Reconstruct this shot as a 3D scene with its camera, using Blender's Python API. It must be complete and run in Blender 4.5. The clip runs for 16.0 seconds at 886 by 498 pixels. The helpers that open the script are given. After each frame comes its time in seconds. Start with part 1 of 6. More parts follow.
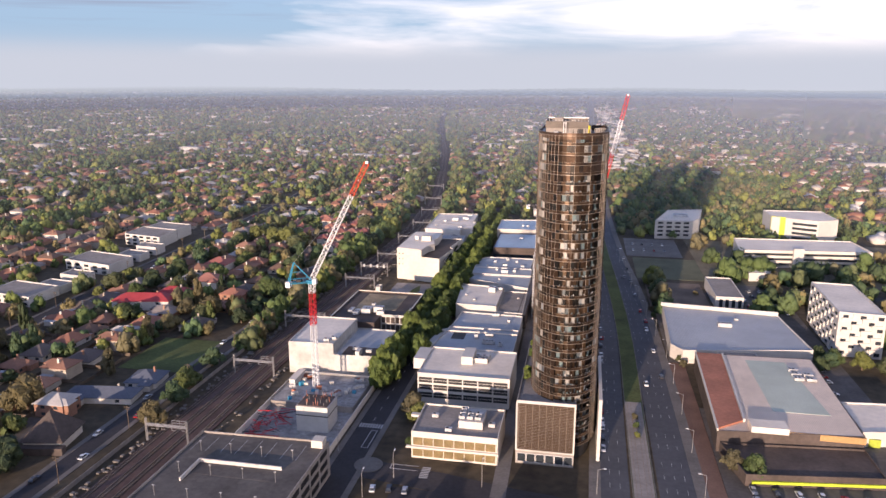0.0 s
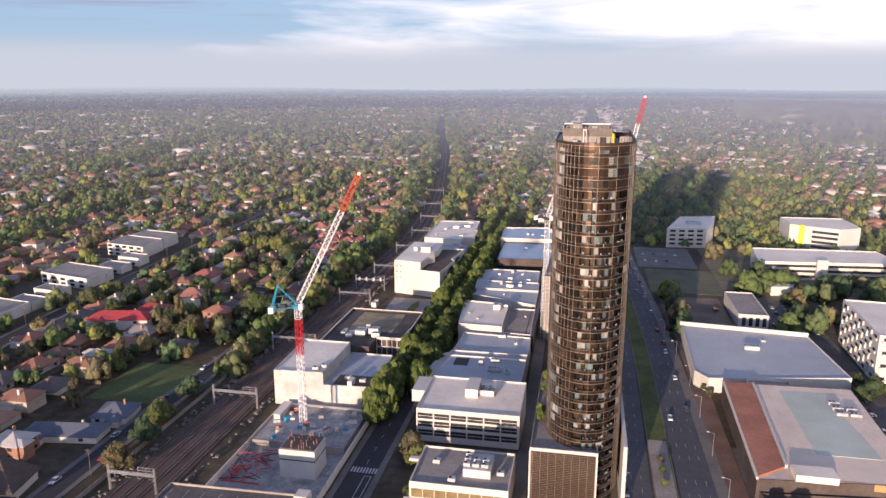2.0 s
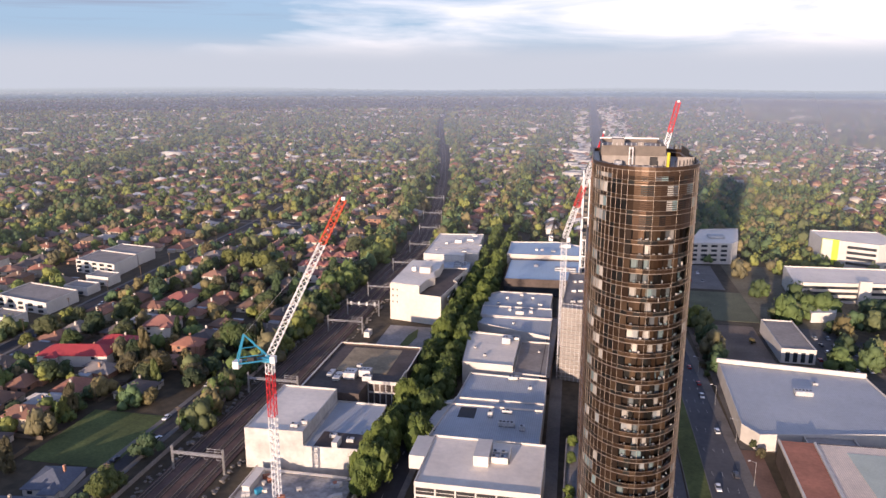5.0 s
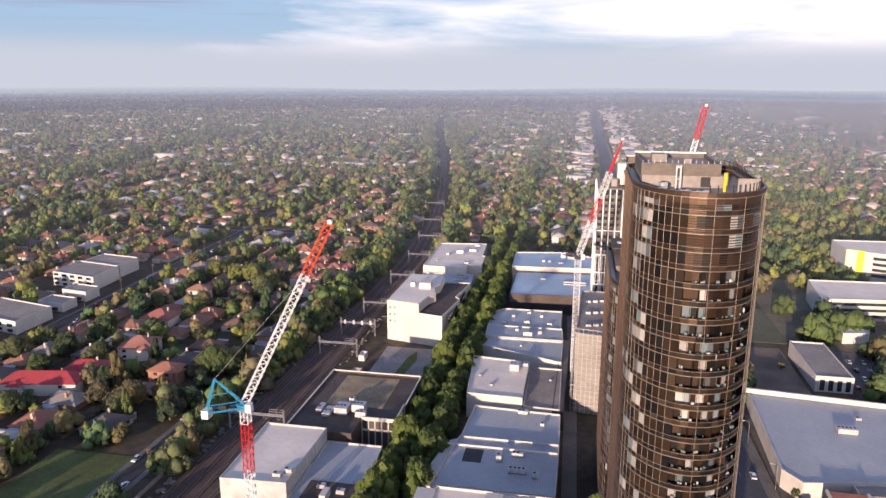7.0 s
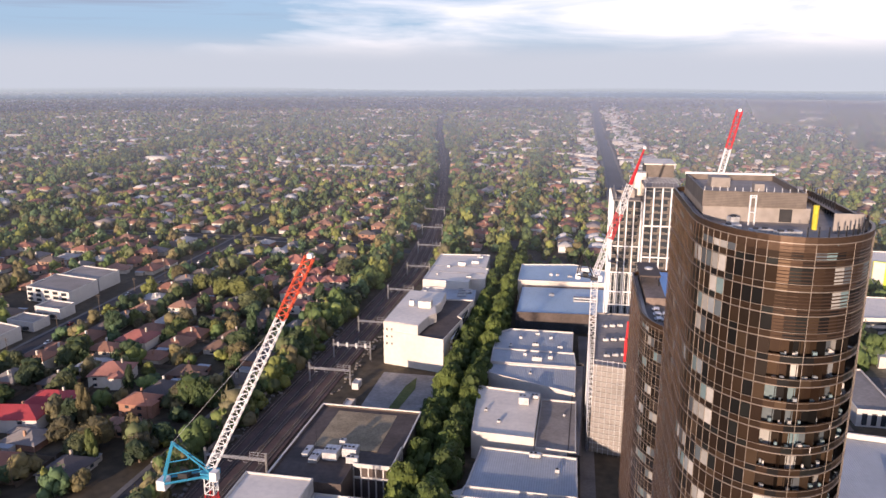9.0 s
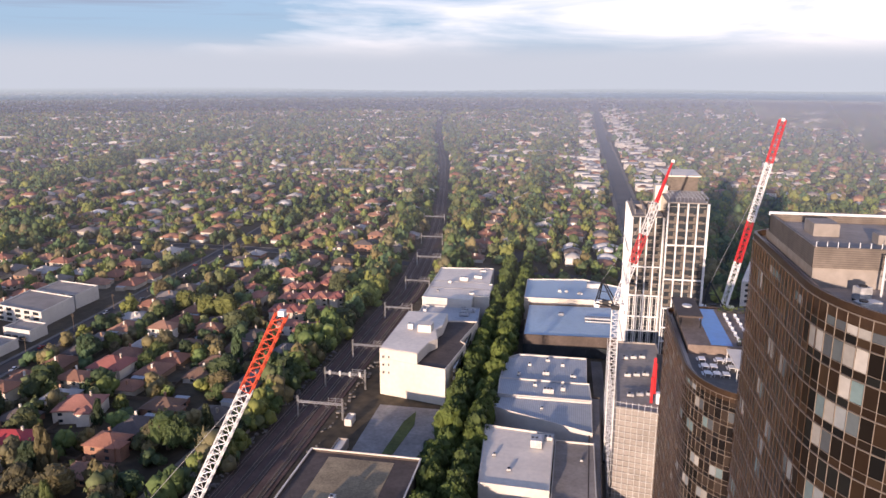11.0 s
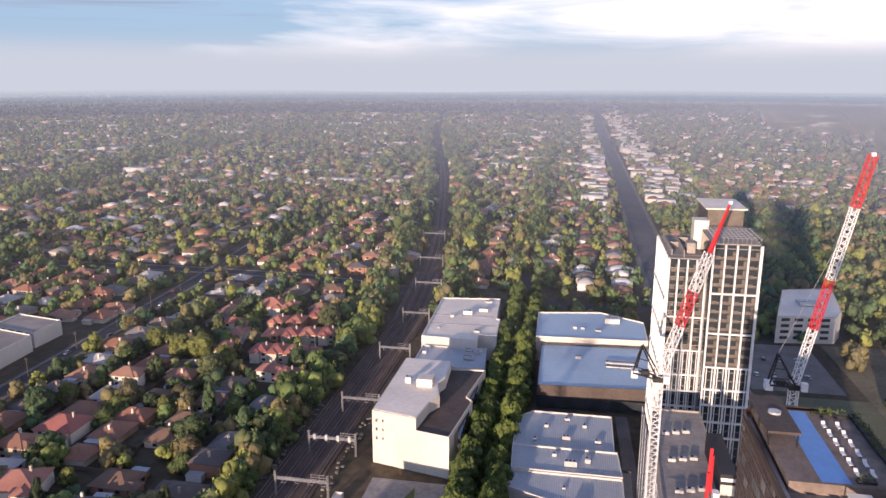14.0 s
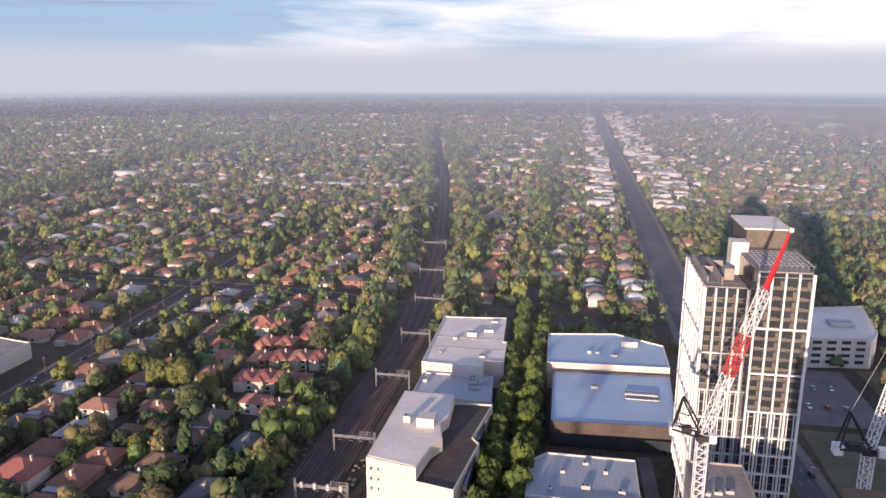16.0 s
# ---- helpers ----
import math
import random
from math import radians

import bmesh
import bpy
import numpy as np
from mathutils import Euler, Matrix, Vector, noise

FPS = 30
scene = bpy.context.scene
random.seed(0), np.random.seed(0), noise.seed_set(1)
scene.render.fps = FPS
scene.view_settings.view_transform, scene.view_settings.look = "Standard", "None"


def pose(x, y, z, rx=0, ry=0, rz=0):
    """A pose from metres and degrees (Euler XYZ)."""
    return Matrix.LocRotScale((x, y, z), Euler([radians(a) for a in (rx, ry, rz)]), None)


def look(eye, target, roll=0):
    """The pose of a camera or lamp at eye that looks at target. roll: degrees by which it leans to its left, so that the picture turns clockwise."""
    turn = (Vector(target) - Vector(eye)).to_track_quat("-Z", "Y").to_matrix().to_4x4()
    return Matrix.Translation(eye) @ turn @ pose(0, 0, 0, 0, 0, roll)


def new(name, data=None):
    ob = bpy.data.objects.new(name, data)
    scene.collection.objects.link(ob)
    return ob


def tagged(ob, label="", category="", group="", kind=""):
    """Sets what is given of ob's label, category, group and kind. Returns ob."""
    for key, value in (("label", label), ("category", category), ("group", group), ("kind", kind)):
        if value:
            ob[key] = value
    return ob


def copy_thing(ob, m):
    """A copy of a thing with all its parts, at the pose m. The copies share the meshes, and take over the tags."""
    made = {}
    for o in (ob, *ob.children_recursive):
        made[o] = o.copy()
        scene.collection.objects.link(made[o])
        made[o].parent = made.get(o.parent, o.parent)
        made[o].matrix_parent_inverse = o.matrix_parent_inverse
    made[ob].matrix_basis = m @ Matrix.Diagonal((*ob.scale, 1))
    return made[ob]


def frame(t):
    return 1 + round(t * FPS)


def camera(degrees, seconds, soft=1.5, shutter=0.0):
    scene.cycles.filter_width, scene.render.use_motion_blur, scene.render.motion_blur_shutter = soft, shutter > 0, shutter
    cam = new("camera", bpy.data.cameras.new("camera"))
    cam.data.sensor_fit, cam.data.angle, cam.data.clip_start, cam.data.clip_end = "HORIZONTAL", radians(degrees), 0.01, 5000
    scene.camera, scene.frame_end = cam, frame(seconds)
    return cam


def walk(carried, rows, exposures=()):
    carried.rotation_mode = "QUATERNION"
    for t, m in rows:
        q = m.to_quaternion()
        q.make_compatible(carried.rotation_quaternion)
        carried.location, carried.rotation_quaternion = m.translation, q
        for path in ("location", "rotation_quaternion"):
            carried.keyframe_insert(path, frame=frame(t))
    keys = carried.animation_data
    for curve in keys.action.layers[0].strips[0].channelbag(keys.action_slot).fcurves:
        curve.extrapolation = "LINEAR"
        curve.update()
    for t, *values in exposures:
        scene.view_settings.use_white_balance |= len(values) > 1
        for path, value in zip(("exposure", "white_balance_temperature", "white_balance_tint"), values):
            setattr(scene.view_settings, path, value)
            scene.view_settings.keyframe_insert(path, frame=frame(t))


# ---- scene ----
cam = camera(62.4, 16.0)
METRES, EYE, TILT, LEAN, TURN = 266.0, 136.0, 3.1, 0.0, 11.1
ROWS = [
    (0.0, 0.0, 0.0, 0.0, 0.01, -16.38, -0.05),
    (0.5, -0.001, 0.0354, -0.0017, -0.01, -16.38, -0.04),
    (1.0, -0.0018, 0.0657, -0.0031, -0.03, -16.38, -0.03),
    (1.5, -0.0027, 0.0957, -0.0044, -0.05, -16.39, -0.03),
    (2.0, -0.0035, 0.126, -0.0059, -0.06, -16.39, -0.03),
    (2.5, -0.0043, 0.1562, -0.0071, -0.07, -16.39, -0.03),
    (3.0, -0.0052, 0.1889, -0.0086, -0.09, -16.39, -0.04),
    (3.5, -0.0063, 0.229, -0.0105, -0.1, -16.39, -0.06),
    (4.0, -0.007, 0.2595, -0.012, -0.11, -16.39, -0.06),
    (6.5, -0.0124, 0.4109, -0.0179, -0.19, -16.4, -0.12),
    (7.0, -0.0133, 0.441, -0.0192, -0.2, -16.41, -0.13),
    (7.5, -0.0141, 0.4734, -0.0204, -0.22, -16.4, -0.14),
    (8.0, -0.015, 0.5034, -0.0216, -0.23, -16.4, -0.14),
    (8.5, -0.0158, 0.5337, -0.0229, -0.25, -16.39, -0.13),
    (9.0, -0.0166, 0.5637, -0.024, -0.27, -16.4, -0.12),
    (11.5, -0.0224, 0.7178, -0.0256, -0.42, -16.38, -0.13),
    (12.0, -0.0229, 0.7501, -0.0249, -0.44, -16.37, -0.12),
    (12.5, -0.0237, 0.7804, -0.0209, -0.46, -16.39, -0.12),
    (13.0, -0.0245, 0.8103, -0.0163, -0.48, -16.38, -0.1),
    (13.5, -0.0257, 0.84, -0.0136, -0.51, -16.37, -0.1),
    (14.0, -0.0269, 0.8714, -0.0135, -0.54, -16.36, -0.09),
    (14.5, -0.0276, 0.9037, -0.015, -0.55, -16.34, -0.09),
    (15.0, -0.0288, 0.9382, -0.0162, -0.57, -16.34, -0.09),
    (15.5, -0.0297, 0.9682, -0.0169, -0.58, -16.35, -0.08),
    (16.0, -0.0308, 0.9982, -0.0179, -0.6, -16.34, -0.08),
]
walk(cam, [(t, pose(0, 0, EYE, TILT, LEAN, TURN) @ pose(METRES * x, METRES * y, METRES * z, 90 + pitch, roll, yaw)) for t, x, y, z, yaw, pitch, roll in ROWS],
     exposures=[(0.0, 0.92, 6820, 24), (16.0, 0.92, 6820, 24)])

# ---- world, sun, exposure ----
SUN_AZ, SUN_EL = 12.5, 7.6          # light travels this many degrees east of +y, and falls this steeply
world = bpy.data.worlds.new("sky_world")
scene.world = world
world.use_nodes = True
wn, wl = world.node_tree.nodes, world.node_tree.links
wn.clear()


def wnode(kind, **kw):
    n = wn.new(kind)
    for k, v in kw.items():
        n.inputs[k].default_value = v
    return n


sky = wn.new("ShaderNodeTexSky")
sky.sky_type, sky.sun_disc = "NISHITA", False
sky.sun_elevation, sky.sun_rotation = radians(SUN_EL), radians(180 + SUN_AZ)
sky.altitude, sky.air_density, sky.dust_density, sky.ozone_density = 200, 1.0, 1.5, 1.5
tc = wn.new("ShaderNodeTexCoord")
sep = wn.new("ShaderNodeSeparateXYZ")
wl.new(tc.outputs["Generated"], sep.inputs[0])
# thin high cloud, stretched along the horizon
mp = wn.new("ShaderNodeMapping")
mp.inputs["Scale"].default_value = (1.6, 1.6, 11.0)
wl.new(tc.outputs["Generated"], mp.inputs[0])
cn = wnode("ShaderNodeTexNoise", Scale=1.7, Detail=7.0, Roughness=0.55, Distortion=0.35)
wl.new(mp.outputs[0], cn.inputs["Vector"])
cr = wn.new("ShaderNodeValToRGB")
cr.color_ramp.elements[0].position, cr.color_ramp.elements[1].position = 0.36, 0.68
east = wn.new("ShaderNodeMath")
east.operation = "MULTIPLY_ADD"
east.inputs[1].default_value = 0.42
wl.new(sep.outputs["X"], east.inputs[0])
wl.new(cn.outputs["Fac"], east.inputs[2])
wl.new(east.outputs[0], cr.inputs[0])
low = wn.new("ShaderNodeMapRange")          # the cloud lies low; overhead the sky is clear
low.interpolation_type = "SMOOTHSTEP"
low.inputs["From Min"].default_value, low.inputs["From Max"].default_value = 0.16, 0.5
low.inputs["To Min"].default_value, low.inputs["To Max"].default_value = 1.0, 0.12
wl.new(sep.outputs["Z"], low.inputs["Value"])
cover = wn.new("ShaderNodeMath")
cover.operation = "MULTIPLY"
wl.new(cr.outputs[0], cover.inputs[0])
wl.new(low.outputs[0], cover.inputs[1])
bgs = wn.new("ShaderNodeBackground")
bgs.inputs["Strength"].default_value = 0.125
cool = wn.new("ShaderNodeVectorMath")
cool.operation = "MULTIPLY"
cool.inputs[1].default_value = (0.74, 0.92, 1.36)
wl.new(sky.outputs[0], cool.inputs[0])
wl.new(cool.outputs[0], bgs.inputs[0])
bgc = wn.new("ShaderNodeBackground")
bgc.inputs["Color"].default_value, bgc.inputs["Strength"].default_value = (1.0, 0.985, 0.95, 1), 0.78
mixc = wn.new("ShaderNodeMixShader")
wl.new(cover.outputs[0], mixc.inputs[0])
bgv = wn.new("ShaderNodeBackground")                # thin pale-blue veil over the lower sky
bgv.inputs["Color"].default_value, bgv.inputs["Strength"].default_value = (0.46, 0.74, 1.0, 1), 0.41
veil = wn.new("ShaderNodeMapRange")
veil.interpolation_type = "SMOOTHSTEP"
veil.inputs["From Min"].default_value, veil.inputs["From Max"].default_value = 0.14, 0.5
veil.inputs["To Min"].default_value, veil.inputs["To Max"].default_value = 0.9, 0.0
wl.new(sep.outputs["Z"], veil.inputs["Value"])
mixv = wn.new("ShaderNodeMixShader")
wl.new(veil.outputs[0], mixv.inputs[0])
wl.new(bgs.outputs[0], mixv.inputs[1])
wl.new(bgv.outputs[0], mixv.inputs[2])
wl.new(mixv.outputs[0], mixc.inputs[1])
wl.new(bgc.outputs[0], mixc.inputs[2])
# dull blue-grey streaks of cloud high in the west
mp2 = wn.new("ShaderNodeMapping")
mp2.inputs["Scale"].default_value = (2.2, 2.2, 46.0)
wl.new(tc.outputs["Generated"], mp2.inputs[0])
sn = wnode("ShaderNodeTexNoise", Scale=1.5, Detail=6.0, Roughness=0.6, Distortion=0.6)
wl.new(mp2.outputs[0], sn.inputs["Vector"])
sr = wn.new("ShaderNodeValToRGB")
sr.color_ramp.elements[0].position, sr.color_ramp.elements[1].position = 0.5, 0.66
wl.new(sn.outputs["Fac"], sr.inputs[0])
west = wn.new("ShaderNodeMapRange")
west.interpolation_type = "SMOOTHSTEP"
west.inputs["From Min"].default_value, west.inputs["From Max"].default_value = -0.2, -0.62
wl.new(sep.outputs["X"], west.inputs["Value"])
high = wn.new("ShaderNodeMapRange")
high.interpolation_type = "SMOOTHSTEP"
high.inputs["From Min"].default_value, high.inputs["From Max"].default_value = 0.05, 0.085
wl.new(sep.outputs["Z"], high.inputs["Value"])
st1, st2 = wn.new("ShaderNodeMath"), wn.new("ShaderNodeMath")
st1.operation = st2.operation = "MULTIPLY"
wl.new(sr.outputs[0], st1.inputs[0])
wl.new(west.outputs[0], st1.inputs[1])
wl.new(st1.outputs[0], st2.inputs[0])
wl.new(high.outputs[0], st2.inputs[1])
bgk = wn.new("ShaderNodeBackground")
bgk.inputs["Color"].default_value, bgk.inputs["Strength"].default_value = (0.42, 0.56, 0.74, 1), 0.42
mixk = wn.new("ShaderNodeMixShader")
wl.new(st2.outputs[0], mixk.inputs[0])
wl.new(mixc.outputs[0], mixk.inputs[1])
wl.new(bgk.outputs[0], mixk.inputs[2])
# morning mist bank low over the horizon
hz = wn.new("ShaderNodeValToRGB")
hz.color_ramp.interpolation = "EASE"
hz.color_ramp.elements[0].position, hz.color_ramp.elements[1].position = 0.0, 0.052
hz.color_ramp.elements[0].color, hz.color_ramp.elements[1].color = (1, 1, 1, 1), (0, 0, 0, 1)
wl.new(sep.outputs["Z"], hz.inputs[0])
bgh = wn.new("ShaderNodeBackground")
bgh.inputs["Color"].default_value, bgh.inputs["Strength"].default_value = (0.57, 0.66, 0.73, 1), 0.56
mixh = wn.new("ShaderNodeMixShader")
wl.new(hz.outputs[0], mixh.inputs[0])
wl.new(mixk.outputs[0], mixh.inputs[1])
wl.new(bgh.outputs[0], mixh.inputs[2])
wo = wn.new("ShaderNodeOutputWorld")
wl.new(mixh.outputs[0], wo.inputs[0])

sun = new("sun", bpy.data.lights.new("sun", "SUN"))
sun.data.energy, sun.data.angle, sun.data.color = 3.7, radians(0.7), (1.0, 0.82, 0.62)
sun.matrix_world = look((0, 0, 0), (math.sin(radians(SUN_AZ)), math.cos(radians(SUN_AZ)), -math.tan(radians(SUN_EL))))

# ---- materials ----
def mat(name, colors, rough=0.8, metal=0.0, var=0.25, big=0.06, fine=1.5, bump=0.15, rand="", spec=0.4, stripes=None):
    """Colours are spread by object or island random; position noise at two scales breaks them up."""
    m = bpy.data.materials.new(name)
    m.use_nodes = True
    n, l = m.node_tree.nodes, m.node_tree.links
    bs = n["Principled BSDF"]
    bs.inputs["Roughness"].default_value, bs.inputs["Metallic"].default_value = rough, metal
    bs.inputs["Specular IOR Level"].default_value = spec
    geo = n.new("ShaderNodeNewGeometry")
    if isinstance(colors[0], (int, float)):
        colors = [colors]
    ramp = n.new("ShaderNodeValToRGB")
    ramp.color_ramp.interpolation = "CONSTANT"
    els = ramp.color_ramp.elements
    while len(els) < len(colors):
        els.new(1.0)
    while len(els) > max(1, len(colors)):
        els.remove(els[-1])
    for i, c in enumerate(colors):
        els[i].position, els[i].color = i / len(colors), (*c, 1)
    if rand == "object":
        l.new(n.new("ShaderNodeObjectInfo").outputs["Random"], ramp.inputs[0])
    elif rand == "tint":
        at = n.new("ShaderNodeAttribute")
        at.attribute_name = "tint"
        l.new(at.outputs["Fac"], ramp.inputs[0])
    elif rand == "island":
        l.new(geo.outputs["Random Per Island"], ramp.inputs[0])
    else:
        ramp.inputs[0].default_value = 0.01
    col = ramp.outputs[0]
    facs = []
    for s, d in ((big, 3.0), (fine, 4.0)):
        tx = n.new("ShaderNodeTexNoise")
        tx.inputs["Scale"].default_value, tx.inputs["Detail"].default_value = s, d
        l.new(geo.outputs["Position"], tx.inputs["Vector"])
        facs.append(tx.outputs["Fac"])
    if stripes:                                    # sheet-metal ribs or boards: axis, width
        wv = n.new("ShaderNodeTexWave")
        wv.bands_direction = stripes[0]
        wv.inputs["Scale"].default_value, wv.inputs["Distortion"].default_value = 0.314 / stripes[1], 0.0
        l.new(geo.outputs["Position"], wv.inputs["Vector"])
        facs.append(wv.outputs["Fac"])
    for k, f in enumerate(facs):
        mr = n.new("ShaderNodeMapRange")
        mr.inputs["From Min"].default_value, mr.inputs["From Max"].default_value = 0.25, 0.75
        a = var * (1.0 if k == 0 else 0.7)
        mr.inputs["To Min"].default_value, mr.inputs["To Max"].default_value = 1 - a, 1 + a
        l.new(f, mr.inputs["Value"])
        vm = n.new("ShaderNodeVectorMath")
        vm.operation = "SCALE"
        l.new(col, vm.inputs[0])
        l.new(mr.outputs[0], vm.inputs["Scale"])
        col = vm.outputs[0]
    l.new(col, bs.inputs["Base Color"])
    if bump:
        b = n.new("ShaderNodeBump")
        b.inputs["Strength"].default_value, b.inputs["Distance"].default_value = bump, 0.3
        l.new(facs[-1], b.inputs["Height"])
        l.new(b.outputs[0], bs.inputs["Normal"])
    return m


M = {}
M["soil"] = mat("soil_and_grass", (0.075, 0.058, 0.036), 0.95, var=0.55, big=0.025, fine=0.25, bump=0.3)
M["grass"] = mat("grass", (0.085, 0.108, 0.034), 0.95, var=0.4, big=0.06, fine=0.8, bump=0.3)
M["asphalt"] = mat("asphalt", (0.042, 0.039, 0.042), 0.85, var=0.25, big=0.05, fine=0.7)
M["lot"] = mat("worn_asphalt", (0.115, 0.103, 0.094), 0.9, var=0.3, big=0.08, fine=0.6)
M["pave"] = mat("pavement", (0.17, 0.155, 0.14), 0.9, var=0.25, big=0.1, fine=1.0)
M["ballast"] = mat("ballast", (0.105, 0.066, 0.056), 0.95, var=0.35, big=0.08, fine=1.2, bump=0.4)
M["rail"] = mat("rail_steel", (0.30, 0.22, 0.17), 0.5, 0.6, var=0.2)
M["paint"] = mat("road_paint", (0.45, 0.45, 0.44), 0.8, var=0.2)
M["white"] = mat("white_render", (0.56, 0.535, 0.50), 0.8, var=0.10, big=0.08, fine=0.6, bump=0.05)
M["cream"] = mat("cream_render", (0.62, 0.57, 0.50), 0.8, var=0.10, big=0.08, fine=0.6, bump=0.05)
M["conc"] = mat("concrete", (0.29, 0.26, 0.235), 0.88, var=0.22, big=0.09, fine=0.8)
M["darkroof"] = mat("dark_roof", (0.085, 0.066, 0.058), 0.85, var=0.3, big=0.1, fine=0.7)
M["greyroof"] = mat("grey_metal_roof", (0.40, 0.425, 0.45), 0.6, 0.1, var=0.10, big=0.06, fine=0.5, bump=0.25, stripes=("X", 0.8))
M["paleroof"] = mat("pale_roof", (0.77, 0.69, 0.59), 0.7, var=0.12, big=0.06, fine=0.5, bump=0.1)
M["blueroof"] = mat("blue_roof", (0.36, 0.48, 0.58), 0.55, 0.1, var=0.10, big=0.05, fine=0.5, bump=0.25, stripes=("Y", 0.9))
M["redroof"] = mat("red_brown_roof", (0.40, 0.16, 0.10), 0.8, var=0.2, big=0.1, fine=0.8)
M["glass"] = mat("window_glass", (0.035, 0.042, 0.05), 0.12, 0.0, var=0.3, big=0.2, fine=2, bump=0.0, spec=0.9)
M["plant"] = mat("galvanised_plant", (0.5, 0.5, 0.5), 0.55, 0.4, var=0.25, big=0.5, fine=2)
# dark metal parts; also the painted shade inside openings
M["dark"] = mat("dark_metal_and_opening_shade", (0.03, 0.03, 0.033), 0.6, 0.3, var=0.3)
M["steelw"] = mat("white_steel", (0.72, 0.72, 0.72), 0.5, 0.1, var=0.12)
M["steelr"] = mat("red_steel", (0.55, 0.035, 0.04), 0.5, 0.1, var=0.15)
M["steelo"] = mat("orange_red_steel", (0.62, 0.10, 0.05), 0.5, 0.1, var=0.15)
M["steelb"] = mat("blue_steel", (0.03, 0.27, 0.42), 0.5, 0.1, var=0.15)
M["galv"] = mat("galvanised_steel", (0.42, 0.41, 0.40), 0.5, 0.5, var=0.15)
M["bronze"] = mat("bronze_panel", (0.085, 0.052, 0.034), 0.42, 0.55, var=0.2, bump=0.05)
M["bronze_lt"] = mat("light_bronze_edge", (0.30, 0.25, 0.21), 0.45, 0.5, var=0.15, bump=0.05)
M["pane"] = mat("bronze_glass", [(0.085, 0.056, 0.039), (0.045, 0.036, 0.031), (0.11, 0.07, 0.046), (0.06, 0.043, 0.034), (0.035, 0.034, 0.034), (0.095, 0.06, 0.041), (0.07, 0.05, 0.038), (0.15, 0.10, 0.066), (0.05, 0.052, 0.05), (0.078, 0.05, 0.036)], 0.30, 0.75, var=0.12, big=0.1, fine=0.6, bump=0.04, rand="island")
M["pane_o"] = mat("bronze_glass_pane", [(0.085, 0.056, 0.039), (0.045, 0.036, 0.031), (0.11, 0.07, 0.046), (0.06, 0.043, 0.034), (0.035, 0.034, 0.034), (0.095, 0.06, 0.041), (0.07, 0.05, 0.038), (0.15, 0.10, 0.066), (0.05, 0.052, 0.05), (0.078, 0.05, 0.036)], 0.30, 0.75, var=0.12, big=0.1, fine=0.6, bump=0.04, rand="object")
M["pane_d"] = mat("smoky_glass", [(0.05, 0.038, 0.032), (0.075, 0.055, 0.045), (0.03, 0.026, 0.025), (0.1, 0.075, 0.06), (0.04, 0.036, 0.036)], 0.2, 0.6, var=0.15, big=0.1, fine=0.6, bump=0.04, rand="island")
M["hallroof"] = mat("beige_metal_roof", (0.74, 0.60, 0.48), 0.65, 0.1, var=0.14, big=0.06, fine=0.6, bump=0.2, stripes=("X", 0.7))
M["copper"] = mat("copper_louvre", (0.14, 0.088, 0.058), 0.4, 0.6, var=0.15)
M["shedwall"] = mat("weathered_white_wall", (0.47, 0.455, 0.43), 0.85, var=0.22, big=0.14, fine=0.5, bump=0.1)
M["siteslab"] = mat("dusty_slab", (0.34, 0.32, 0.30), 0.95, var=0.4, big=0.15, fine=0.8)
# golden light on the office windows is put into the glass colour
M["amber"] = mat("amber_lit_glass", [(0.2, 0.15, 0.075), (0.13, 0.1, 0.06), (0.06, 0.05, 0.04)], 0.3, var=0.3, big=0.4, fine=2, rand="object")
M["hwy"] = mat("highway_asphalt", (0.078, 0.08, 0.09), 0.8, var=0.22, big=0.05, fine=0.5)
M["decking"] = mat("brown_decking", (0.20, 0.155, 0.13), 0.85, var=0.3, big=0.2, fine=1.0)
M["plantscreen"] = mat("taupe_screen", (0.13, 0.108, 0.092), 0.6, 0.1, var=0.2, big=0.3, fine=1.2, stripes=("Z", 0.25))
M["sleeper"] = mat("dark_sleeper", (0.105, 0.09, 0.078), 0.95, var=0.3, fine=1.5)
# pale blinds and furniture; the teal and cool tints paint sky reflections
M["blind"] = mat("pale_blind_and_sky_tints", [(0.44, 0.42, 0.39), (0.24, 0.26, 0.27), (0.15, 0.22, 0.23), (0.1, 0.12, 0.13), (0.3, 0.29, 0.27), (0.13, 0.18, 0.19), (0.08, 0.09, 0.10)], 0.4, var=0.15, rand="island")
M["roofs"] = mat("roof_tiles", [(0.27, 0.125, 0.085), (0.17, 0.105, 0.075), (0.31, 0.14, 0.095), (0.12, 0.10, 0.095), (0.30, 0.165, 0.115), (0.21, 0.19, 0.18), (0.25, 0.13, 0.09), (0.15, 0.12, 0.10), (0.42, 0.40, 0.38)], 0.8, var=0.18, big=0.12, fine=1.4, bump=0.3, rand="object")
M["roofs_far"] = mat("roof_tiles_far", [(0.27, 0.125, 0.085), (0.17, 0.105, 0.075), (0.31, 0.145, 0.10), (0.12, 0.10, 0.095), (0.33, 0.17, 0.11), (0.24, 0.21, 0.2), (0.26, 0.14, 0.1), (0.4, 0.38, 0.36), (0.3, 0.2, 0.15), (0.6, 0.58, 0.55)], 0.8, var=0.18, big=0.05, fine=0.8, bump=0.2, rand="island")
M["walls"] = mat("house_walls", [(0.42, 0.36, 0.29), (0.3, 0.16, 0.11), (0.6, 0.56, 0.5), (0.36, 0.22, 0.15), (0.5, 0.45, 0.38)], 0.85, var=0.18, big=0.2, fine=2, bump=0.1, rand="object")
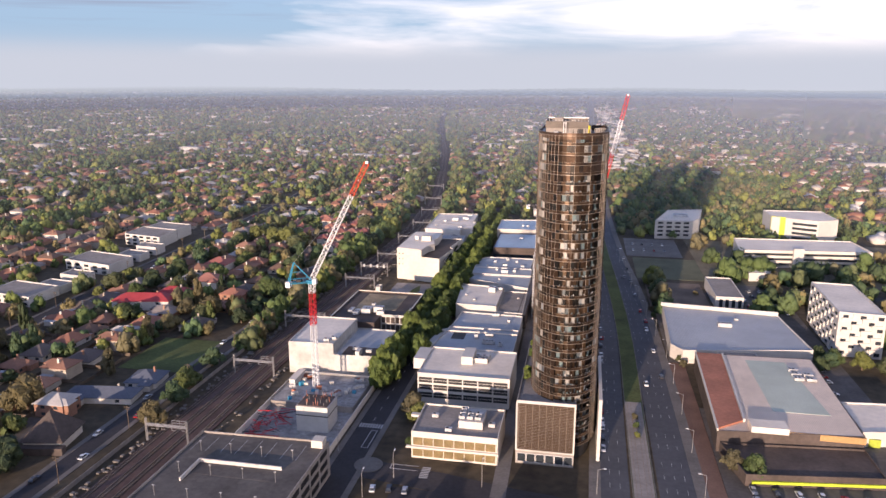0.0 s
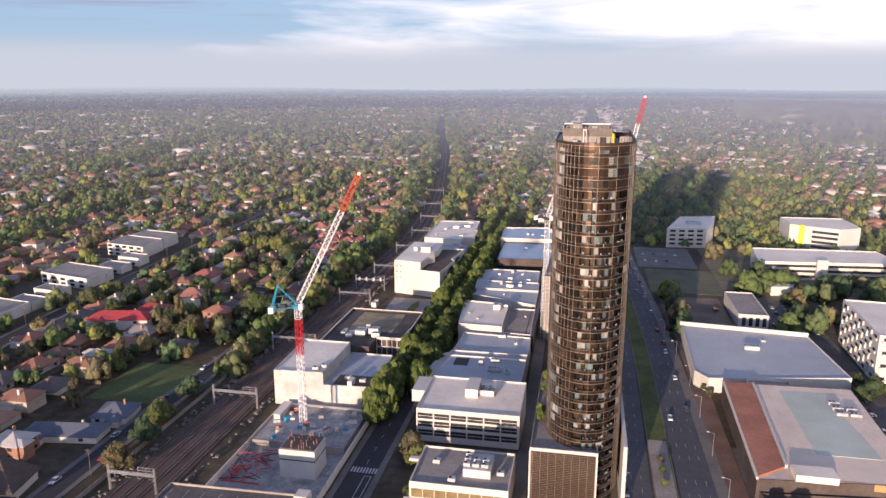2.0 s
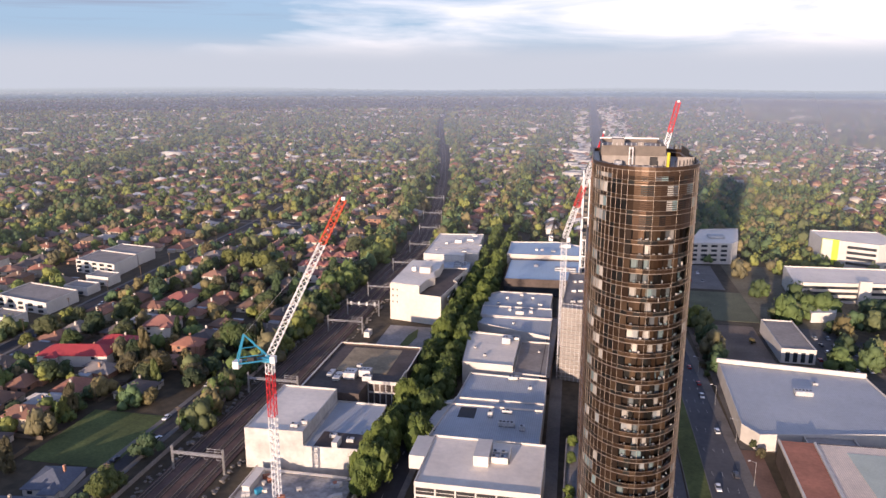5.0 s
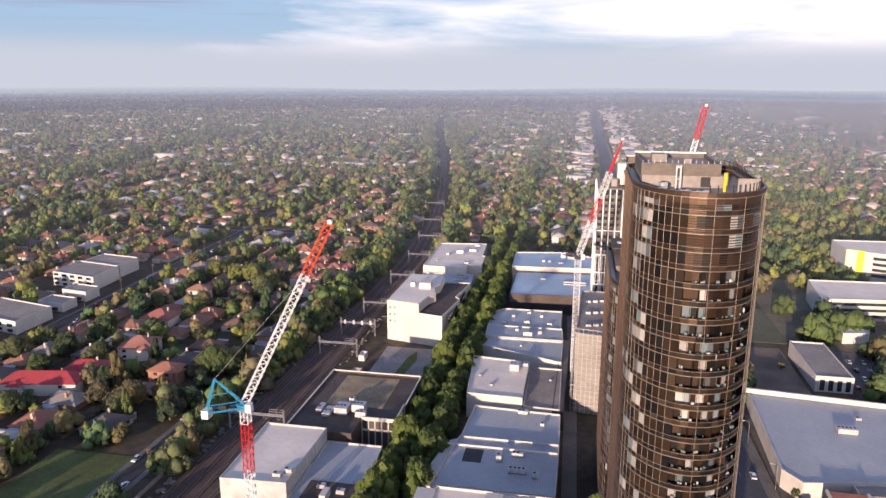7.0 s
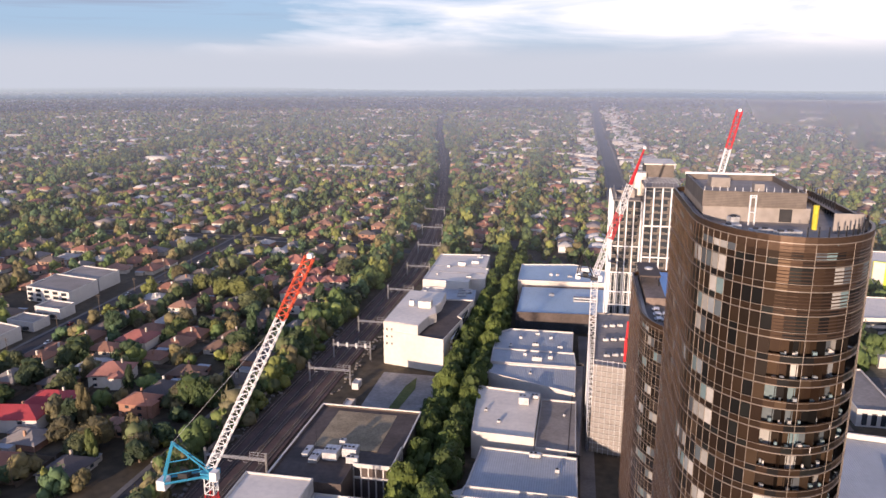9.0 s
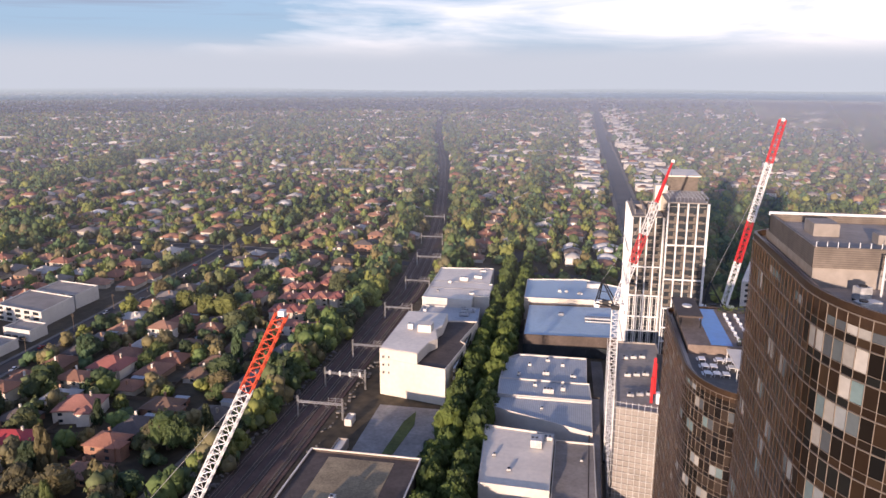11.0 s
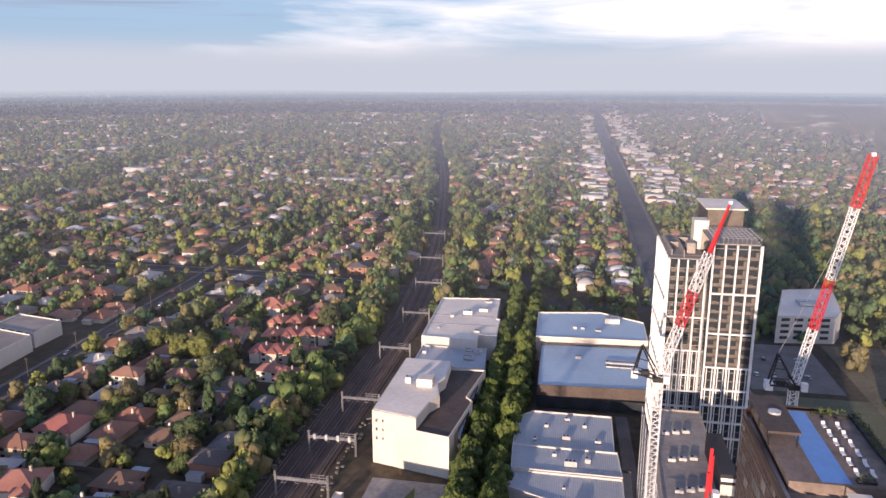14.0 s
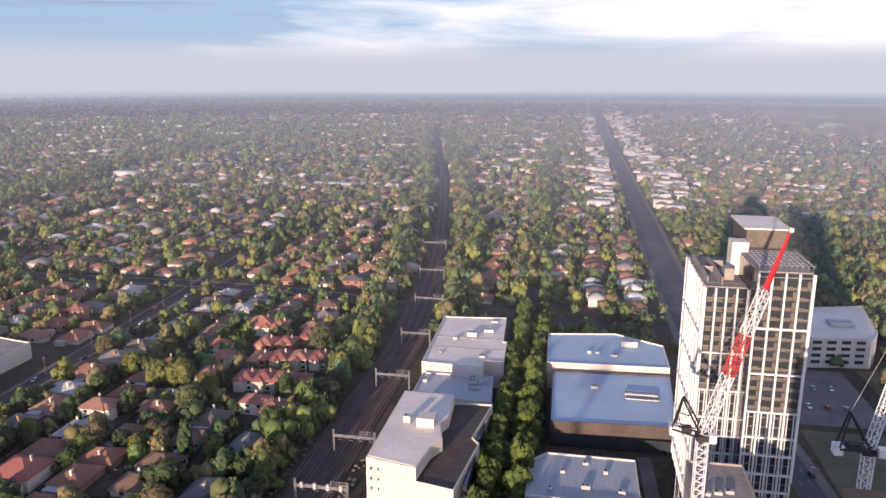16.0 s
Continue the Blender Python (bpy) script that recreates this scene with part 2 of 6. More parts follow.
M["walls_far"] = mat("house_walls_far", [(0.5, 0.45, 0.38), (0.62, 0.58, 0.52), (0.4, 0.26, 0.18), (0.7, 0.68, 0.64)], 0.85, var=0.15, rand="island")
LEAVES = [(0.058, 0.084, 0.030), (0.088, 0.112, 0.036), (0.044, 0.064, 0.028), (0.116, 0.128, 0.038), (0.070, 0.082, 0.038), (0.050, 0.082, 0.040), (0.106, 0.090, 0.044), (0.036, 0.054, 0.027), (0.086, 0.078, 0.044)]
M["leaf"] = mat("foliage", LEAVES, 0.7, var=0.4, big=0.25, fine=1.6, bump=0.5, rand="object", spec=0.25)
M["leaf_st"] = mat("street_tree_foliage", [(0.072, 0.104, 0.026), (0.092, 0.124, 0.030), (0.058, 0.084, 0.024)], 0.7, var=0.4, big=0.3, fine=1.6, bump=0.5, rand="object", spec=0.25)
# leaf colours scaled up: sunlit brightness of the farther trees put into the colour
M["leaf_far_lit"] = mat("far_foliage_sunlit", [(r * 1.65, g * 1.65, b * 1.6) for r, g, b in LEAVES], 0.75, var=0.35, big=0.03, fine=0.6, bump=0.5, rand="tint", spec=0.2)
M["redtile"] = mat("red_tiles", [(0.36, 0.145, 0.105), (0.40, 0.17, 0.12), (0.30, 0.11, 0.09), (0.33, 0.15, 0.115)], 0.75, var=0.15, big=0.15, fine=1.4, bump=0.3, rand="object")
M["fence"] = mat("timber_fence", (0.13, 0.1, 0.075), 0.9, var=0.3, fine=3)
M["bark"] = mat("bark", (0.12, 0.09, 0.065), 0.95, var=0.3, fine=4)


# ---- mesh helpers ----
class Mesh:
    def __init__(self):
        self.v, self.f, self.s = [], [], []

    def add(self, verts, faces, slot=0):
        o = len(self.v)
        self.v.extend(verts)
        self.f.extend([tuple(i + o for i in f) for f in faces])
        self.s.extend([slot] * len(faces))
        return self

    def box(self, x0, y0, z0, x1, y1, z1, slot=0):
        return self.add([(x0, y0, z0), (x1, y0, z0), (x1, y1, z0), (x0, y1, z0), (x0, y0, z1), (x1, y0, z1), (x1, y1, z1), (x0, y1, z1)],
                        [(3, 2, 1, 0), (4, 5, 6, 7), (0, 1, 5, 4), (1, 2, 6, 5), (2, 3, 7, 6), (3, 0, 4, 7)], slot)

    def prism(self, poly, z0, z1, slot=0):
        n = len(poly)
        area = sum(poly[i][0] * poly[(i + 1) % n][1] - poly[(i + 1) % n][0] * poly[i][1] for i in range(n))
        if area < 0:
            poly = poly[::-1]
        vs = [(x, y, z0) for x, y in poly] + [(x, y, z1) for x, y in poly]
        fs = [tuple(range(n))[::-1], tuple(range(n, 2 * n))] + [(i, (i + 1) % n, n + (i + 1) % n, n + i) for i in range(n)]
        return self.add(vs, fs, slot)

    def bar(self, a, b, r, slot=0, sides=4, r2=None):
        a, b = Vector(a), Vector(b)
        d = (b - a).normalized()
        u = d.orthogonal().normalized()
        w = d.cross(u)
        r2 = r if r2 is None else r2
        vs, fs = [], []
        for p, q in ((a, r), (b, r2)):
            for i in range(sides):
                t = 2 * math.pi * (i + 0.5) / sides
                vs.append(tuple(p + q * (math.cos(t) * u + math.sin(t) * w)))
        fs = [(i, (i + 1) % sides, sides + (i + 1) % sides, sides + i) for i in range(sides)]
        fs += [tuple(range(sides))[::-1], tuple(range(sides, 2 * sides))]
        return self.add(vs, fs, slot)

    def hip(self, x0, y0, x1, y1, z0, z1, over=0.6, slot=0):
        """A hipped roof with eaves and a soffit, its ridge along the longer side."""
        x0, y0, x1, y1 = x0 - over, y0 - over, x1 + over, y1 + over
        e = 0.22
        h = min(x1 - x0, y1 - y0) / 2
        if x1 - x0 >= y1 - y0:
            r = [((x0 + h), (y0 + y1) / 2, z1), ((x1 - h), (y0 + y1) / 2, z1)]
            top = [(4, 5, 9, 8), (5, 6, 9), (6, 7, 8, 9), (7, 4, 8)]
        else:
            r = [((x0 + x1) / 2, y0 + h, z1), ((x0 + x1) / 2, y1 - h, z1)]
            top = [(4, 5, 8), (5, 6, 9, 8), (6, 7, 9), (7, 4, 8, 9)]
        vs = [(x0, y0, z0 - e), (x1, y0, z0 - e), (x1, y1, z0 - e), (x0, y1, z0 - e), (x0, y0, z0), (x1, y0, z0), (x1, y1, z0), (x0, y1, z0)] + r
        return self.add(vs, [(3, 2, 1, 0), (0, 1, 5, 4), (1, 2, 6, 5), (2, 3, 7, 6), (3, 0, 4, 7)] + top, slot)

    def data(self, name, *materials):
        me = bpy.data.meshes.new(name)
        me.from_pydata(self.v, [], self.f)
        for m in materials:
            me.materials.append(m)
        if len(materials) > 1:
            me.polygons.foreach_set("material_index", self.s)
        return me


def part(name, mesh, material, parent=None, label="", kind=""):
    data = mesh if isinstance(mesh, bpy.types.Mesh) else mesh.data(name, *(material if isinstance(material, (list, tuple)) else [material]))
    ob = new(name, data)
    ob.parent = parent
    return tagged(ob, label, kind=kind)


def thing(name, x, y, z, label, category, group="", kind="", rz=0):
    ob = new(name)
    ob.empty_display_size = 1
    ob.matrix_basis = pose(x, y, z, 0, 0, rz)
    return tagged(ob, label, category, group, kind)


def setting(name, mesh, material, label, category):
    ob = part(name, mesh, material)
    return tagged(ob, label, category, kind="structure")


def box(x0, y0, z0, x1, y1, z1):
    return Mesh().box(x0, y0, z0, x1, y1, z1)


def land(x, y):
    """Height of the ground: flat here, rising to low ridges far off."""
    d = np.hypot(x, y)
    t = np.clip((d - 2200) / 2700, 0, 1)
    h = 62 * t * t * (3 - 2 * t) * (0.85 + 0.15 * np.sin(x / 420.0 + 1.0))
    u = np.exp(-((x - 560) / 420.0) ** 2 - ((y - 2500) / 700.0) ** 2)
    return h * 0.95 + 26 * u


rnd = random.Random(7)

# ---- ground, roads, railway ----
def ribbon(points, half, z0, z1, offset=0.0):
    """A strip along a polyline, with thickness."""
    m = Mesh()
    pts = [Vector((x, y, 0)) for x, y in points]
    vs = []
    for i, p in enumerate(pts):
        d = (pts[min(i + 1, len(pts) - 1)] - pts[max(i - 1, 0)]).normalized()
        s = Vector((d.y, -d.x, 0))
        a, b = p + s * (offset - half), p + s * (offset + half)
        h = float(land(p.x, p.y)) + (0.4 if p.y > 2000 else 0.0)
        vs += [(a.x, a.y, h + z0), (b.x, b.y, h + z0), (b.x, b.y, h + z1), (a.x, a.y, h + z1)]
    fs = [(0, 1, 2, 3)]
    for i in range(len(pts) - 1):
        o = 4 * i
        fs += [(o + 3, o + 2, o + 6, o + 7), (o + 1, o + 5, o + 6, o + 2), (o, o + 3, o + 7, o + 4), (o, o + 4, o + 5, o + 1)]
    o = 4 * (len(pts) - 1)
    fs.append((o + 3, o + 2, o + 1, o))
    return m.add(vs, fs)


def curve(points, step=20.0):
    """Smooth a polyline."""
    out = []
    n = len(points)
    for i in range(n - 1):
        p0, p1, p2, p3 = (Vector(points[max(0, min(n - 1, j))]) for j in (i - 1, i, i + 1, i + 2))
        k = max(2, int((p2 - p1).length / step))
        for s in range(k):
            t = s / k
            out.append(tuple(0.5 * ((2 * p1) + (p2 - p0) * t + (2 * p0 - 5 * p1 + 4 * p2 - p3) * t * t + (3 * p1 - p0 - 3 * p2 + p3) * t ** 3)))
    return out + [tuple(points[-1])]


g = Mesh()
gx = [-9000, -6000] + [-4500 + 150 * i for i in range(54)] + [5000, 9000]
gy = [-4000, -1000] + [150 * i for i in range(36)] + [7000, 12000]
nx = len(gx)
g.add([(x, y, float(land(x, y))) for y in gy for x in gx], [(j * nx + i, j * nx + i + 1, j * nx + i + nx + 1, j * nx + i + nx) for j in range(len(gy) - 1) for i in range(nx - 1)])
setting("ground", g, M["soil"], "dark grassy suburban ground reaching the hazy horizon", "ground")

RAIL = curve([(-150, -200), (-150, 200), (-150, 560), (-152, 660), (-173, 848), (-222, 1141), (-275, 1420), (-357, 1806), (-470, 2400), (-560, 3000)])
NEAR, FAR_R = [p for p in RAIL if p[1] < 770], [p for p in RAIL if p[1] > 740]
setting("railway_bed_far", ribbon(FAR_R, 6.5, 0, 0.34), M["ballast"], "brown ballast bed of the railway running off through trees", "railway")
setting("railway_bed", ribbon(NEAR, 10.0, 0, 0.35), M["ballast"], "brown ballast bed of the four-track railway", "railway")
rails = Mesh()
for off in (-8.2, -3.0, 2.2, 7.4):
    for s in (-0.72, 0.72):
        q = ribbon(NEAR if abs(off) > 4 else RAIL, 0.09, 0.5, 0.66, off + s)
        rails.add(q.v, q.f)
setting("rails", rails, M["rail"], "worn steel rails on the ballast", "rails")
sl = Mesh()
for i in range(520):
    y = 150 + i * 1.0
    for off in (-8.2, -3.0, 2.2, 7.4):
        sl.box(-150 + off - 1.25, y, 0.352, -150 + off + 1.25, y + 0.3, 0.5)
ob = setting("sleepers", sl, M["sleeper"], "dark weathered sleepers under the rails", "sleepers")
ob["kind"] = "stuff"

ROADS = {
    "west_road": ([(-178, -100), (-179, 250), (-178, 330), (-176, 420)], 3.6),
    "residential_street": ([(-296, 100), (-303, 315), (-312, 450), (-316, 560), (-324, 720), (-332, 820)], 4.5),
    "cross_street": ([(-1200, 715), (-487, 724), (-350, 727), (-250, 722), (-175, 706)], 5.5),
    "tree_street": ([(-80, 100), (-80, 240), (-80, 600), (-86, 760)], 5.0),
    "bridge_street": ([(-130, 222.5), (-72, 226), (-20, 217), (12, 213)], 6.0),
    "back_lane": ([(-24, 215), (-26, 345), (-28, 490), (-29, 530)], 2.6),
    "north_street": ([(-175, 706), (-120, 690), (-86, 690), (-40, 690), (5, 690)], 5.0),
    "east_street": ([(45, 470), (140, 480), (260, 490)], 4.0),
    "far_street": ([(-1500, 1010), (-700, 1020), (-190, 1000)], 3.2),
    "far_avenue": ([(-560, 100), (-570, 700), (-620, 1500)], 3.2),
}
for i, (k, (pts, hw)) in enumerate(ROADS.items()):
    setting(k, ribbon(curve(pts), hw, 0, 0.08 + 0.005 * i), M["pave" if k == "back_lane" else "asphalt"], "dark asphalt street between houses and trees", "road")
for k in ("residential_street", "tree_street", "west_road", "cross_street"):
    pts, hw = ROADS[k]
    for sgn, nm in ((-1, "footpath"), (1, "footpath")):
        setting(nm, ribbon(curve(pts), 1.1, 0, 0.22, sgn * (hw + 1.12)), M["pave"], "pale concrete footpath with a raised kerb", "footpath")

# the wide highway: two carriageways and a grassed median with tram track
HWY_L = curve([(14, -100), (14.5, 230), (15.5, 380), (14, 470), (10, 575), (6, 765), (5, 1006), (4, 1475), (0, 2400), (2, 4900)])
HWY_R = curve([(35, -100), (35, 230), (33, 380), (29, 480), (22, 590), (16, 765), (15, 1006), (13, 1475), (8, 2400), (9, 4900)])
MED = curve([(24, -100), (24, 230), (24.3, 380), (21, 480), (16.5, 575), (11.2, 700)])
setting("highway_west", ribbon(HWY_L, 4.8, 0, 0.12), M["hwy"], "dark asphalt carriageway of the wide highway", "road")
setting("highway_east", ribbon(HWY_R, 6.0, 0, 0.14), M["hwy"], "dark asphalt carriageway of the wide highway", "road")
setting("median", ribbon(MED, 3.6, 0, 0.3), M["grass"], "grassed median strip with kerbs between carriageways", "median")
setting("tram_bed", ribbon([(24, 100), (24, 300)], 3.4, 0.3, 0.34), M["conc"], "grey concrete tram track bed in the median", "tram track")
tr_ = Mesh()
for off in (-2.4, -1.0, 1.0, 2.4):
    q = ribbon([(24, 100), (24, 300)], 0.07, 0.34, 0.37, off)
    tr_.add(q.v, q.f)
setting("tram_rails", tr_, M["rail"], "steel tram rails set in the concrete bed", "rails")
for sgn in (-1, 1):
    setting("median_kerb", ribbon(MED, 0.15, 0, 0.36, sgn * 3.75), M["pave"], "pale kerb along the median", "kerb")
for sgn in (-1, 1):
    setting("footpath", ribbon(HWY_L if sgn < 0 else HWY_R, 2.0, 0, 0.2, -6.8 if sgn < 0 else 8.0), M["pave"], "pale concrete footpath with a raised kerb", "footpath")

mk = Mesh()
for line, offs in ((HWY_L, (-1.7, 1.7)), (HWY_R, (-3.4, 0.0, 3.4))):
    for off in offs:
        for i in range(len(line) - 1):
            a, b = Vector(line[i]), Vector(line[i + 1])
            if a.y > 900 or a.y < 120:
                continue
            d = (b - a).normalized()
            s = Vector((d.y, -d.x))
            n = int((b - a).length / 9)
            for j in range(n):
                p = a + d * (j * 9) + s * off
                q = p + d * 3
                mk.prism([tuple(p - s * 0.06), tuple(q - s * 0.06), tuple(q + s * 0.06), tuple(p + s * 0.06)], 0.141, 0.147)
ob = setting("lane_markings", mk, M["paint"], "white painted lane dashes on the highway", "road marking")
ob["kind"] = "stuff"

# ---- block buildings ----
def windows(parent, face, a0, a1, plane, z0, z1, nx, nz, fill=(0.7, 0.5), inset=0.12, material="glass", frame_m="steelw"):
    """Rows of windows on one side of a block: each a pane in a proud frame. face: S, N (plane is y) or W, E (plane is x)."""
    w, h = (a1 - a0) / nx, (z1 - z0) / nz
    pw, ph = w * fill[0] / 2, h * fill[1] / 2
    sgn = -1 if face in "SW" else 1
    pane, fr = Mesh(), Mesh()
    t = 0.1
    if face in "SN":
        pane.box(-pw, -0.03, -ph, pw, 0.03, ph)
        for x0, y0, x1, y1 in ((-pw - t, -ph - t, pw + t, -ph), (-pw - t, ph, pw + t, ph + t), (-pw - t, -ph, -pw, ph), (pw, -ph, pw + t, ph)):
            fr.box(x0, -0.12, y0, x1, 0.12, y1)
    else:
        pane.box(-0.03, -pw, -ph, 0.03, pw, ph)
        for x0, y0, x1, y1 in ((-pw - t, -ph - t, pw + t, -ph), (-pw - t, ph, pw + t, ph + t), (-pw - t, -ph, -pw, ph), (pw, -ph, pw + t, ph)):
            fr.box(-0.12, x0, y0, 0.12, x1, y1)
    pd, fd = pane.data("pane", M[material]), fr.data("window_frame", M[frame_m])
    for i in range(nx):
        for k in range(nz):
            c, z = a0 + w * (i + 0.5), z0 + h * (k + 0.5)
            at = (c, plane + sgn * 0.04, z) if face in "SN" else (plane + sgn * 0.04, c, z)
            o = new("window", fd)
            o.parent, o.location = parent, at
            p = new("pane", pd)
            p.parent = o


def block(name, poly, h, wall, roof, label, category, parapet=0.7, z0=0.0, lip=0.35):
    """Walls as one solid with a recessed roof behind a parapet."""
    n = len(poly)
    cx, cy = sum(p[0] for p in poly) / n, sum(p[1] for p in poly) / n
    t = thing(name, cx, cy, z0, label, category)
    area = sum(poly[i][0] * poly[(i + 1) % n][1] - poly[(i + 1) % n][0] * poly[i][1] for i in range(n))
    if area < 0:
        poly = poly[::-1]
    loc = [(x - cx, y - cy) for x, y in poly]
    inner = []
    for i in range(n):
        a, b, c = (Vector(loc[(i + k) % n]) for k in (-1, 0, 1))
        d1, d2 = (b - a).normalized(), (c - b).normalized()
        n1, n2 = Vector((-d1.y, d1.x)), Vector((-d2.y, d2.x))
        bis = n1 + n2
        inner.append(tuple(b + bis * (lip / max(0.3, bis.dot(n1)))))
    w = Mesh()
    zr = h - parapet
    vs = [(x, y, 0) for x, y in loc] + [(x, y, h) for x, y in loc] + [(x, y, h) for x, y in inner] + [(x, y, zr - 0.2) for x, y in inner]
    fs = []
    for i in range(n):
        j = (i + 1) % n
        fs += [(i, j, n + j, n + i), (n + i, n + j, 2 * n + j, 2 * n + i), (2 * n + i, 2 * n + j, 3 * n + j, 3 * n + i)]
    w.add(vs, fs)
    part("wall", w, M[wall], t)
    part("roof", Mesh().prism(inner, zr - 0.3, zr), M[roof], t)
    return t


def rect(x0, y0, x1, y1):
    return [(x0, y0), (x1, y0), (x1, y1), (x0, y1)]


def roof_unit(x, y, z, sx, sy, sz, label="grey rooftop air-conditioning unit", rz=0):
    t = thing("rooftop_unit", x, y, z, label, "air conditioner", "rooftop plant", rz=rz)
    part("cabinet", box(-sx / 2, -sy / 2, 0.25, sx / 2, sy / 2, sz), M["plant"], t)
    for s in (-0.35, 0.35):
        part("skid", box(-sx / 2, s * sy - 0.1, 0, sx / 2, s * sy + 0.1, 0.25), M["dark"], t)
    f = Mesh()
    for k in range(max(1, int(sx / 1.4))):
        f.bar((-sx / 2 + 0.7 + k * 1.4, 0, sz), (-sx / 2 + 0.7 + k * 1.4, 0, sz + 0.15), min(0.5, sy * 0.35), sides=10)
    part("fan", f, M["dark"], t)
    return t

# ---- the bronze tower ----
def outline(n, cx, a, yf, ys, yr, grow=0.0):
    """Closed plan: an elliptical south front, straight sides and a rounded north end. Counter-clockwise from the west side."""
    pts = []
    for i in range(400):
        t = math.pi + math.pi * i / 399
        pts.append((cx + (a + grow) * math.cos(t), ys + (ys - yf + grow) * math.sin(t)))
    for i in range(400):
        t = math.pi * i / 399
        pts.append((cx + (a + grow) * math.cos(t), yr + (5 + grow) * math.sin(t)))
    L = [0.0]
    for p, q in zip(pts, pts[1:] + pts[:1]):
        L.append(L[-1] + math.hypot(q[0] - p[0], q[1] - p[1]))
    out, j = [], 0
    for k in range(n):
        s = L[-1] * k / n
        while L[j + 1] < s:
            j += 1
        f = (s - L[j]) / max(1e-6, L[j + 1] - L[j])
        p, q = pts[j], pts[(j + 1) % len(pts)]
        out.append((p[0] + (q[0] - p[0]) * f, p[1] + (q[1] - p[1]) * f))
    return out


def ring(inner, outer, z0, z1):
    n = len(inner)
    m = Mesh()
    m.add([(*p, z0) for p in outer] + [(*p, z1) for p in outer] + [(*p, z1) for p in inner] + [(*p, z0) for p in inner],
          [f for i in range(n) for j in ((i + 1) % n,) for f in ((i, j, n + j, n + i), (n + i, n + j, 2 * n + j, 2 * n + i), (2 * n + i, 2 * n + j, 3 * n + j, 3 * n + i), (3 * n + i, 3 * n + j, j, i))])
    return m


def curtain_tower(name, label, plan, top, z0, floors, balcony, picked, pale, glass="pane"):
    """A tower of glass panes between slab edges and mullions, with recessed balconies on the segments in `balcony`."""
    n = len(plan(0.0))
    t = thing(name, 0, 0, 0, label, "tower")
    r = random.Random(5)
    p0, p_in, p_out = plan(0.0), plan(-1.6), plan(0.16)
    core = Mesh().prism(plan(-1.75), 0.0, top - 1.8)
    part("core", core, M["dark"], t)
    h = (top - z0) / floors
    panes, blinds, soft, slats = Mesh(), Mesh(), Mesh(), Mesh()
    single = []
    edge = ring(p_in, p_out, 0.10, 0.21).data("floor_edge", M["bronze_lt"])
    sill = ring(plan(-0.02), plan(0.07), 0.0, 0.05).data("sill_line", M["bronze_lt"])
    for k in range(floors + 1):
        o = part("floor_edge", edge, None, t)
        o.location = (0, 0, z0 + k * h - (0.22 if k == floors else 0.0))
    for k in range(floors):
        o = part("sill_line", sill, None, t)
        o.location = (0, 0, z0 + k * h + 1.06)
        za, zb = z0 + k * h + 0.22, z0 + (k + 1) * h
        for i in range(n):
            j = (i + 1) % n
            za = z0 + k * h + 0.22
            a, b = Vector((*p0[i], 0)), Vector((*p0[j], 0))
            d = (b - a).normalized()
            nn = Vector((d.y, -d.x, 0))
            deep = balcony(i) and k < floors - 4
            if deep:
                a2, b2 = a - nn * 1.5, b - nn * 1.5
                tgt = blinds if r.random() < 0.36 else panes
                tgt.add([(a2.x, a2.y, za), (b2.x, b2.y, za), (b2.x, b2.y, zb), (a2.x, a2.y, zb)], [(0, 1, 2, 3)])
                panes.add([(a.x, a.y, za), (b.x, b.y, za), (b.x, b.y, za + 1.05), (a.x, a.y, za + 1.05)], [(0, 1, 2, 3)])
                for q_ in range(3):                # chairs, pots and boxes
                    if r.random() < 0.5:
                        c = a.lerp(b, r.uniform(0.15, 0.85)) - nn * r.uniform(0.25, 1.1)
                        s = r.uniform(0.1, 0.28)
                        soft.box(c.x - s, c.y - s, za, c.x + s, c.y + s, za + r.uniform(0.5, 1.45))
                if i % 3 == 0:                     # fin between two balconies
                    panes.add([(a.x, a.y, za), (a2.x, a2.y, za), (a2.x, a2.y, zb), (a.x, a.y, zb)], [(0, 1, 2, 3)])
                continue
            if balcony(i):                         # louvred plant floors under the roof
                for q_ in range(6):
                    zl = za + 0.2 + q_ * (zb - za - 0.3) / 6
                    c, e = a + nn * 0.1, b + nn * 0.1
                    slats.add([(a.x, a.y, zl), (b.x, b.y, zl), (e.x, e.y, zl), (c.x, c.y, zl), (a.x, a.y, zl + 0.14), (b.x, b.y, zl + 0.14), (e.x, e.y, zl + 0.05), (c.x, c.y, zl + 0.05)],
                              [(3, 2, 6, 7), (7, 6, 5, 4), (0, 1, 2, 3)])
            sp_h = 0.85                       # spandrel strip under each vision pane
            panes.add([(a.x, a.y, za), (b.x, b.y, za), (b.x, b.y, za + sp_h), (a.x, a.y, za + sp_h)], [(0, 1, 2, 3)])
            za += sp_h + 0.06
            lean, twist = r.uniform(-0.05, 0.05), r.uniform(-0.03, 0.03)
            q = [a + nn * (lean + twist), b + nn * (lean - twist), b + nn * (-lean - twist), a + nn * (-lean + twist)]
            vs = [(q[0].x, q[0].y, za), (q[1].x, q[1].y, za), (q[2].x, q[2].y, zb), (q[3].x, q[3].y, zb)]
            if picked(i, k) and len(single) < 300:
                single.append((vs, nn))
            elif random.Random(k * 977 + i // 2).random() < pale(i):
                blinds.add(vs, [(0, 1, 2, 3)])
            else:
                panes.add(vs, [(0, 1, 2, 3)])
    part("panes", panes, M[glass], t, kind="stuff")
    if blinds.f:
        part("curtained_panes", blinds, M["blind"], t, "panes with pale blinds behind, some tinted as sky reflections", kind="stuff")
    if soft.f:
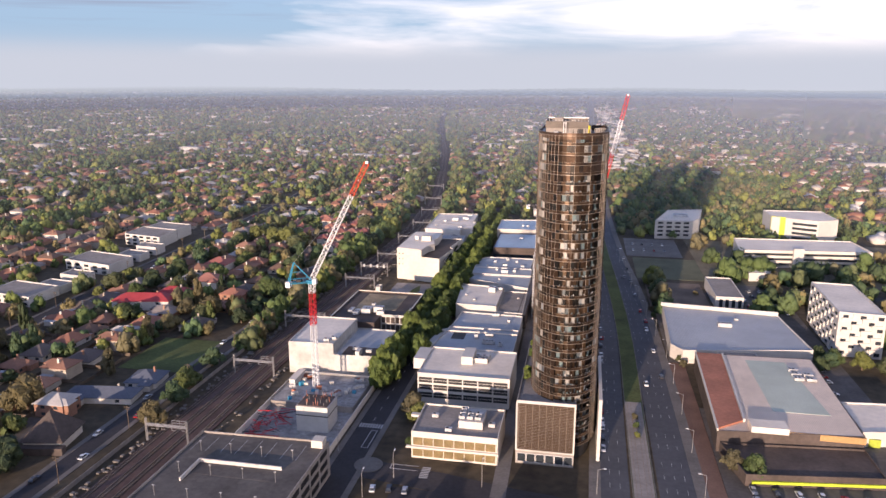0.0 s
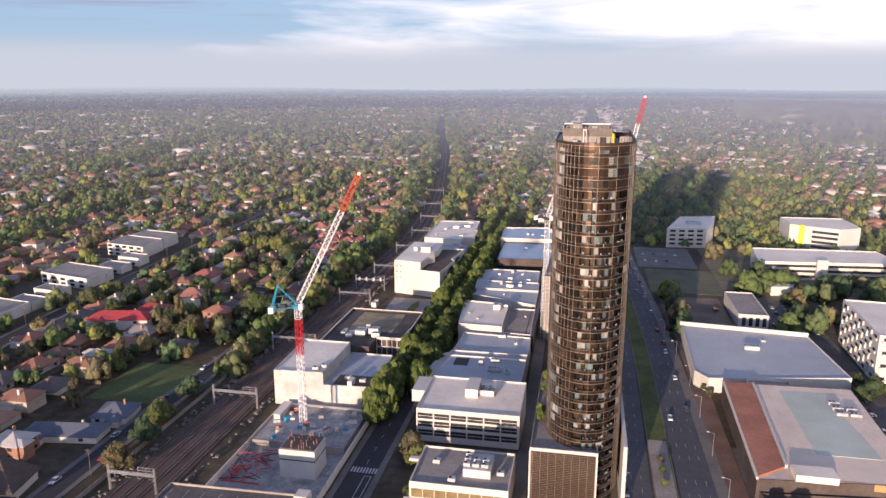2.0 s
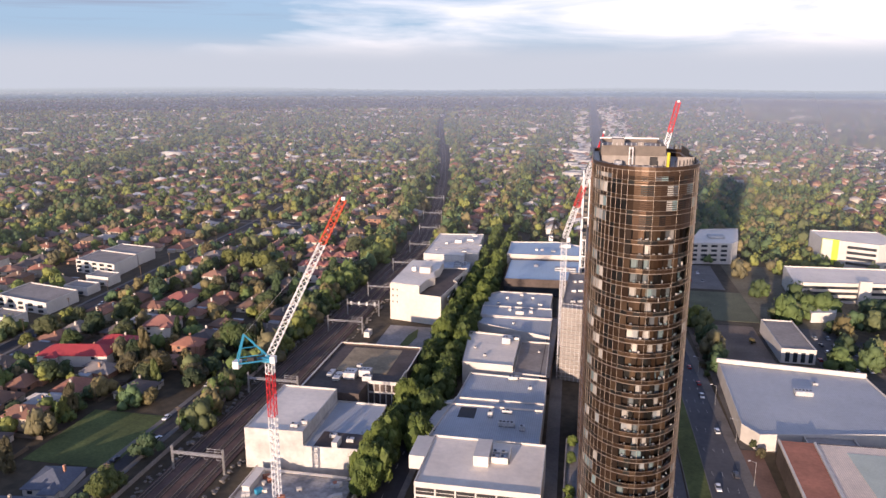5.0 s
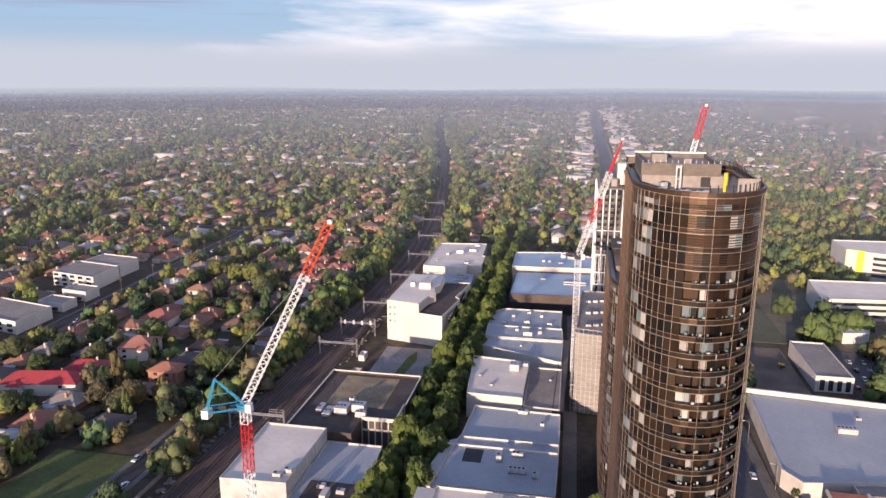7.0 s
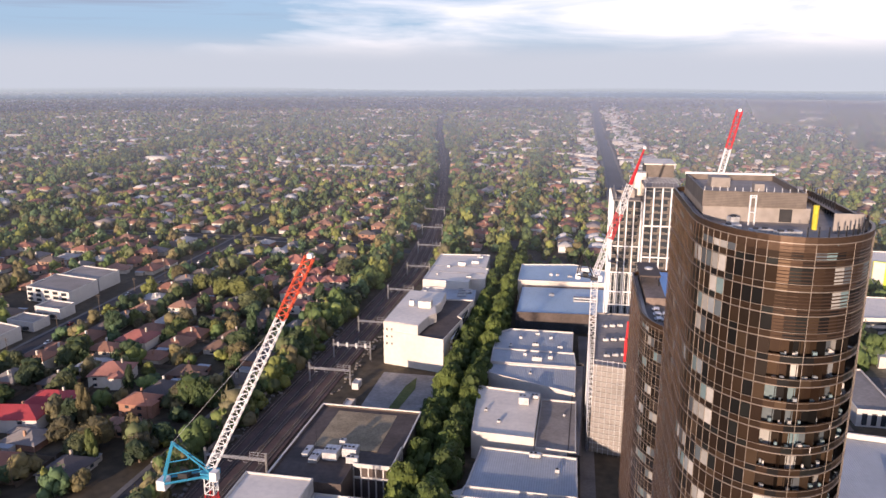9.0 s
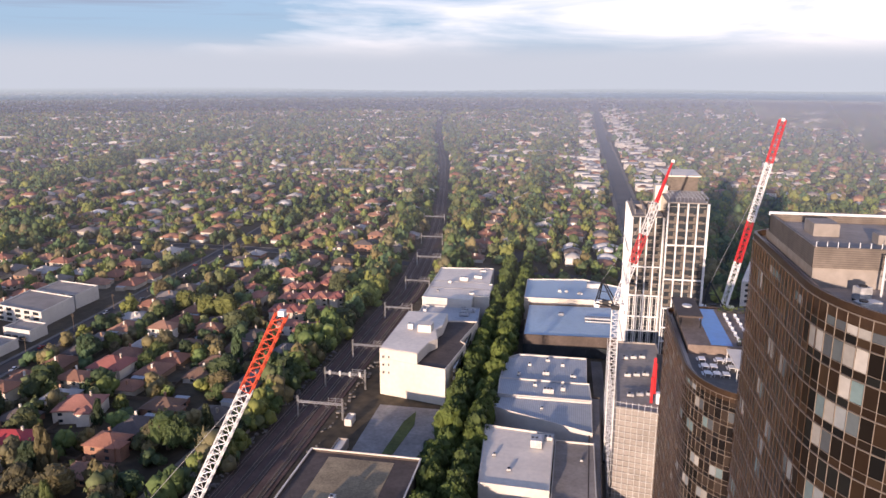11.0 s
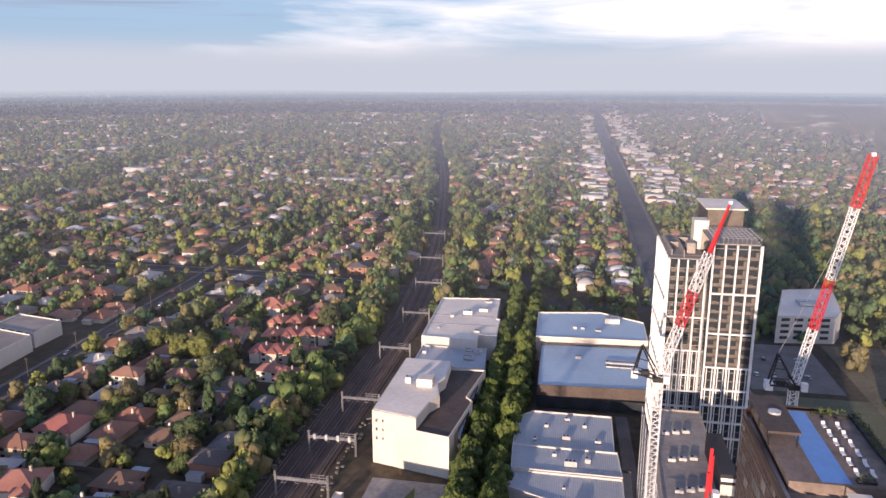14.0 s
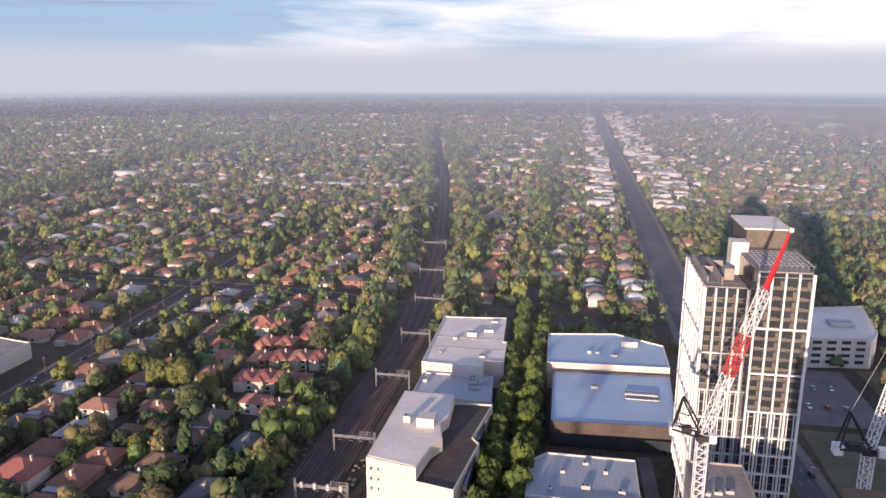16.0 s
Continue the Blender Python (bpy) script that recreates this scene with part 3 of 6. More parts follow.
        part("balcony_furniture", soft, M["blind"], t, "pale furniture on the balconies", kind="stuff")
    if slats.f:
        part("louvres", slats, M["bronze"], t, "fine bronze louvres under the roof", kind="stuff")
    for vs, nn in single:
        c = Vector(vs[0])
        m = Mesh()
        loc = [tuple(Vector(v) - c) for v in vs]
        back = [tuple(Vector(v) - c - nn * 0.05) for v in vs]
        m.add(loc + back, [(0, 1, 2, 3), (7, 6, 5, 4), (0, 4, 5, 1), (1, 5, 6, 2), (2, 6, 7, 3), (3, 7, 4, 0)])
        o = part("pane", m, M["pane_o"], t)
        o.location = c
    for i in range(n):
        if balcony(i) and i % 4:
            continue
        m = Mesh().box(-0.035, -0.035, z0, 0.035, 0.035, top)
        o = part("mullion", m, M["bronze_lt" if p0[i][1] < min(q[1] for q in p0) + 11 else "bronze"], t)
        o.location = (*plan(0.08)[i], 0)
    return t


N_A = 84
plan_a = lambda grow: outline(N_A, -4.7, 11.9, 243.6, 259.5, 284.0, grow)
mid_a = plan_a(0.0)
tower = curtain_tower("apartment_tower", "tall dark bronze glass apartment tower with a curved front", plan_a, 117.2, 6.0, 34,
                      lambda i: -8.6 < mid_a[i][0] < 4.4 and mid_a[i][1] < 252, lambda i, k: -13 < mid_a[i][0] < -7.2 and mid_a[i][1] < 256 and k > 8,
                      lambda i: 0.22 if mid_a[i][1] < 256 and mid_a[i][0] < -8 else 0.22)
part("roof_deck", Mesh().prism(plan_a(-0.3), 115.4, 116.0), M["conc"], tower)
part("parapet", ring(plan_a(-0.35), plan_a(0.05), 116.0, 118.0), M["bronze"], tower)
pent = part("plant_room", Mesh().box(-14.6, 264, 116, 1.2, 286, 118.3), M["conc"], tower, "concrete rooftop plant room")
part("screen", Mesh().box(-14.8, 263.6, 118.3, 0.2, 264.0, 120.7).box(-14.8, 264, 118.3, -14.4, 284, 120.7).box(-0.2, 264, 118.3, 0.2, 284, 120.7).box(-14.8, 283.6, 118.3, 0.2, 284, 120.7), M["plantscreen"], pent, "taupe louvred plant screen")
part("screen_floor", Mesh().box(-14.4, 264, 119.6, -0.2, 283.6, 119.8), M["conc"], pent)
part("dark_doorway", Mesh().box(-3.4, 263.9, 116.1, -1.6, 264.02, 118.1), M["dark"], pent)
part("vent_stack", Mesh().box(-12, 274, 119.8, -9, 278, 121.4).box(-6, 270, 119.8, -4.5, 272, 121.0), M["conc"], pent)
part("white_capping", Mesh().box(-14.9, 284.0, 120.5, 0.3, 284.4, 121.0), M["steelw"], pent)
for i in range(14):
    part("guard_post", Mesh().bar((-14.6 + i * 1.12, 263.7, 120.7), (-14.6 + i * 1.12, 263.7, 121.3), 0.05), M["steelw"], pent)
part("terrace_wall", Mesh().box(2.2, 257, 116, 6.2, 257.4, 118.9), M["conc"], tower, "pale terrace wall")
part("mast_ladder", Mesh().bar((-8.4, 260.9, 116), (-8.4, 260.9, 120.6), 0.12).bar((-7.6, 260.9, 116), (-7.6, 260.9, 120.6), 0.12).bar((-8.4, 260.9, 118), (-7.6, 260.9, 118), 0.08).bar((-8.4, 260.9, 120.5), (-7.6, 260.9, 120.5), 0.08).bar((-8.4, 260.9, 120.2), (-7.6, 260.9, 120.2), 0.08), M["steelw"], tower, "white access ladder")
part("yellow_post", Mesh().bar((0.4, 259.5, 116), (0.4, 259.5, 119.6), 0.4, sides=8), mat("yellow_paint", (0.6, 0.5, 0.05)), tower, "yellow maintenance post")
for i in range(26):
    x, y = plan_a(-0.9)[(i + 15) % N_A] if i < 13 else plan_a(-0.9)[(i + 25) % N_A]
    part("rail_post", Mesh().bar((x, y, 116), (x, y, 119.2), 0.09), M["dark"], tower)
for x, y, w, d, h in ((-12, 254.5, 2.4, 1.2, 1.3), (-8.5, 252.5, 3.0, 1.2, 1.2), (-5.5, 250.5, 3.5, 1.3, 1.4), (-11, 259, 1.4, 1.2, 1.6)):
    roof_unit(x, y, 116.0, w, d, h, "white boxed unit on the tower roof", 20)

pod = block("tower_podium", rect(-20.5, 240.5, 0.2, 300), 24.2, "conc", "conc", "podium block with a bronze screen in a white frame", "podium")
px0, py0 = -10.15, 270.25
part("screen_frame", Mesh().box(-20.4 - px0, 240.1 - py0, 23.6, 0.3 - px0, 240.5 - py0, 24.6).box(-20.6 - px0, 240.1 - py0, 5.6, -20.1 - px0, 240.5 - py0, 23.6).box(-0.2 - px0, 240.1 - py0, 5.6, 0.3 - px0, 240.5 - py0, 23.6).box(-20.4 - px0, 240.1 - py0, 5.2, 0.3 - px0, 240.5 - py0, 5.6), M["white"], pod, "white screen frame")
slat = Mesh().box(-9.8, -0.06, 0, 9.8, 0.06, 0.42).data("screen_slat", M["bronze"])
for k in range(30):
    o = part("screen_slat", slat, None, pod)
    o.location = (-10.1 - px0, 240.3 - py0, 5.8 + k * 0.59)
for k in range(9):
    part("screen_rib", Mesh().box(-19.6 + k * 2.4 - px0, 240.02 - py0, 5.6, -19.45 + k * 2.4 - px0, 240.2 - py0, 23.6), M["bronze_lt"], pod)
windows(pod, "S", -20 - px0, 0 - px0, 240.45 - py0, 0.4, 4.6, 6, 1, (0.85, 0.75))
part("white_wall", Mesh().box(8.2, 247, 0, 9.4, 290, 24), M["white"], tower, "white boundary wall of the podium")

# ---- the dark tower with a pool on its roof ----
N_B = 96
plan_b = lambda grow: outline(N_B, -5.2, 11.4, 318.5, 336, 372, grow)
mid_b = plan_b(0.0)
tower2 = curtain_tower("pool_tower", "dark glass apartment tower with a rooftop pool terrace", plan_b, 77.5, 4.0, 23,
                       lambda i: False, lambda i, k: False, lambda i: 0.2, "pane_d")
part("roof_deck", Mesh().prism(plan_b(-0.3), 76.0, 76.5), M["pave"], tower2)
part("parapet", ring(plan_b(-0.4), plan_b(0.06), 76.5, 78.6), M["bronze"], tower2)
part("pool_terrace", Mesh().box(-14.5, 346, 76.5, 5.5, 375, 78.6), M["decking"], tower2, "paved pool terrace")
part("pool_water", Mesh().add([(-9.2, 346.6, 78.64), (-4.4, 346.6, 78.64), (-4.4, 374.4, 78.64), (-9.2, 374.4, 78.64)], [(0, 1, 2, 3)]), mat("pool_water", (0.035, 0.2, 0.52), 0.35, var=0.15, fine=0.6, bump=0.1, spec=0.6), tower2, "bright blue swimming pool water")
pav = part("pavilion_roof", Mesh().box(-15.4, 358, 81.2, -9.6, 374, 81.7), M["darkroof"], tower2, "flat dark roof of the pool pavilion")
for x, y in ((-15, 358.5), (-10, 358.5), (-15, 373.5), (-10, 373.5), (-15, 366), (-10, 366)):
    part("post", Mesh().bar((x, y, 78.6), (x, y, 81.2), 0.18), M["dark"], pav)
part("skylight", Mesh().bar((-12.4, 366, 81.7), (-12.4, 366, 82.1), 1.2, sides=12), M["plant"], pav)
for i in range(9):
    for j in range(3):
        if (i + j) % 4 == 3:
            continue
        f = thing("patio_table", -12 + i * 1.9, 333 + j * 4.2, 76.5, "white slatted table and bench on the roof terrace", "table", "terrace furniture")
        part("tabletop", box(-0.7, -1.0, 0.7, 0.7, 1.0, 0.8), M["steelw"], f)
        for sx in (-0.6, 0.6):
            for sy in (-0.9, 0.9):
                part("leg", box(sx - 0.05, sy - 0.05, 0, sx + 0.05, sy + 0.05, 0.7), M["steelw"], f)
        part("bench", box(-1.2, -0.9, 0.4, -0.85, 0.9, 0.5), M["steelw"], f)
for x0, y0, x1, y1 in ((3.6, 346.5, 5.2, 374), (-3.4, 347, -0.4, 348.2), (-3.4, 372.5, 3, 374)):
    hd = thing("terrace_hedge", (x0 + x1) / 2, (y0 + y1) / 2, 78.6, "clipped green hedge in a planter beside the pool", "hedge", "terrace hedges")
    part("planter", box((x0 - x1) / 2, (y0 - y1) / 2, 0, (x1 - x0) / 2, (y1 - y0) / 2, 0.5), M["dark"], hd)
    hm, hr = Mesh(), random.Random(int(y0))
    for k in range(int((x1 - x0) * (y1 - y0) * 9)):
        c = Vector((hr.uniform(x0 - x1, x1 - x0) / 2, hr.uniform(y0 - y1, y1 - y0) / 2, hr.uniform(0.5, 1.5)))
        d, e = Vector((hr.gauss(0, 0.3), hr.gauss(0, 0.3), hr.gauss(0, 0.3))), Vector((hr.gauss(0, 0.3), hr.gauss(0, 0.3), hr.gauss(0, 0.3)))
        hm.add([tuple(c), tuple(c + d), tuple(c + e)], [(0, 1, 2)])
    part("foliage", hm, M["leaf_st"], hd)
for i in range(12):
    lg = thing("sun_lounger", -2.6 + (i % 2) * 2.6, 350 + (i // 2) * 3.6, 78.6, "white sun lounger on the pool deck", "lounger", "pool loungers")
    part("bed", box(-0.35, -0.9, 0.3, 0.35, 0.5, 0.42), M["steelw"], lg)
    part("backrest", Mesh().add([(-0.35, 0.5, 0.3), (0.35, 0.5, 0.3), (0.35, 1.0, 0.8), (-0.35, 1.0, 0.8), (-0.35, 0.5, 0.42), (0.35, 0.5, 0.42), (0.35, 0.95, 0.88), (-0.35, 0.95, 0.88)], [(0, 1, 2, 3), (4, 7, 6, 5), (0, 4, 5, 1), (1, 5, 6, 2), (2, 6, 7, 3), (3, 7, 4, 0)]), M["steelw"], lg)
    for sx in (-0.3, 0.3):
        for sy in (-0.8, 0.4):
            part("leg", box(sx - 0.03, sy - 0.03, 0, sx + 0.03, sy + 0.03, 0.3), M["galv"], lg)
can = thing("terrace_canopy", -5, 336, 76.5, "long grey canopy over the roof terrace", "canopy")
part("canopy_roof", box(-1.8, -6, 2.8, 1.8, 6, 3.1), M["paleroof"], can)
for sx in (-1.6, 1.6):
    for sy in (-5.6, 5.6):
        part("post", Mesh().bar((sx, sy, 0), (sx, sy, 2.8), 0.12), M["steelw"], can)
for x, y, w, d, h in ((3, 338, 2.4, 1.6, 1.8), (3.4, 342, 2.0, 1.4, 1.6), (-1, 326, 2.2, 1.2, 1.4)):
    roof_unit(x, y, 76.5, w, d, h)

# ---- the white framed tower under construction ----
def frame_face(parent, face, a0, a1, plane, z0, z1, nfin, bands, base_top, deep=0.75):
    """Dark floors behind a proud white grid on one side."""
    sgn = -1 if face in "SW" else 1
    def bx(p0, p1, za, zb, q0, q1):
        lo, hi = sorted((plane + sgn * q0, plane + sgn * q1))
        return Mesh().box(p0, lo, za, p1, hi, zb) if face in "SN" else Mesh().box(lo, p0, za, hi, p1, zb)
    k = 0
    z = z0
    while z < z1 - 1:
        part("slab_edge", bx(a0, a1, z, z + 0.22, 0.02, 0.14), M["conc"], parent)
        z += 3.2
    for i in range(nfin + 1):
        c = a0 + (a1 - a0) * i / nfin
        part("fin", bx(c - 0.27, c + 0.27, z0, z1, 0.02, deep), M["steelw"], parent)
    for zb in bands:
        part("band", bx(a0 - 0.2, a1 + 0.2, zb, zb + 0.5, 0.02, 0.95), M["steelw"], parent)
    for i in range(nfin * 2):
        c = a0 + (a1 - a0) * (i + 0.5) / (nfin * 2)
        part("base_fin", bx(c - 0.12, c + 0.12, z0, base_top, 0.02, 0.7), M["steelw"], parent)


wt_ = thing("framed_tower", 0, 0, 0, "new white-framed residential tower with dark glass", "tower")
part("west_block", box(-18.4, 490, 0, -5.6, 530, 81.7), M["glass"], wt_, "dark glazed block")
part("east_block", box(-5.6, 481.5, 0, 10, 522, 89.4), M["glass"], wt_, "dark glazed block")


def balconies(x0, x1, y, z0, z1, n):
    """Shallow grey balconies with glass fronts and pale soffits on a south face, one for each bay and floor."""
    w = (x1 - x0) / n
    slab = Mesh().box(-w * 0.42, -0.55, 0, w * 0.42, 0.0, 0.28).data("balcony_slab", M["plantscreen"])
    front = Mesh().box(-w * 0.42, -0.55, 0.28, w * 0.1, -0.5, 1.2).data("balcony_front", M["plantscreen"])
    wall = Mesh().box(w * 0.14, -0.3, 0.28, w * 0.42, 0.0, 2.7).data("wall_panel", M["plantscreen"])
    z, k = z0, 0
    while z < z1 - 2:
        for i in range(n):
            o = part("balcony", slab, None, wt_)
            o.location = (x0 + w * (i + 0.5), y, z)
            part("front", front, None, o)
            if (i + k // 4) % 2 == 0:
                part("wall_panel", wall, None, o)
        z += 3.2
        k += 1


frame_face(wt_, "S", -18.4, -5.8, 490, 8, 81.7, 4, (19, 25.5, 31.5, 38, 47.5, 60.2), 47.5)
frame_face(wt_, "S", -5.2, 10, 481.5, 8, 89.4, 4, (18, 24, 30.5, 36.5, 45, 57.5, 72), 45)
frame_face(wt_, "W", 490.5, 529.5, -18.4, 4, 81.7, 7, (10, 24, 38, 52, 66), 10, 0.7)
frame_face(wt_, "E", 481.5, 522, 10, 22, 89.4, 6, (34, 60), 30)
balconies(-18.0, -6.0, 490, 48.4, 81, 4)
balconies(-5.0, 9.8, 481.5, 46, 89, 4)
part("return_panels", box(-18.75, 490, 4, -18.42, 493.4, 82.2).box(-18.75, 525, 4, -18.42, 530, 82.4), M["white"], wt_, "white rendered corner panels")
part("upper_storey", box(-3, 512, 89.4, 10, 534, 96.4), M["plantscreen"], wt_)
part("top_slab", box(-4, 511, 96.4, 11, 535, 96.9), M["paleroof"], wt_)
part("roof_slab", box(-18.2, 490.2, 81.7, -5.8, 529.8, 82.1), M["conc"], wt_)
part("roof_slab", box(-5.4, 481.7, 89.4, 9.8, 521.8, 89.8), M["conc"], wt_)
part("lift_core", box(-8.4, 506, 82.1, -3.2, 513, 93), M["paleroof"], wt_, "pale concrete lift core")
part("stair_core", box(-11.6, 498, 82.1, -8.6, 503, 86), M["conc"], wt_)
for x0, y0, x1, y1, h in ((-17.4, 494, -17.0, 524, 2.2), (-13.4, 492, -13.0, 520, 2.6), (-17.4, 508, -13.0, 508.4, 2.0), (-13.0, 515, -9.0, 515.4, 2.4)):
    part("plant_wall", box(x0, y0, 82.1, x1, y1, 82.1 + h), M["conc"], wt_)
for i in range(11):
    part("formwork_post", Mesh().bar((-5.2 + i * 1.5, 481.9, 89.8), (-5.2 + i * 1.5, 481.9, 91.6), 0.07), M["galv"], wt_)
    part("pergola_beam", Mesh().bar((-5.2 + i * 1.5, 481.4, 91.6), (-5.2 + i * 1.5, 500, 91.6), 0.12), M["steelw"], wt_)
for k in range(7):
    part("pergola_rafter", Mesh().bar((-5.4, 482 + k * 3.0, 91.8), (10.4, 482 + k * 3.0, 91.8), 0.1), M["galv"], wt_)
part("edge_rail", Mesh().bar((-18.2, 490.4, 83.2), (-5.8, 490.4, 83.2), 0.06), M["galv"], wt_)

# construction podium beside it
sb = block("site_building", [(-26, 404), (-12, 401), (-8, 410), (-8, 466), (-24, 466)], 35, "conc", "conc", "unfinished concrete building with an open roof deck", "building site")
sc = thing("scaffold", 0, 0, 0, "pale tubular scaffold against the unfinished building", "scaffold")
for i in range(9):
    a = (-26.8 + i * 1.9, 403.2 - i * 0.32)
    part("standard", Mesh().bar((*a, 0), (*a, 37.5), 0.07), M["steelw"], sc)
    b = (-27.2, 405 + i * 7.0)
    part("standard", Mesh().bar((*b, 0), (*b, 37.5), 0.07), M["steelw"], sc)
for k in range(18):
    z = 2 + k * 2.05
    part("ledger", Mesh().bar((-26.8, 403.2, z), (-11.6, 400.6, z), 0.06), M["steelw"], sc)
    part("ledger", Mesh().bar((-27.2, 403.2, z), (-27.2, 462, z), 0.06), M["steelw"], sc)
    part("board", Mesh().bar((-26.6, 403.7, z), (-11.6, 401.0, z), 0.09), M["conc"], sc)
boom = thing("placing_boom", -14.6, 409.7, 34.6, "bright red folded concrete placing boom", "machine")
part("mast", Mesh().bar((0, 0, 0), (0, 0, 9), 0.55, sides=6).bar((0.2, 0.4, 9), (0.7, 2, 15), 0.5, sides=6), M["steelr"], boom)
part("arm", Mesh().bar((0.9, 0.5, 3), (0.9, 1.0, 13.5), 0.4), M["steelr"], boom)
part("cabinet", box(1.4, -1, 0, 3.0, 1.2, 3.6), M["steelw"], boom)
sgn_ = thing("site_hoist", -8.5, 428, 34.6, "black site enclosure with a plain pale sign strip", "site shed")
part("body", box(-2.2, -14, 0, 2.2, 10, 6.5), M["dark"], sgn_)
part("sign_strip", box(-2.0, -14.12, 4.4, 2.0, -14.0, 5.4), M["steelw"], sgn_)
part("deck_panel", box(-2.0, -14.15, 0.3, 2.0, -14.0, 3.4), M["cream"], sgn_)
for i in range(9):
    roof_unit(-21 + (i % 3) * 3.2, 414 + (i // 3) * 14 + i, 34.3, 2.2, 1.4, 1.2, "stacked pallet of building material on the deck")
wall_ = block("brick_annex", [(-34, 385), (-29.5, 385), (-28.5, 470), (-33, 470)], 8, "darkroof", "conc", "narrow brown annex beside the lane", "shed")


# ---- cranes ----
def lattice(m, a, b, w, step, thick, slot=0):
    """Four chords with zigzag braces between a and b."""
    a, b = Vector(a), Vector(b)
    d = (b - a).normalized()
    u = (Vector((0, 0, 1)).cross(d) if abs(d.z) < 0.95 else Vector((1, 0, 0)).cross(d)).normalized()
    v = d.cross(u)
    n = max(1, round((b - a).length / step))
    cs = [(u * sx + v * sy) * (w / 2) for sx, sy in ((-1, -1), (1, -1), (1, 1), (-1, 1))]
    for c in cs:
        m.bar(a + c, b + c, thick, slot)
    for i in range(n):
        p, q = a + (b - a) * (i / n), a + (b - a) * ((i + 1) / n)
        for k in range(4):
            c, e = cs[k], cs[(k + 1) % 4]
            m.bar(p + c, q + e, thick * 0.62, slot)
            m.bar(p + c, p + e, thick * 0.62, slot)
    return m


def luffing_crane(label, base, top, tip, mast_cols, jib_cols, deck_m, back, solid_top=False, w=2.1):
    t = thing("tower_crane", *base, label, "crane")
    B = Vector(base)
    piv = Vector(top) - B
    end = Vector(tip) - B
    for f0, f1, m in mast_cols:
        g = lattice(Mesh(), Vector((piv.x, piv.y, 0)) + Vector((0, 0, piv.z * f0)), Vector((piv.x, piv.y, piv.z * f1)), w, 2.2, 0.16)
        part("mast_section", g, M[m], t)
    part("base_frame", Mesh().box(piv.x - 2.2, piv.y - 2.2, 0, piv.x + 2.2, piv.y + 2.2, 1.2), M["conc"], t)
    dk = part("slewing_deck", Mesh().box(piv.x - 1.6, piv.y - 1.6, piv.z, piv.x + 1.6, piv.y + 1.6, piv.z + 1.3), M[deck_m], t)
    bk = Vector(back) - B
    g = Mesh()
    side = (bk - piv).cross(Vector((0, 0, 1))).normalized() * 1.3
    for s in (-1, 1):
        g.bar(piv + side * s + Vector((0, 0, 0.8)), bk + side * s + Vector((0, 0, 0.8)), 0.28)
    part("counter_deck", g, M[deck_m], t)
    part("counterweight", Mesh().box(bk.x - 1.0, bk.y - 1.3, bk.z - 0.8, bk.x + 0.9, bk.y + 1.3, bk.z + 1.5), M["steelw"], t)
    part("cab", Mesh().box(piv.x + 1.2, piv.y - 2.6, piv.z + 0.2, piv.x + 2.8, piv.y - 0.9, piv.z + 2.4), M["steelw"], t)
    apex = piv + (bk - piv) * 0.75 + Vector((0, 0, 9.5))
    g = Mesh()
    for s in (-1, 1):
        g.bar(piv + side * s + Vector((0, 0, 1.2)), apex + side * s * 0.4, 0.24)
        g.bar(bk + side * s + Vector((0, 0, 1.2)), apex + side * s * 0.4, 0.24)
    for k in (0.3, 0.6):
        g.bar(piv.lerp(apex, k) - side, piv.lerp(apex, k) + side, 0.14)
        g.bar(piv.lerp(apex, k) - side, bk.lerp(apex, k) - side, 0.14)
    part("machinery", Mesh().box(piv.x + (bk.x - piv.x) * 0.55 - 1.1, piv.y + (bk.y - piv.y) * 0.55 - 1.0, piv.z + 0.9, piv.x + (bk.x - piv.x) * 0.55 + 1.1, piv.y + (bk.y - piv.y) * 0.55 + 1.0, piv.z + 2.3), M["dark"], t)
    part("a_frame", g, M[deck_m], t)
    foot = piv + Vector((0, 0, 1.6))
    for f0, f1, m in jib_cols:
        if m == "plate":
            d = (end - foot)
            g = Mesh().bar(foot + d * f0, foot + d * f1, 0.75, sides=4, r2=0.3)
            part("jib_head", g, M["steelr"], t)
        else:
            part("jib_section", lattice(Mesh(), foot.lerp(end, f0), foot.lerp(end, f1), w * 0.85, 2.0, 0.14), M[m], t)
    part("jib_tip", Mesh().box(end.x - 0.5, end.y - 0.6, end.z - 0.4, end.x + 0.5, end.y + 0.6, end.z + 0.5), M["steelw"], t)
    part("pendant", Mesh().bar(apex, foot.lerp(end, 0.72), 0.05), M["galv"], t)
    h = foot.lerp(end, 0.99)
    part("hoist_rope", Mesh().bar(h, h - Vector((0, 0, (h.z) * 0.45)), 0.035), M["dark"], t)
    return t


luffing_crane("luffing tower crane, blue deck with white and orange-red jib", (-111.5, 281, 0.0), (-111.5, 281, 51), (-86.5, 282.4, 102.3),
              ((0.0, 0.05, "dark"), (0.05, 0.64, "steelw"), (0.64, 0.92, "steelr"), (0.92, 1.0, "steelw")), ((0, 0.73, "steelw"), (0.73, 1.0, "steelo")), "steelb", (-119.5, 275.5, 51.2))
luffing_crane("luffing tower crane, white mast with red and white jib", (-26.5, 431, 0), (-26.5, 431, 59.5), (-10.3, 435.7, 111.3),
              ((0, 1.0, "steelw"),), ((0, 0.3, "steelw"), (0.3, 0.5, "steelr"), (0.5, 0.72, "steelw"), (0.72, 1.0, "plate")), "dark", (-33, 434, 59.8), w=2.5)
luffing_crane("luffing tower crane with red and white jib behind the towers", (8, 424, 0), (8, 424, 63), (21, 427, 126),
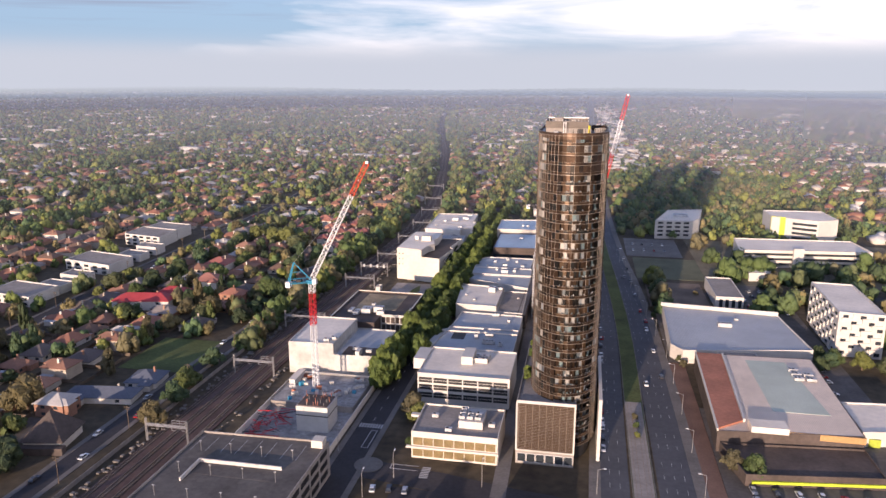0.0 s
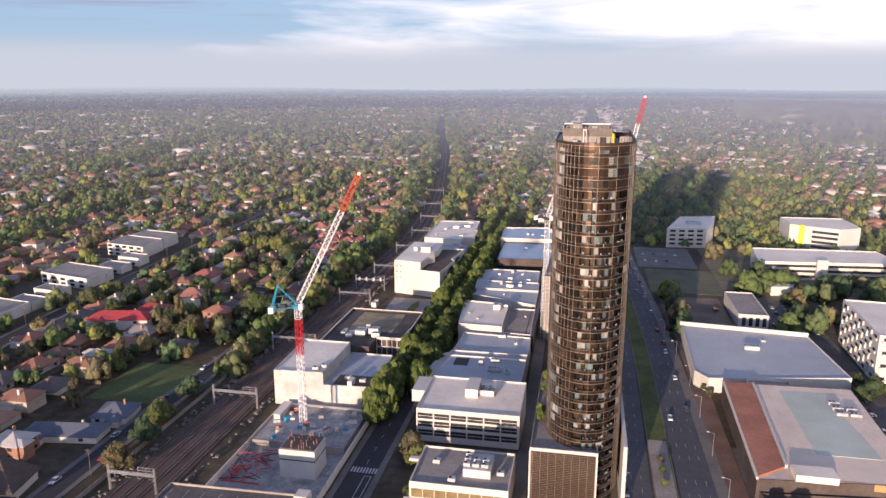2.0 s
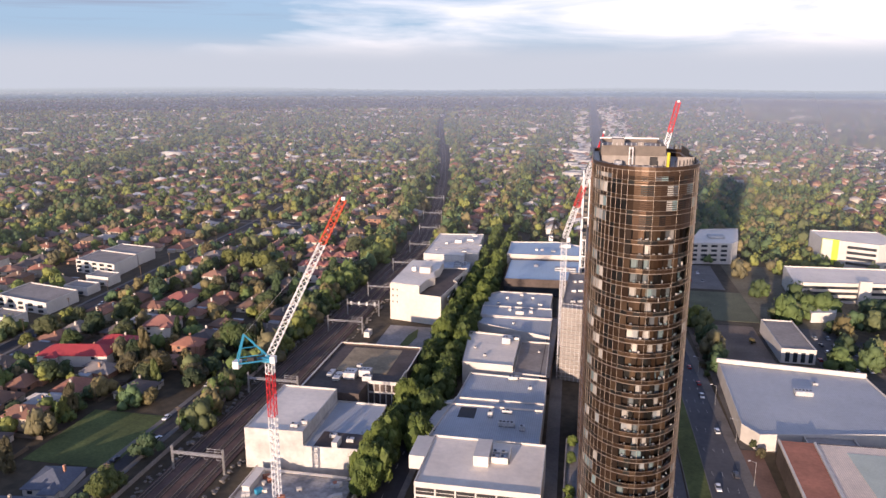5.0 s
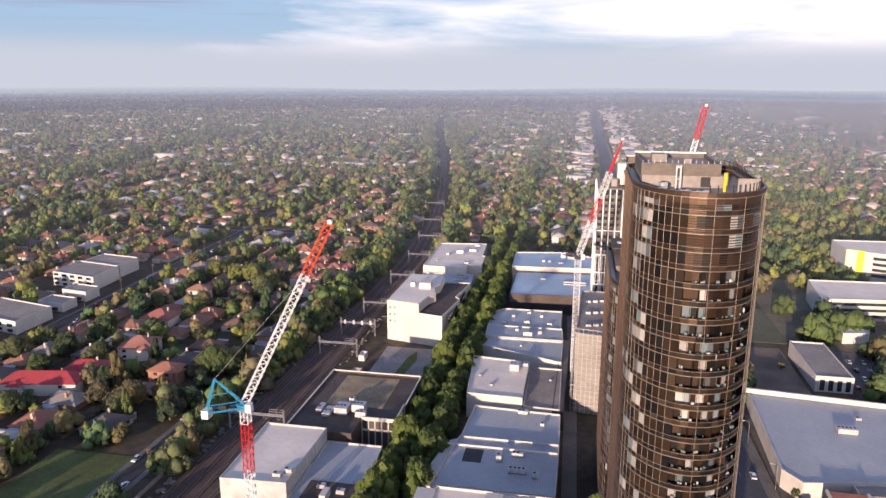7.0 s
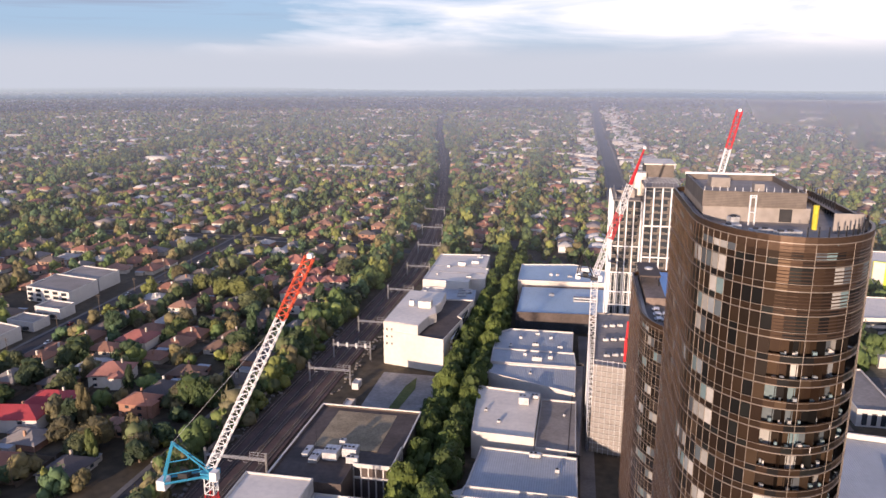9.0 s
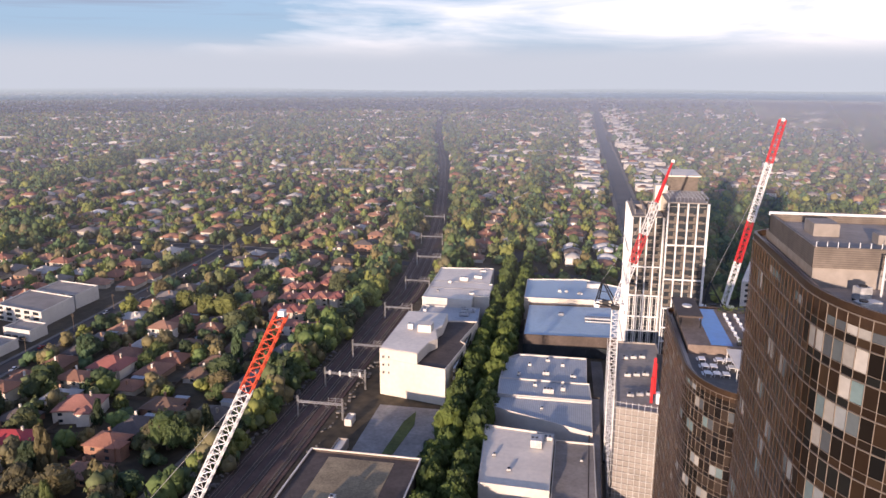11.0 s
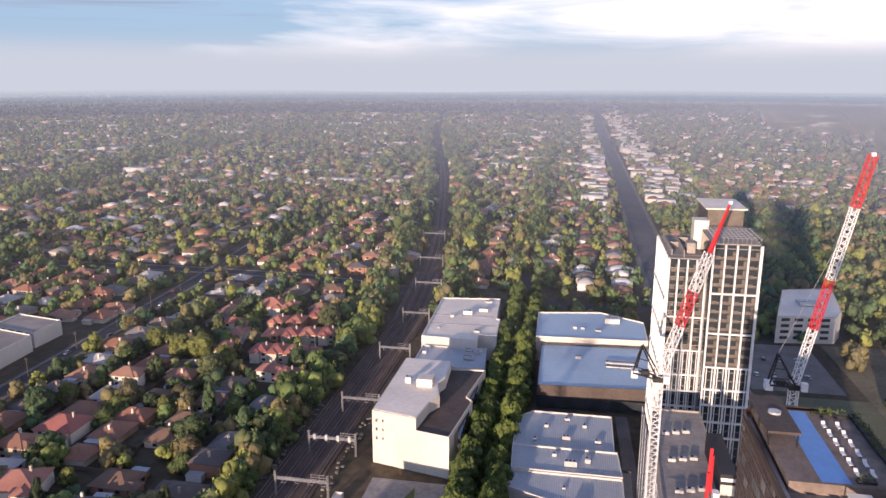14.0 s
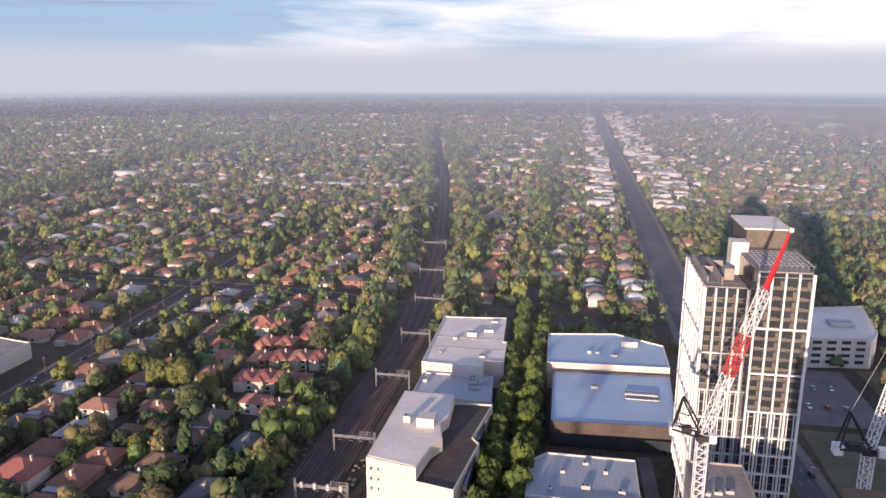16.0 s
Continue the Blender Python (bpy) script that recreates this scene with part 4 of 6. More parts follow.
              ((0, 1.0, "steelw"),), ((0, 0.25, "steelw"), (0.25, 0.47, "steelr"), (0.47, 0.78, "steelw"), (0.78, 1.0, "steelr")), "dark", (1.5, 424, 63.2))

# ---- low buildings between the leafy street and the lane ----
yo = block("yellow_office", rect(-58.2, 237, -26.5, 261), 10.5, "cream", "conc", "two-storey cream office with a worn brown roof", "office")
ox, oy = -42.35, 249
for z0, z1 in ((0.8, 3.6), (5.2, 8.2)):
    part("window_band", box(-57.6 - ox, 236.9 - oy, z0, -27.2 - ox, 237.02 - oy, z1), M["amber"], yo)
    for i in range(9):
        part("mullion", box(-57.6 + i * 3.8 - ox - 0.1, 236.75 - oy, z0, -57.6 + i * 3.8 - ox + 0.1, 236.92 - oy, z1), mat("timber", (0.45, 0.3, 0.13)) if i == 0 and z0 < 1 else M["cream"], yo)
part("canopy", box(-60 - ox, 236 - oy, 4.2, -26.3 - ox, 237 - oy, 4.9), M["cream"], yo)
part("plant_room", box(-42 - ox, 244 - oy, 9.8, -33 - ox, 255 - oy, 12.6), M["white"], yo)
part("footbridge", box(-63 - ox, 257 - oy, 6, -58.2 - ox, 259 - oy, 7), M["white"], yo)
for i in range(7):
    roof_unit(-41 + (i % 3) * 3.0, 246 + (i // 3) * 3.2, 12.6, 2.2, 1.6, 1.4)
for x, y in ((-52, 251), (-30, 247), (-45, 240.5)):
    roof_unit(x, y, 9.8, 2.4, 1.8, 1.5)

cp = block("white_car_park", rect(-66.5, 283, -27.2, 314.5), 13.6, "white", "paleroof", "white parking deck building with a cream roof", "car park")
ox, oy = -46.85, 298.75
# the walls are closed: dark boxes paint the shade of the deck openings
for z in (2.6, 6.2, 9.4):
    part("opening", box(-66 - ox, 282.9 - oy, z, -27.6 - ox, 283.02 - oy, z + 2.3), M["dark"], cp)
    part("louvre", box(-66 - ox, 282.8 - oy, z + 1.1, -27.6 - ox, 282.9 - oy, z + 1.25), M["white"], cp)
    for i in range(7):
        part("column", box(-66.2 + i * 6.4 - ox - 0.25, 282.7 - oy, z, -66.2 + i * 6.4 - ox + 0.25, 282.95 - oy, z + 2.3), M["white"], cp)
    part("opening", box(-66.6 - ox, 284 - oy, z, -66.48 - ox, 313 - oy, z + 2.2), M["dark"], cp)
part("stair_head", box(-50 - ox, 297 - oy, 12.9, -45 - ox, 309 - oy, 16.5), M["white"], cp)
part("screen", box(-45 - ox, 300 - oy, 12.9, -38.5 - ox, 300.4 - oy, 15).box(-38.9 - ox, 300 - oy, 12.9, -38.5 - ox, 309 - oy, 15), M["white"], cp)
part("ramp_wing", box(-72 - ox, 299 - oy, 8.5, -66.5 - ox, 313 - oy, 13.4), M["white"], cp)
for i in range(4):
    roof_unit(-43.4 + (i % 2) * 2.8, 302.4 + (i // 2) * 3.4, 12.9, 2.2, 1.8, 1.5)

SHOPS = [
    ("grey_shop", [(-70, 322), (-30, 322), (-30, 356), (-66, 356)], 9.5, "white", "greyroof", "low shop building with a grey-blue metal roof"),
    ("warehouse", [(-66, 356.4), (-30, 356.4), (-30.5, 382), (-64.5, 384)], 8.6, "white", "greyroof", "flat-roofed grey warehouse behind the shops"),
    ("white_store", [(-69, 390), (-46, 389), (-46, 428), (-72, 431)], 11, "white", "paleroof", "white rendered store with a pale roof"),
    ("store_annex", [(-45.6, 387), (-31, 386), (-31.5, 428), (-45.6, 428)], 8.6, "white", "conc", "low annex with a stained roof"),
    ("blue_shop", [(-72.5, 451), (-32, 434.5), (-32, 462), (-71, 462)], 9.2, "white", "greyroof", "shop with a pale blue-grey metal roof"),
    ("back_store", [(-71, 462.4), (-32, 462.4), (-33, 480), (-72, 480)], 9.6, "white", "greyroof", "flat grey store behind a white parapet"),
    ("north_store", [(-72, 481), (-34, 480.6), (-34, 511), (-66, 511), (-72.3, 504)], 9.0, "white", "greyroof", "grey-roofed store with rooftop pipes"),
    ("market_hall", [(-66, 533), (-16, 536), (-13, 589), (-67, 586)], 11, "darkroof", "blueroof", "large dark-walled market hall with a blue roof"),
    ("market_store", [(-70, 589.5), (-13, 592.5), (-13, 622), (-36, 636), (-71, 630)], 13.5, "cream", "blueroof", "raised blue-roofed rear part with a cream wall"),
    ("curved_office", [(-125, 473), (-94, 466), (-90, 498), (-93, 502), (-89, 531), (-124.5, 528)], 17, "cream", "darkroof", "cream office block with stepped terraces"),
    ("plain_store", [(-127, 550), (-91.5, 548), (-94, 575.5), (-127, 575)], 10, "white", "greyroof", "low grey-roofed store with roof plant"),
    ("pale_store", [(-128.5, 578), (-99, 576), (-99, 584.5), (-90, 585), (-91, 612), (-93, 612), (-95, 650), (-130, 646)], 14, "white", "paleroof", "large white store with a pale pinkish roof"),
]
made = {}
for nm, poly, h, w, rf, lab in SHOPS:
    made[nm] = block(nm, poly, h, w, rf, lab, "shop" if "shop" in nm else "commercial building")
co = made["curved_office"]
ccx, ccy = co.location.x, co.location.y
up = part("upper_storey", Mesh().prism([(x - ccx, y - ccy) for x, y in ((-125, 473.2), (-107, 469.2), (-105, 484), (-102, 490), (-105, 502), (-103, 508), (-104, 527), (-124.5, 527.5))], 17, 21.6), M["cream"], co)
part("upper_roof", Mesh().prism([(x - ccx, y - ccy) for x, y in ((-124.6, 474), (-107.4, 470), (-105.4, 484), (-102.4, 490), (-105.4, 502), (-103.4, 508), (-104.4, 526.5), (-124, 527))], 21.6, 21.75), M["paleroof"], co)
part("lift_house", box(-113 - ccx, 497 - ccy, 21.7, -106.5 - ccx, 503 - ccy, 25.2), M["cream"], co)
windows(co, "S", -124.4 - ccx, -114 - ccx, 473.0 - ccy - 1.0, 9, 20, 4, 3, (0.22, 0.28), material="glass", frame_m="cream")
windows(co, "W", 476 - ccy, 526 - ccy, -125.05 - ccx, 3, 20, 12, 4, (0.35, 0.4), material="glass", frame_m="cream")
for k in range(4):
    part("balcony_slot", box(-91.8 - ccx, 472 - ccy, 2.5 + k * 3.6, -90.6 - ccx, 496 - ccy, 4.4 + k * 3.6), M["glass"], co)
    part("balcony_slot", box(-92 - ccx, 504 - ccy, 2.5 + k * 3.6, -90.6 - ccx, 528 - ccy, 4.4 + k * 3.6), M["glass"], co)
roof_unit(-117, 500, 21.75, 2.6, 2.4, 3.0, "dark rooftop cooling unit")
part("glazed_wall", box(-66 - made["market_hall"].location.x, 532.85 - made["market_hall"].location.y, 0.5, -18 - made["market_hall"].location.x, 533.0 - made["market_hall"].location.y, 6), M["glass"], made["market_hall"])
g_ = made["grey_shop"]
# a dark plate on the closed roof paints the opening's shade
part("roof_opening", box(-62.5 - g_.location.x, 339 - g_.location.y, 8.82, -56 - g_.location.x, 348 - g_.location.y, 8.9), M["dark"], g_, "dark opening in the roof")
part("gable", Mesh().prism([(-75 - g_.location.x, 322 - g_.location.y), (-70 - g_.location.x, 322 - g_.location.y), (-66 - g_.location.x, 356 - g_.location.y), (-70 - g_.location.x, 353 - g_.location.y)], 0, 8.4), M["white"], g_)
part("ridge_strip", box(-69 - g_.location.x, 349.5 - g_.location.y, 8.8, -30.5 - g_.location.x, 350 - g_.location.y, 9.4), M["paleroof"], g_)
for x, y, z, sx, sy, sz in ((-50, 342, 8.8, 1.8, 3, 2.4), (-44, 346, 8.8, 4, 1.6, 1.4), (-43, 335, 8.8, 6, 2, 1.8), (-37, 333, 8.8, 2, 2, 1.8), (-45, 381, 7.9, 4, 2, 1.6), (-37, 372, 7.9, 1.5, 1.5, 1.4),
                            (-52, 419, 10.3, 4, 5, 3.2), (-48, 424, 10.3, 3, 2, 1.6), (-60, 400, 10.3, 1.4, 1.4, 1.0), (-66, 409, 10.3, 1.2, 1.2, 1.0), (-36, 415, 7.9, 1, 1, 0.9),
                            (-52, 489, 8.3, 3, 2, 1.6), (-60, 498, 8.3, 1.6, 1.6, 1.4), (-45, 500, 8.3, 1.6, 1.6, 1.5), (-52, 505, 8.3, 2, 1.4, 1.3), (-64, 486, 8.3, 1.4, 1.4, 1.4), (-40, 488, 8.3, 2.4, 1.6, 1.3),
                            (-50, 468, 8.9, 4.5, 2, 2.2), (-44, 472, 8.9, 2, 3, 1.8), (-56, 474, 8.9, 1.6, 1.6, 1.4), (-52, 453, 8.5, 1.2, 1.2, 0.9),
                            (-48, 570, 10.3, 3, 3, 1.4), (-28, 566, 10.3, 14, 4, 1.2), (-28, 561, 10.3, 14, 2, 0.8), (-50, 606, 12.8, 2, 2, 1.6), (-46, 606, 12.8, 2, 1.5, 1.4), (-38, 604, 12.8, 3, 2, 1.2), (-30, 620, 12.8, 8, 5, 3),
                            (-101, 567, 9.3, 5, 2, 1.8), (-101, 561, 9.3, 5, 2, 1.8), (-97, 569, 9.3, 2, 4, 1.6), (-103, 572, 9.3, 3, 1.6, 1.4), (-124, 566, 9.3, 2, 4, 1.6), (-110, 618, 13.3, 5, 3, 2.6), (-102, 625, 13.3, 5, 2, 2.0), (-101, 590, 13.3, 3, 3, 1.2), (-101, 642, 13.3, 4, 2, 1.2), (-118, 612, 13.3, 2, 2, 1.6), (-122, 592, 13.3, 1.2, 1.2, 1)):
    roof_unit(x, y, z, sx, sy, sz)
for x0, x1, y in ((-129, -95, 615), (-129, -92, 600)):
    part("roof_seam", box(x0 - made["pale_store"].location.x, y - made["pale_store"].location.y, 13.3, x1 - made["pale_store"].location.x, y + 0.4 - made["pale_store"].location.y, 13.5), M["conc"], made["pale_store"])

# ---- west of the leafy street ----
bk_ = block("dark_office", [(-128, 343), (-103.2, 343), (-103.2, 355.5), (-90.2, 355.5), (-89.5, 397), (-128.4, 397)], 13, "darkroof", "darkroof", "dark office block with a brown roof and pale rim", "office")
kx, ky = bk_.location.x, bk_.location.y
part("pale_rim", box(-128.6 - kx, 396.8 - ky, 13, -89.3 - kx, 397.3 - ky, 13.4).box(-128.6 - kx, 343 - ky, 13, -128.1 - kx, 397 - ky, 13.4).box(-89.8 - kx, 369 - ky, 13, -89.3 - kx, 397 - ky, 13.4), M["paleroof"], bk_)
part("brown_terrace", box(-121 - kx, 366 - ky, 12.3, -98 - kx, 394 - ky, 12.42), mat("brown_membrane", (0.30, 0.23, 0.14), var=0.4, big=0.12), bk_, "worn tan roof membrane")
part("corner_frame", box(-103.2 - kx, 355.2 - ky, 12.2, -90 - kx, 355.6 - ky, 13.6).box(-90.3 - kx, 355.2 - ky, 12.2, -89.9 - kx, 369 - ky, 13.6), M["white"], bk_)
for i in range(6):
    part("column", box(-103.2 - kx + i * 2.55, 355.0 - ky, 0, -102.8 - kx + i * 2.55, 355.45 - ky, 13), M["white"], bk_)
    part("column", box(-90.3 - kx, 355.4 - ky + i * 2.6, 0, -89.7 - kx, 355.8 - ky + i * 2.6, 13), M["white"], bk_)
part("band", box(-103.2 - kx, 355.0 - ky, 8.2, -90 - kx, 355.4 - ky, 9.0), M["white"], bk_)
for x, y, sx, sy, sz in ((-112, 360, 5, 6, 3), (-106, 362, 5, 4, 3.4), (-117, 358, 3, 7, 1.6), (-104, 357.5, 4, 2, 2.4), (-110, 366, 2, 2, 3.6), (-121, 361, 2.2, 6, 1.4)):
    roof_unit(x, y, 12.3, sx, sy, sz, "white rooftop plant box on the dark roof")

sh = block("white_shed", [(-133, 303), (-111.5, 304), (-111.5, 341), (-134, 341)], 15.5, "shedwall", "paleroof", "tall windowless white shed with a pale roof", "shed")
sl_ = block("shed_annex", [(-111.2, 303), (-89, 304.5), (-91, 341), (-111.2, 341)], 10.5, "shedwall", "greyroof", "lower white annex with a blue-grey roof", "shed")
part("roof_well", box(-108 - sl_.location.x, 305 - sl_.location.y, 9.82, -92 - sl_.location.x, 316 - sl_.location.y, 9.95), M["darkroof"], sl_)
part("stub_wall", box(-101 - sl_.location.x, 304 - sl_.location.y, 9.8, -99 - sl_.location.x, 309 - sl_.location.y, 12.4), M["white"], sl_)
for x, y, z in ((-116, 308, 14.8), (-113.5, 311, 14.8), (-103, 312, 9.95), (-96, 310, 9.95)):
    roof_unit(x, y, z, 2.6, 1.8, 1.5)

vl = setting("vacant_lot", box(-122, 400, 0, -91, 462, 0.12), mat("weathered_lot", (0.26, 0.25, 0.24), 0.9, var=0.3, big=0.08, fine=0.6), "weathered empty asphalt lot", "lot")
setting("lot_weeds", Mesh().prism([(-110, 420), (-106, 419), (-103, 446), (-105, 458), (-108, 448)], 0.12, 0.3), M["grass"], "weedy strip across the empty lot", "weeds")
kiosk = block("signal_hut", rect(-128, 402, -124, 424), 3.4, "conc", "paleroof", "narrow pale trackside hut", "hut")
kiosk2 = block("relay_room", rect(-131, 440, -128, 446), 3.0, "white", "paleroof", "small white trackside equipment room", "hut")

# building site of the blue crane
site = setting("site_slab", box(-128, 228, 0, -88, 300, 0.5), M["siteslab"], "dusty concrete slab of the building site", "building site")
sd = block("site_deck", rect(-126, 266, -90, 296), 3.2, "conc", "siteslab", "raised concrete deck strewn with material", "building site", parapet=0.1)
bun = thing("lift_core", -100.5, 253, 0.5, "white concrete core with rusty reinforcement on top", "building site")
part("core_wall", box(-6.5, -5.5, 0, 6.5, 5.5, 10.5), M["white"], bun)
part("core_top", box(-6.0, -5.0, 10.5, 6.0, 5.0, 10.9), M["darkroof"], bun)
part("dark_band", box(-6.56, -5.56, 6.6, 6.56, 5.56, 7.0), M["dark"], bun)
rr = random.Random(3)
for i in range(34):
    x, y = rr.uniform(-6, 6), rr.uniform(-5, 5)
    part("starter_bar", Mesh().bar((x, y, 10.4), (x + rr.uniform(-0.3, 0.3), y, 10.5 + rr.uniform(1.0, 2.6)), 0.09), M["redroof"] if i % 3 else M["conc"], bun)
fw = thing("formwork_stack", -119, 250, 0.5, "tangle of red formwork beams on the slab", "formwork")
for i in range(48):
    a, z = rr.uniform(0, 3.14), rr.uniform(0.2, 3.2)
    c = Vector((rr.uniform(-6, 6), rr.uniform(-9, 9), z))
    d = Vector((math.cos(a), math.sin(a), rr.uniform(-0.05, 0.05))) * rr.uniform(1.5, 4)
    part("beam", Mesh().bar(c - d, c + d, 0.18), M["steelr" if i % 3 else "dark"], fw)
part("sill_beam", box(-7, -9, 0, 7, -8.6, 0.3), M["steelr"], fw)
for i in range(34):
    x, y = rr.uniform(-124, -92), rr.uniform(268, 294)
    m_ = thing("material_crate", x, y, 3.1, "crate of building material on the site deck", "crate", "site crates", rz=rr.uniform(0, 90))
    s = rr.uniform(0.6, 1.6)
    part("crate_body", box(-s, -0.7, 0, s, 0.7, rr.uniform(0.6, 1.8)), M[rr.choice(["steelb", "cream", "plant", "redroof", "white"])], m_)
    part("lashing", box(-0.08, -0.73, 0, 0.08, 0.73, 0.62), M["dark"], m_)
for x0, y0, x1, y1, lab in ((-127.5, 228, -127.2, 300, "pale timber hoarding round the site"), (-88.3, 232, -88, 300, "pale timber hoarding round the site"), (-127, 297, -90, 298.5, "low concrete wall with stacked timber")):
    part("hoarding", box(x0, y0, 0.5, x1, y1, 3.2), M["paleroof"], site)
lb = thing("long_shed", -123, 288, 3.2, "narrow white site shed", "site shed", rz=90)
part("body", box(-6, -1.3, 0, 6, 1.3, 2.6), M["white"], lb)
part("roof", box(-6.2, -1.5, 2.6, 6.2, 1.5, 2.8), M["paleroof"], lb)

# concrete parking deck at the bridge street
cm = block("parking_deck", [(-131, 150), (-83.5, 150), (-83.2, 219.5), (-130, 218.2)], 13, "conc", "lot", "large weathered concrete parking deck", "car park")
mx, my = cm.location.x, cm.location.y
part("ramp_wall", Mesh().box(-121 - mx, 199 - my, 12.3, -92 - mx, 199.5 - my, 13.5).box(-121 - mx, 187 - my, 12.3, -120.5 - mx, 199 - my, 13.5), M["white"], cm, "white ramp parapet")
part("ramp_shadow_well", box(-120 - mx, 192 - my, 12.31, -93 - mx, 198.6 - my, 12.36), M["lot"], cm)
part("corner_post", box(-88 - mx, 215 - my, 12.3, -84 - mx, 219 - my, 15.0), M["cream"], cm)
for i in range(8):
    part("bay_line", box(-128 - mx + i * 5.4, 206 - my, 12.31, -127.85 - mx + i * 5.4, 216 - my, 12.33), M["paint"], cm)
# dark boxes on the closed wall stand for the shade in its slots
for k in range(3):
    for i in range(7):
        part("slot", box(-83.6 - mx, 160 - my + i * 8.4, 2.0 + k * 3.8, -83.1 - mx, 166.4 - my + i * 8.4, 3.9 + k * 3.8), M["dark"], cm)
for i in range(12):
    lp = thing("deck_lamp", -124 + (i % 4) * 11, 178 + (i // 4) * 14, 12.3, "slim grey lamp post on the parking deck", "lamp post", "deck lamps")
    part("pole", Mesh().bar((0, 0, 0), (0, 0, 3.6), 0.07), M["galv"], lp)
    part("head", box(-0.4, -0.12, 3.55, 0.4, 0.12, 3.7), M["plant"], lp)

# ---- east of the highway ----
ha = block("sports_hall", [(52, 263), (104, 268), (106, 345), (54.5, 343)], 8.6, "darkroof", "hallroof", "broad hall with a pale roof", "hall", parapet=0.1)
hx, hy = ha.location.x, ha.location.y
part("red_roof_strip", Mesh().prism([(52.5 - hx, 264 - hy), (62.5 - hx, 272 - hy), (66 - hx, 342 - hy), (55 - hx, 342 - hy)], 8.55, 9.3), M["redroof"], ha, "rust-red side roof")
part("white_ridge", Mesh().prism([(62.6 - hx, 272 - hy), (63.4 - hx, 272 - hy), (66.9 - hx, 342 - hy), (66.1 - hx, 342 - hy)], 8.55, 9.9), M["white"], ha)
part("roof_patch", Mesh().prism([(76 - hx, 284 - hy), (97 - hx, 284 - hy), (93 - hx, 338 - hy), (76 - hx, 338 - hy)], 8.51, 8.62), mat("pale_green_roof", (0.47, 0.52, 0.44), 0.7, var=0.15), ha, "greenish translucent roof sheets")
part("orange_fascia", box(70 - hx, 266.5 - hy, 6.2, 104 - hx, 267.0 - hy, 8.6), mat("ochre_panel", (0.42, 0.25, 0.11)), ha)
part("plant_deck", box(64 - hx, 264 - hy, 8.5, 77 - hx, 271 - hy, 10.8), M["paleroof"], ha)
part("cream_parapet", Mesh().prism([(51.7 - hx, 263 - hy), (52.4 - hx, 263 - hy), (55.0 - hx, 343 - hy), (54.3 - hx, 343 - hy)], 8.5, 9.4), M["cream"], ha)
an = block("hall_annex", [(58, 240), (104, 246), (104, 266.5), (53, 262)], 4.5, "darkroof", "darkroof", "low dark annex before the hall", "annex")
part("green_strip", Mesh().prism([(60 - an.location.x, 239.4 - an.location.y), (104 - an.location.x, 245.2 - an.location.y), (104 - an.location.x, 245.8 - an.location.y), (60 - an.location.x, 240.1 - an.location.y)], 1.4, 2.3), mat("lime_paint", (0.45, 0.55, 0.04)), an, "lime-green fascia strip")
for i in range(5):
    roof_unit(94 + (i % 2) * 5, 318 + (i // 2) * 5, 8.5, 4, 2.2, 1.4)
sp = block("supermarket", [(45, 358), (50, 350), (112, 362), (108, 416), (47, 423)], 7, "white", "greyroof", "flat supermarket with a blue-grey roof", "shop")
part("parapet_wall", Mesh().prism([(46 - sp.location.x, 421.6 - sp.location.y), (108 - sp.location.x, 414.8 - sp.location.y), (108 - sp.location.x, 415.6 - sp.location.y), (46 - sp.location.x, 422.6 - sp.location.y)], 6.9, 8.8), M["white"], sp)
roof_unit(76, 392, 6.3, 7, 4, 2.2, "large grey rooftop plant on the supermarket")
roof_unit(84, 404, 6.3, 2, 2, 1.2)
sp2 = block("billboard_shop", rect(66, 347, 84, 355), 6.4, "cream", "conc", "small cream shop between the hall and supermarket", "shop")

ap = block("apartment_block", [(126, 376), (147, 374), (149, 430), (128, 432)], 23, "white", "paleroof", "white seven-storey flats with a chequer of balconies", "flats")
ax, ay = ap.location.x, ap.location.y
bl = Mesh().box(-0.35, -1.3, -0.85, 0.35, 1.3, 0.85).data("balcony", M["glass"])
bs_ = Mesh().box(-1.2, -0.35, -0.85, 1.2, 0.35, 0.85).data("balcony", M["glass"])
for k in range(7):
    for i in range(9):
        if (i + k) % 2 == 0:
            o = part("balcony", bl, None, ap)
            o.location = (126.0 - ax + 0.0357 * (4 + i * 5.8), 380 - ay + i * 5.8, 2.2 + k * 3.1)
    for i in range(5):
        if (i + k) % 2 == 0:
            o = part("balcony", bs_, None, ap)
            o.location = (129 - ax + i * 3.9, 375.6 - ay - i * 0.37, 2.2 + k * 3.1)
ledge_w = Mesh().box(-0.75, -3.6, -0.55, 0.0, 3.6, 0.55).box(-0.75, 2.9, 0.55, 0.0, 3.6, 2.55).data("balcony_front", M["white"])
ledge_s = Mesh().box(-2.7, -0.75, -0.55, 2.7, 0.0, 0.55).box(2.1, -0.75, 0.55, 2.7, 0.0, 2.55).data("balcony_front", M["white"])
for k in range(7):
    for i in range(4):
        o = part("balcony_front", ledge_w, None, ap)
        y_ = 382 + (k % 2) * 6 + i * 12.2
        o.location = (126.0 - ax + 0.0357 * (y_ - 376), y_ - ay, 1.2 + k * 3.1)
    for i in range(2):
        o = part("balcony_front", ledge_s, None, ap)
        x_ = 130 + (k % 2) * 4.4 + i * 9
        o.location = (x_ - ax, 376 - (x_ - 126) * 0.095 - ay, 1.2 + k * 3.1)
ea = block("east_annex", [(106.4, 277), (127, 281), (127.5, 306), (106.6, 304)], 6.2, "white", "paleroof", "low white annex with a pale flat roof", "annex")
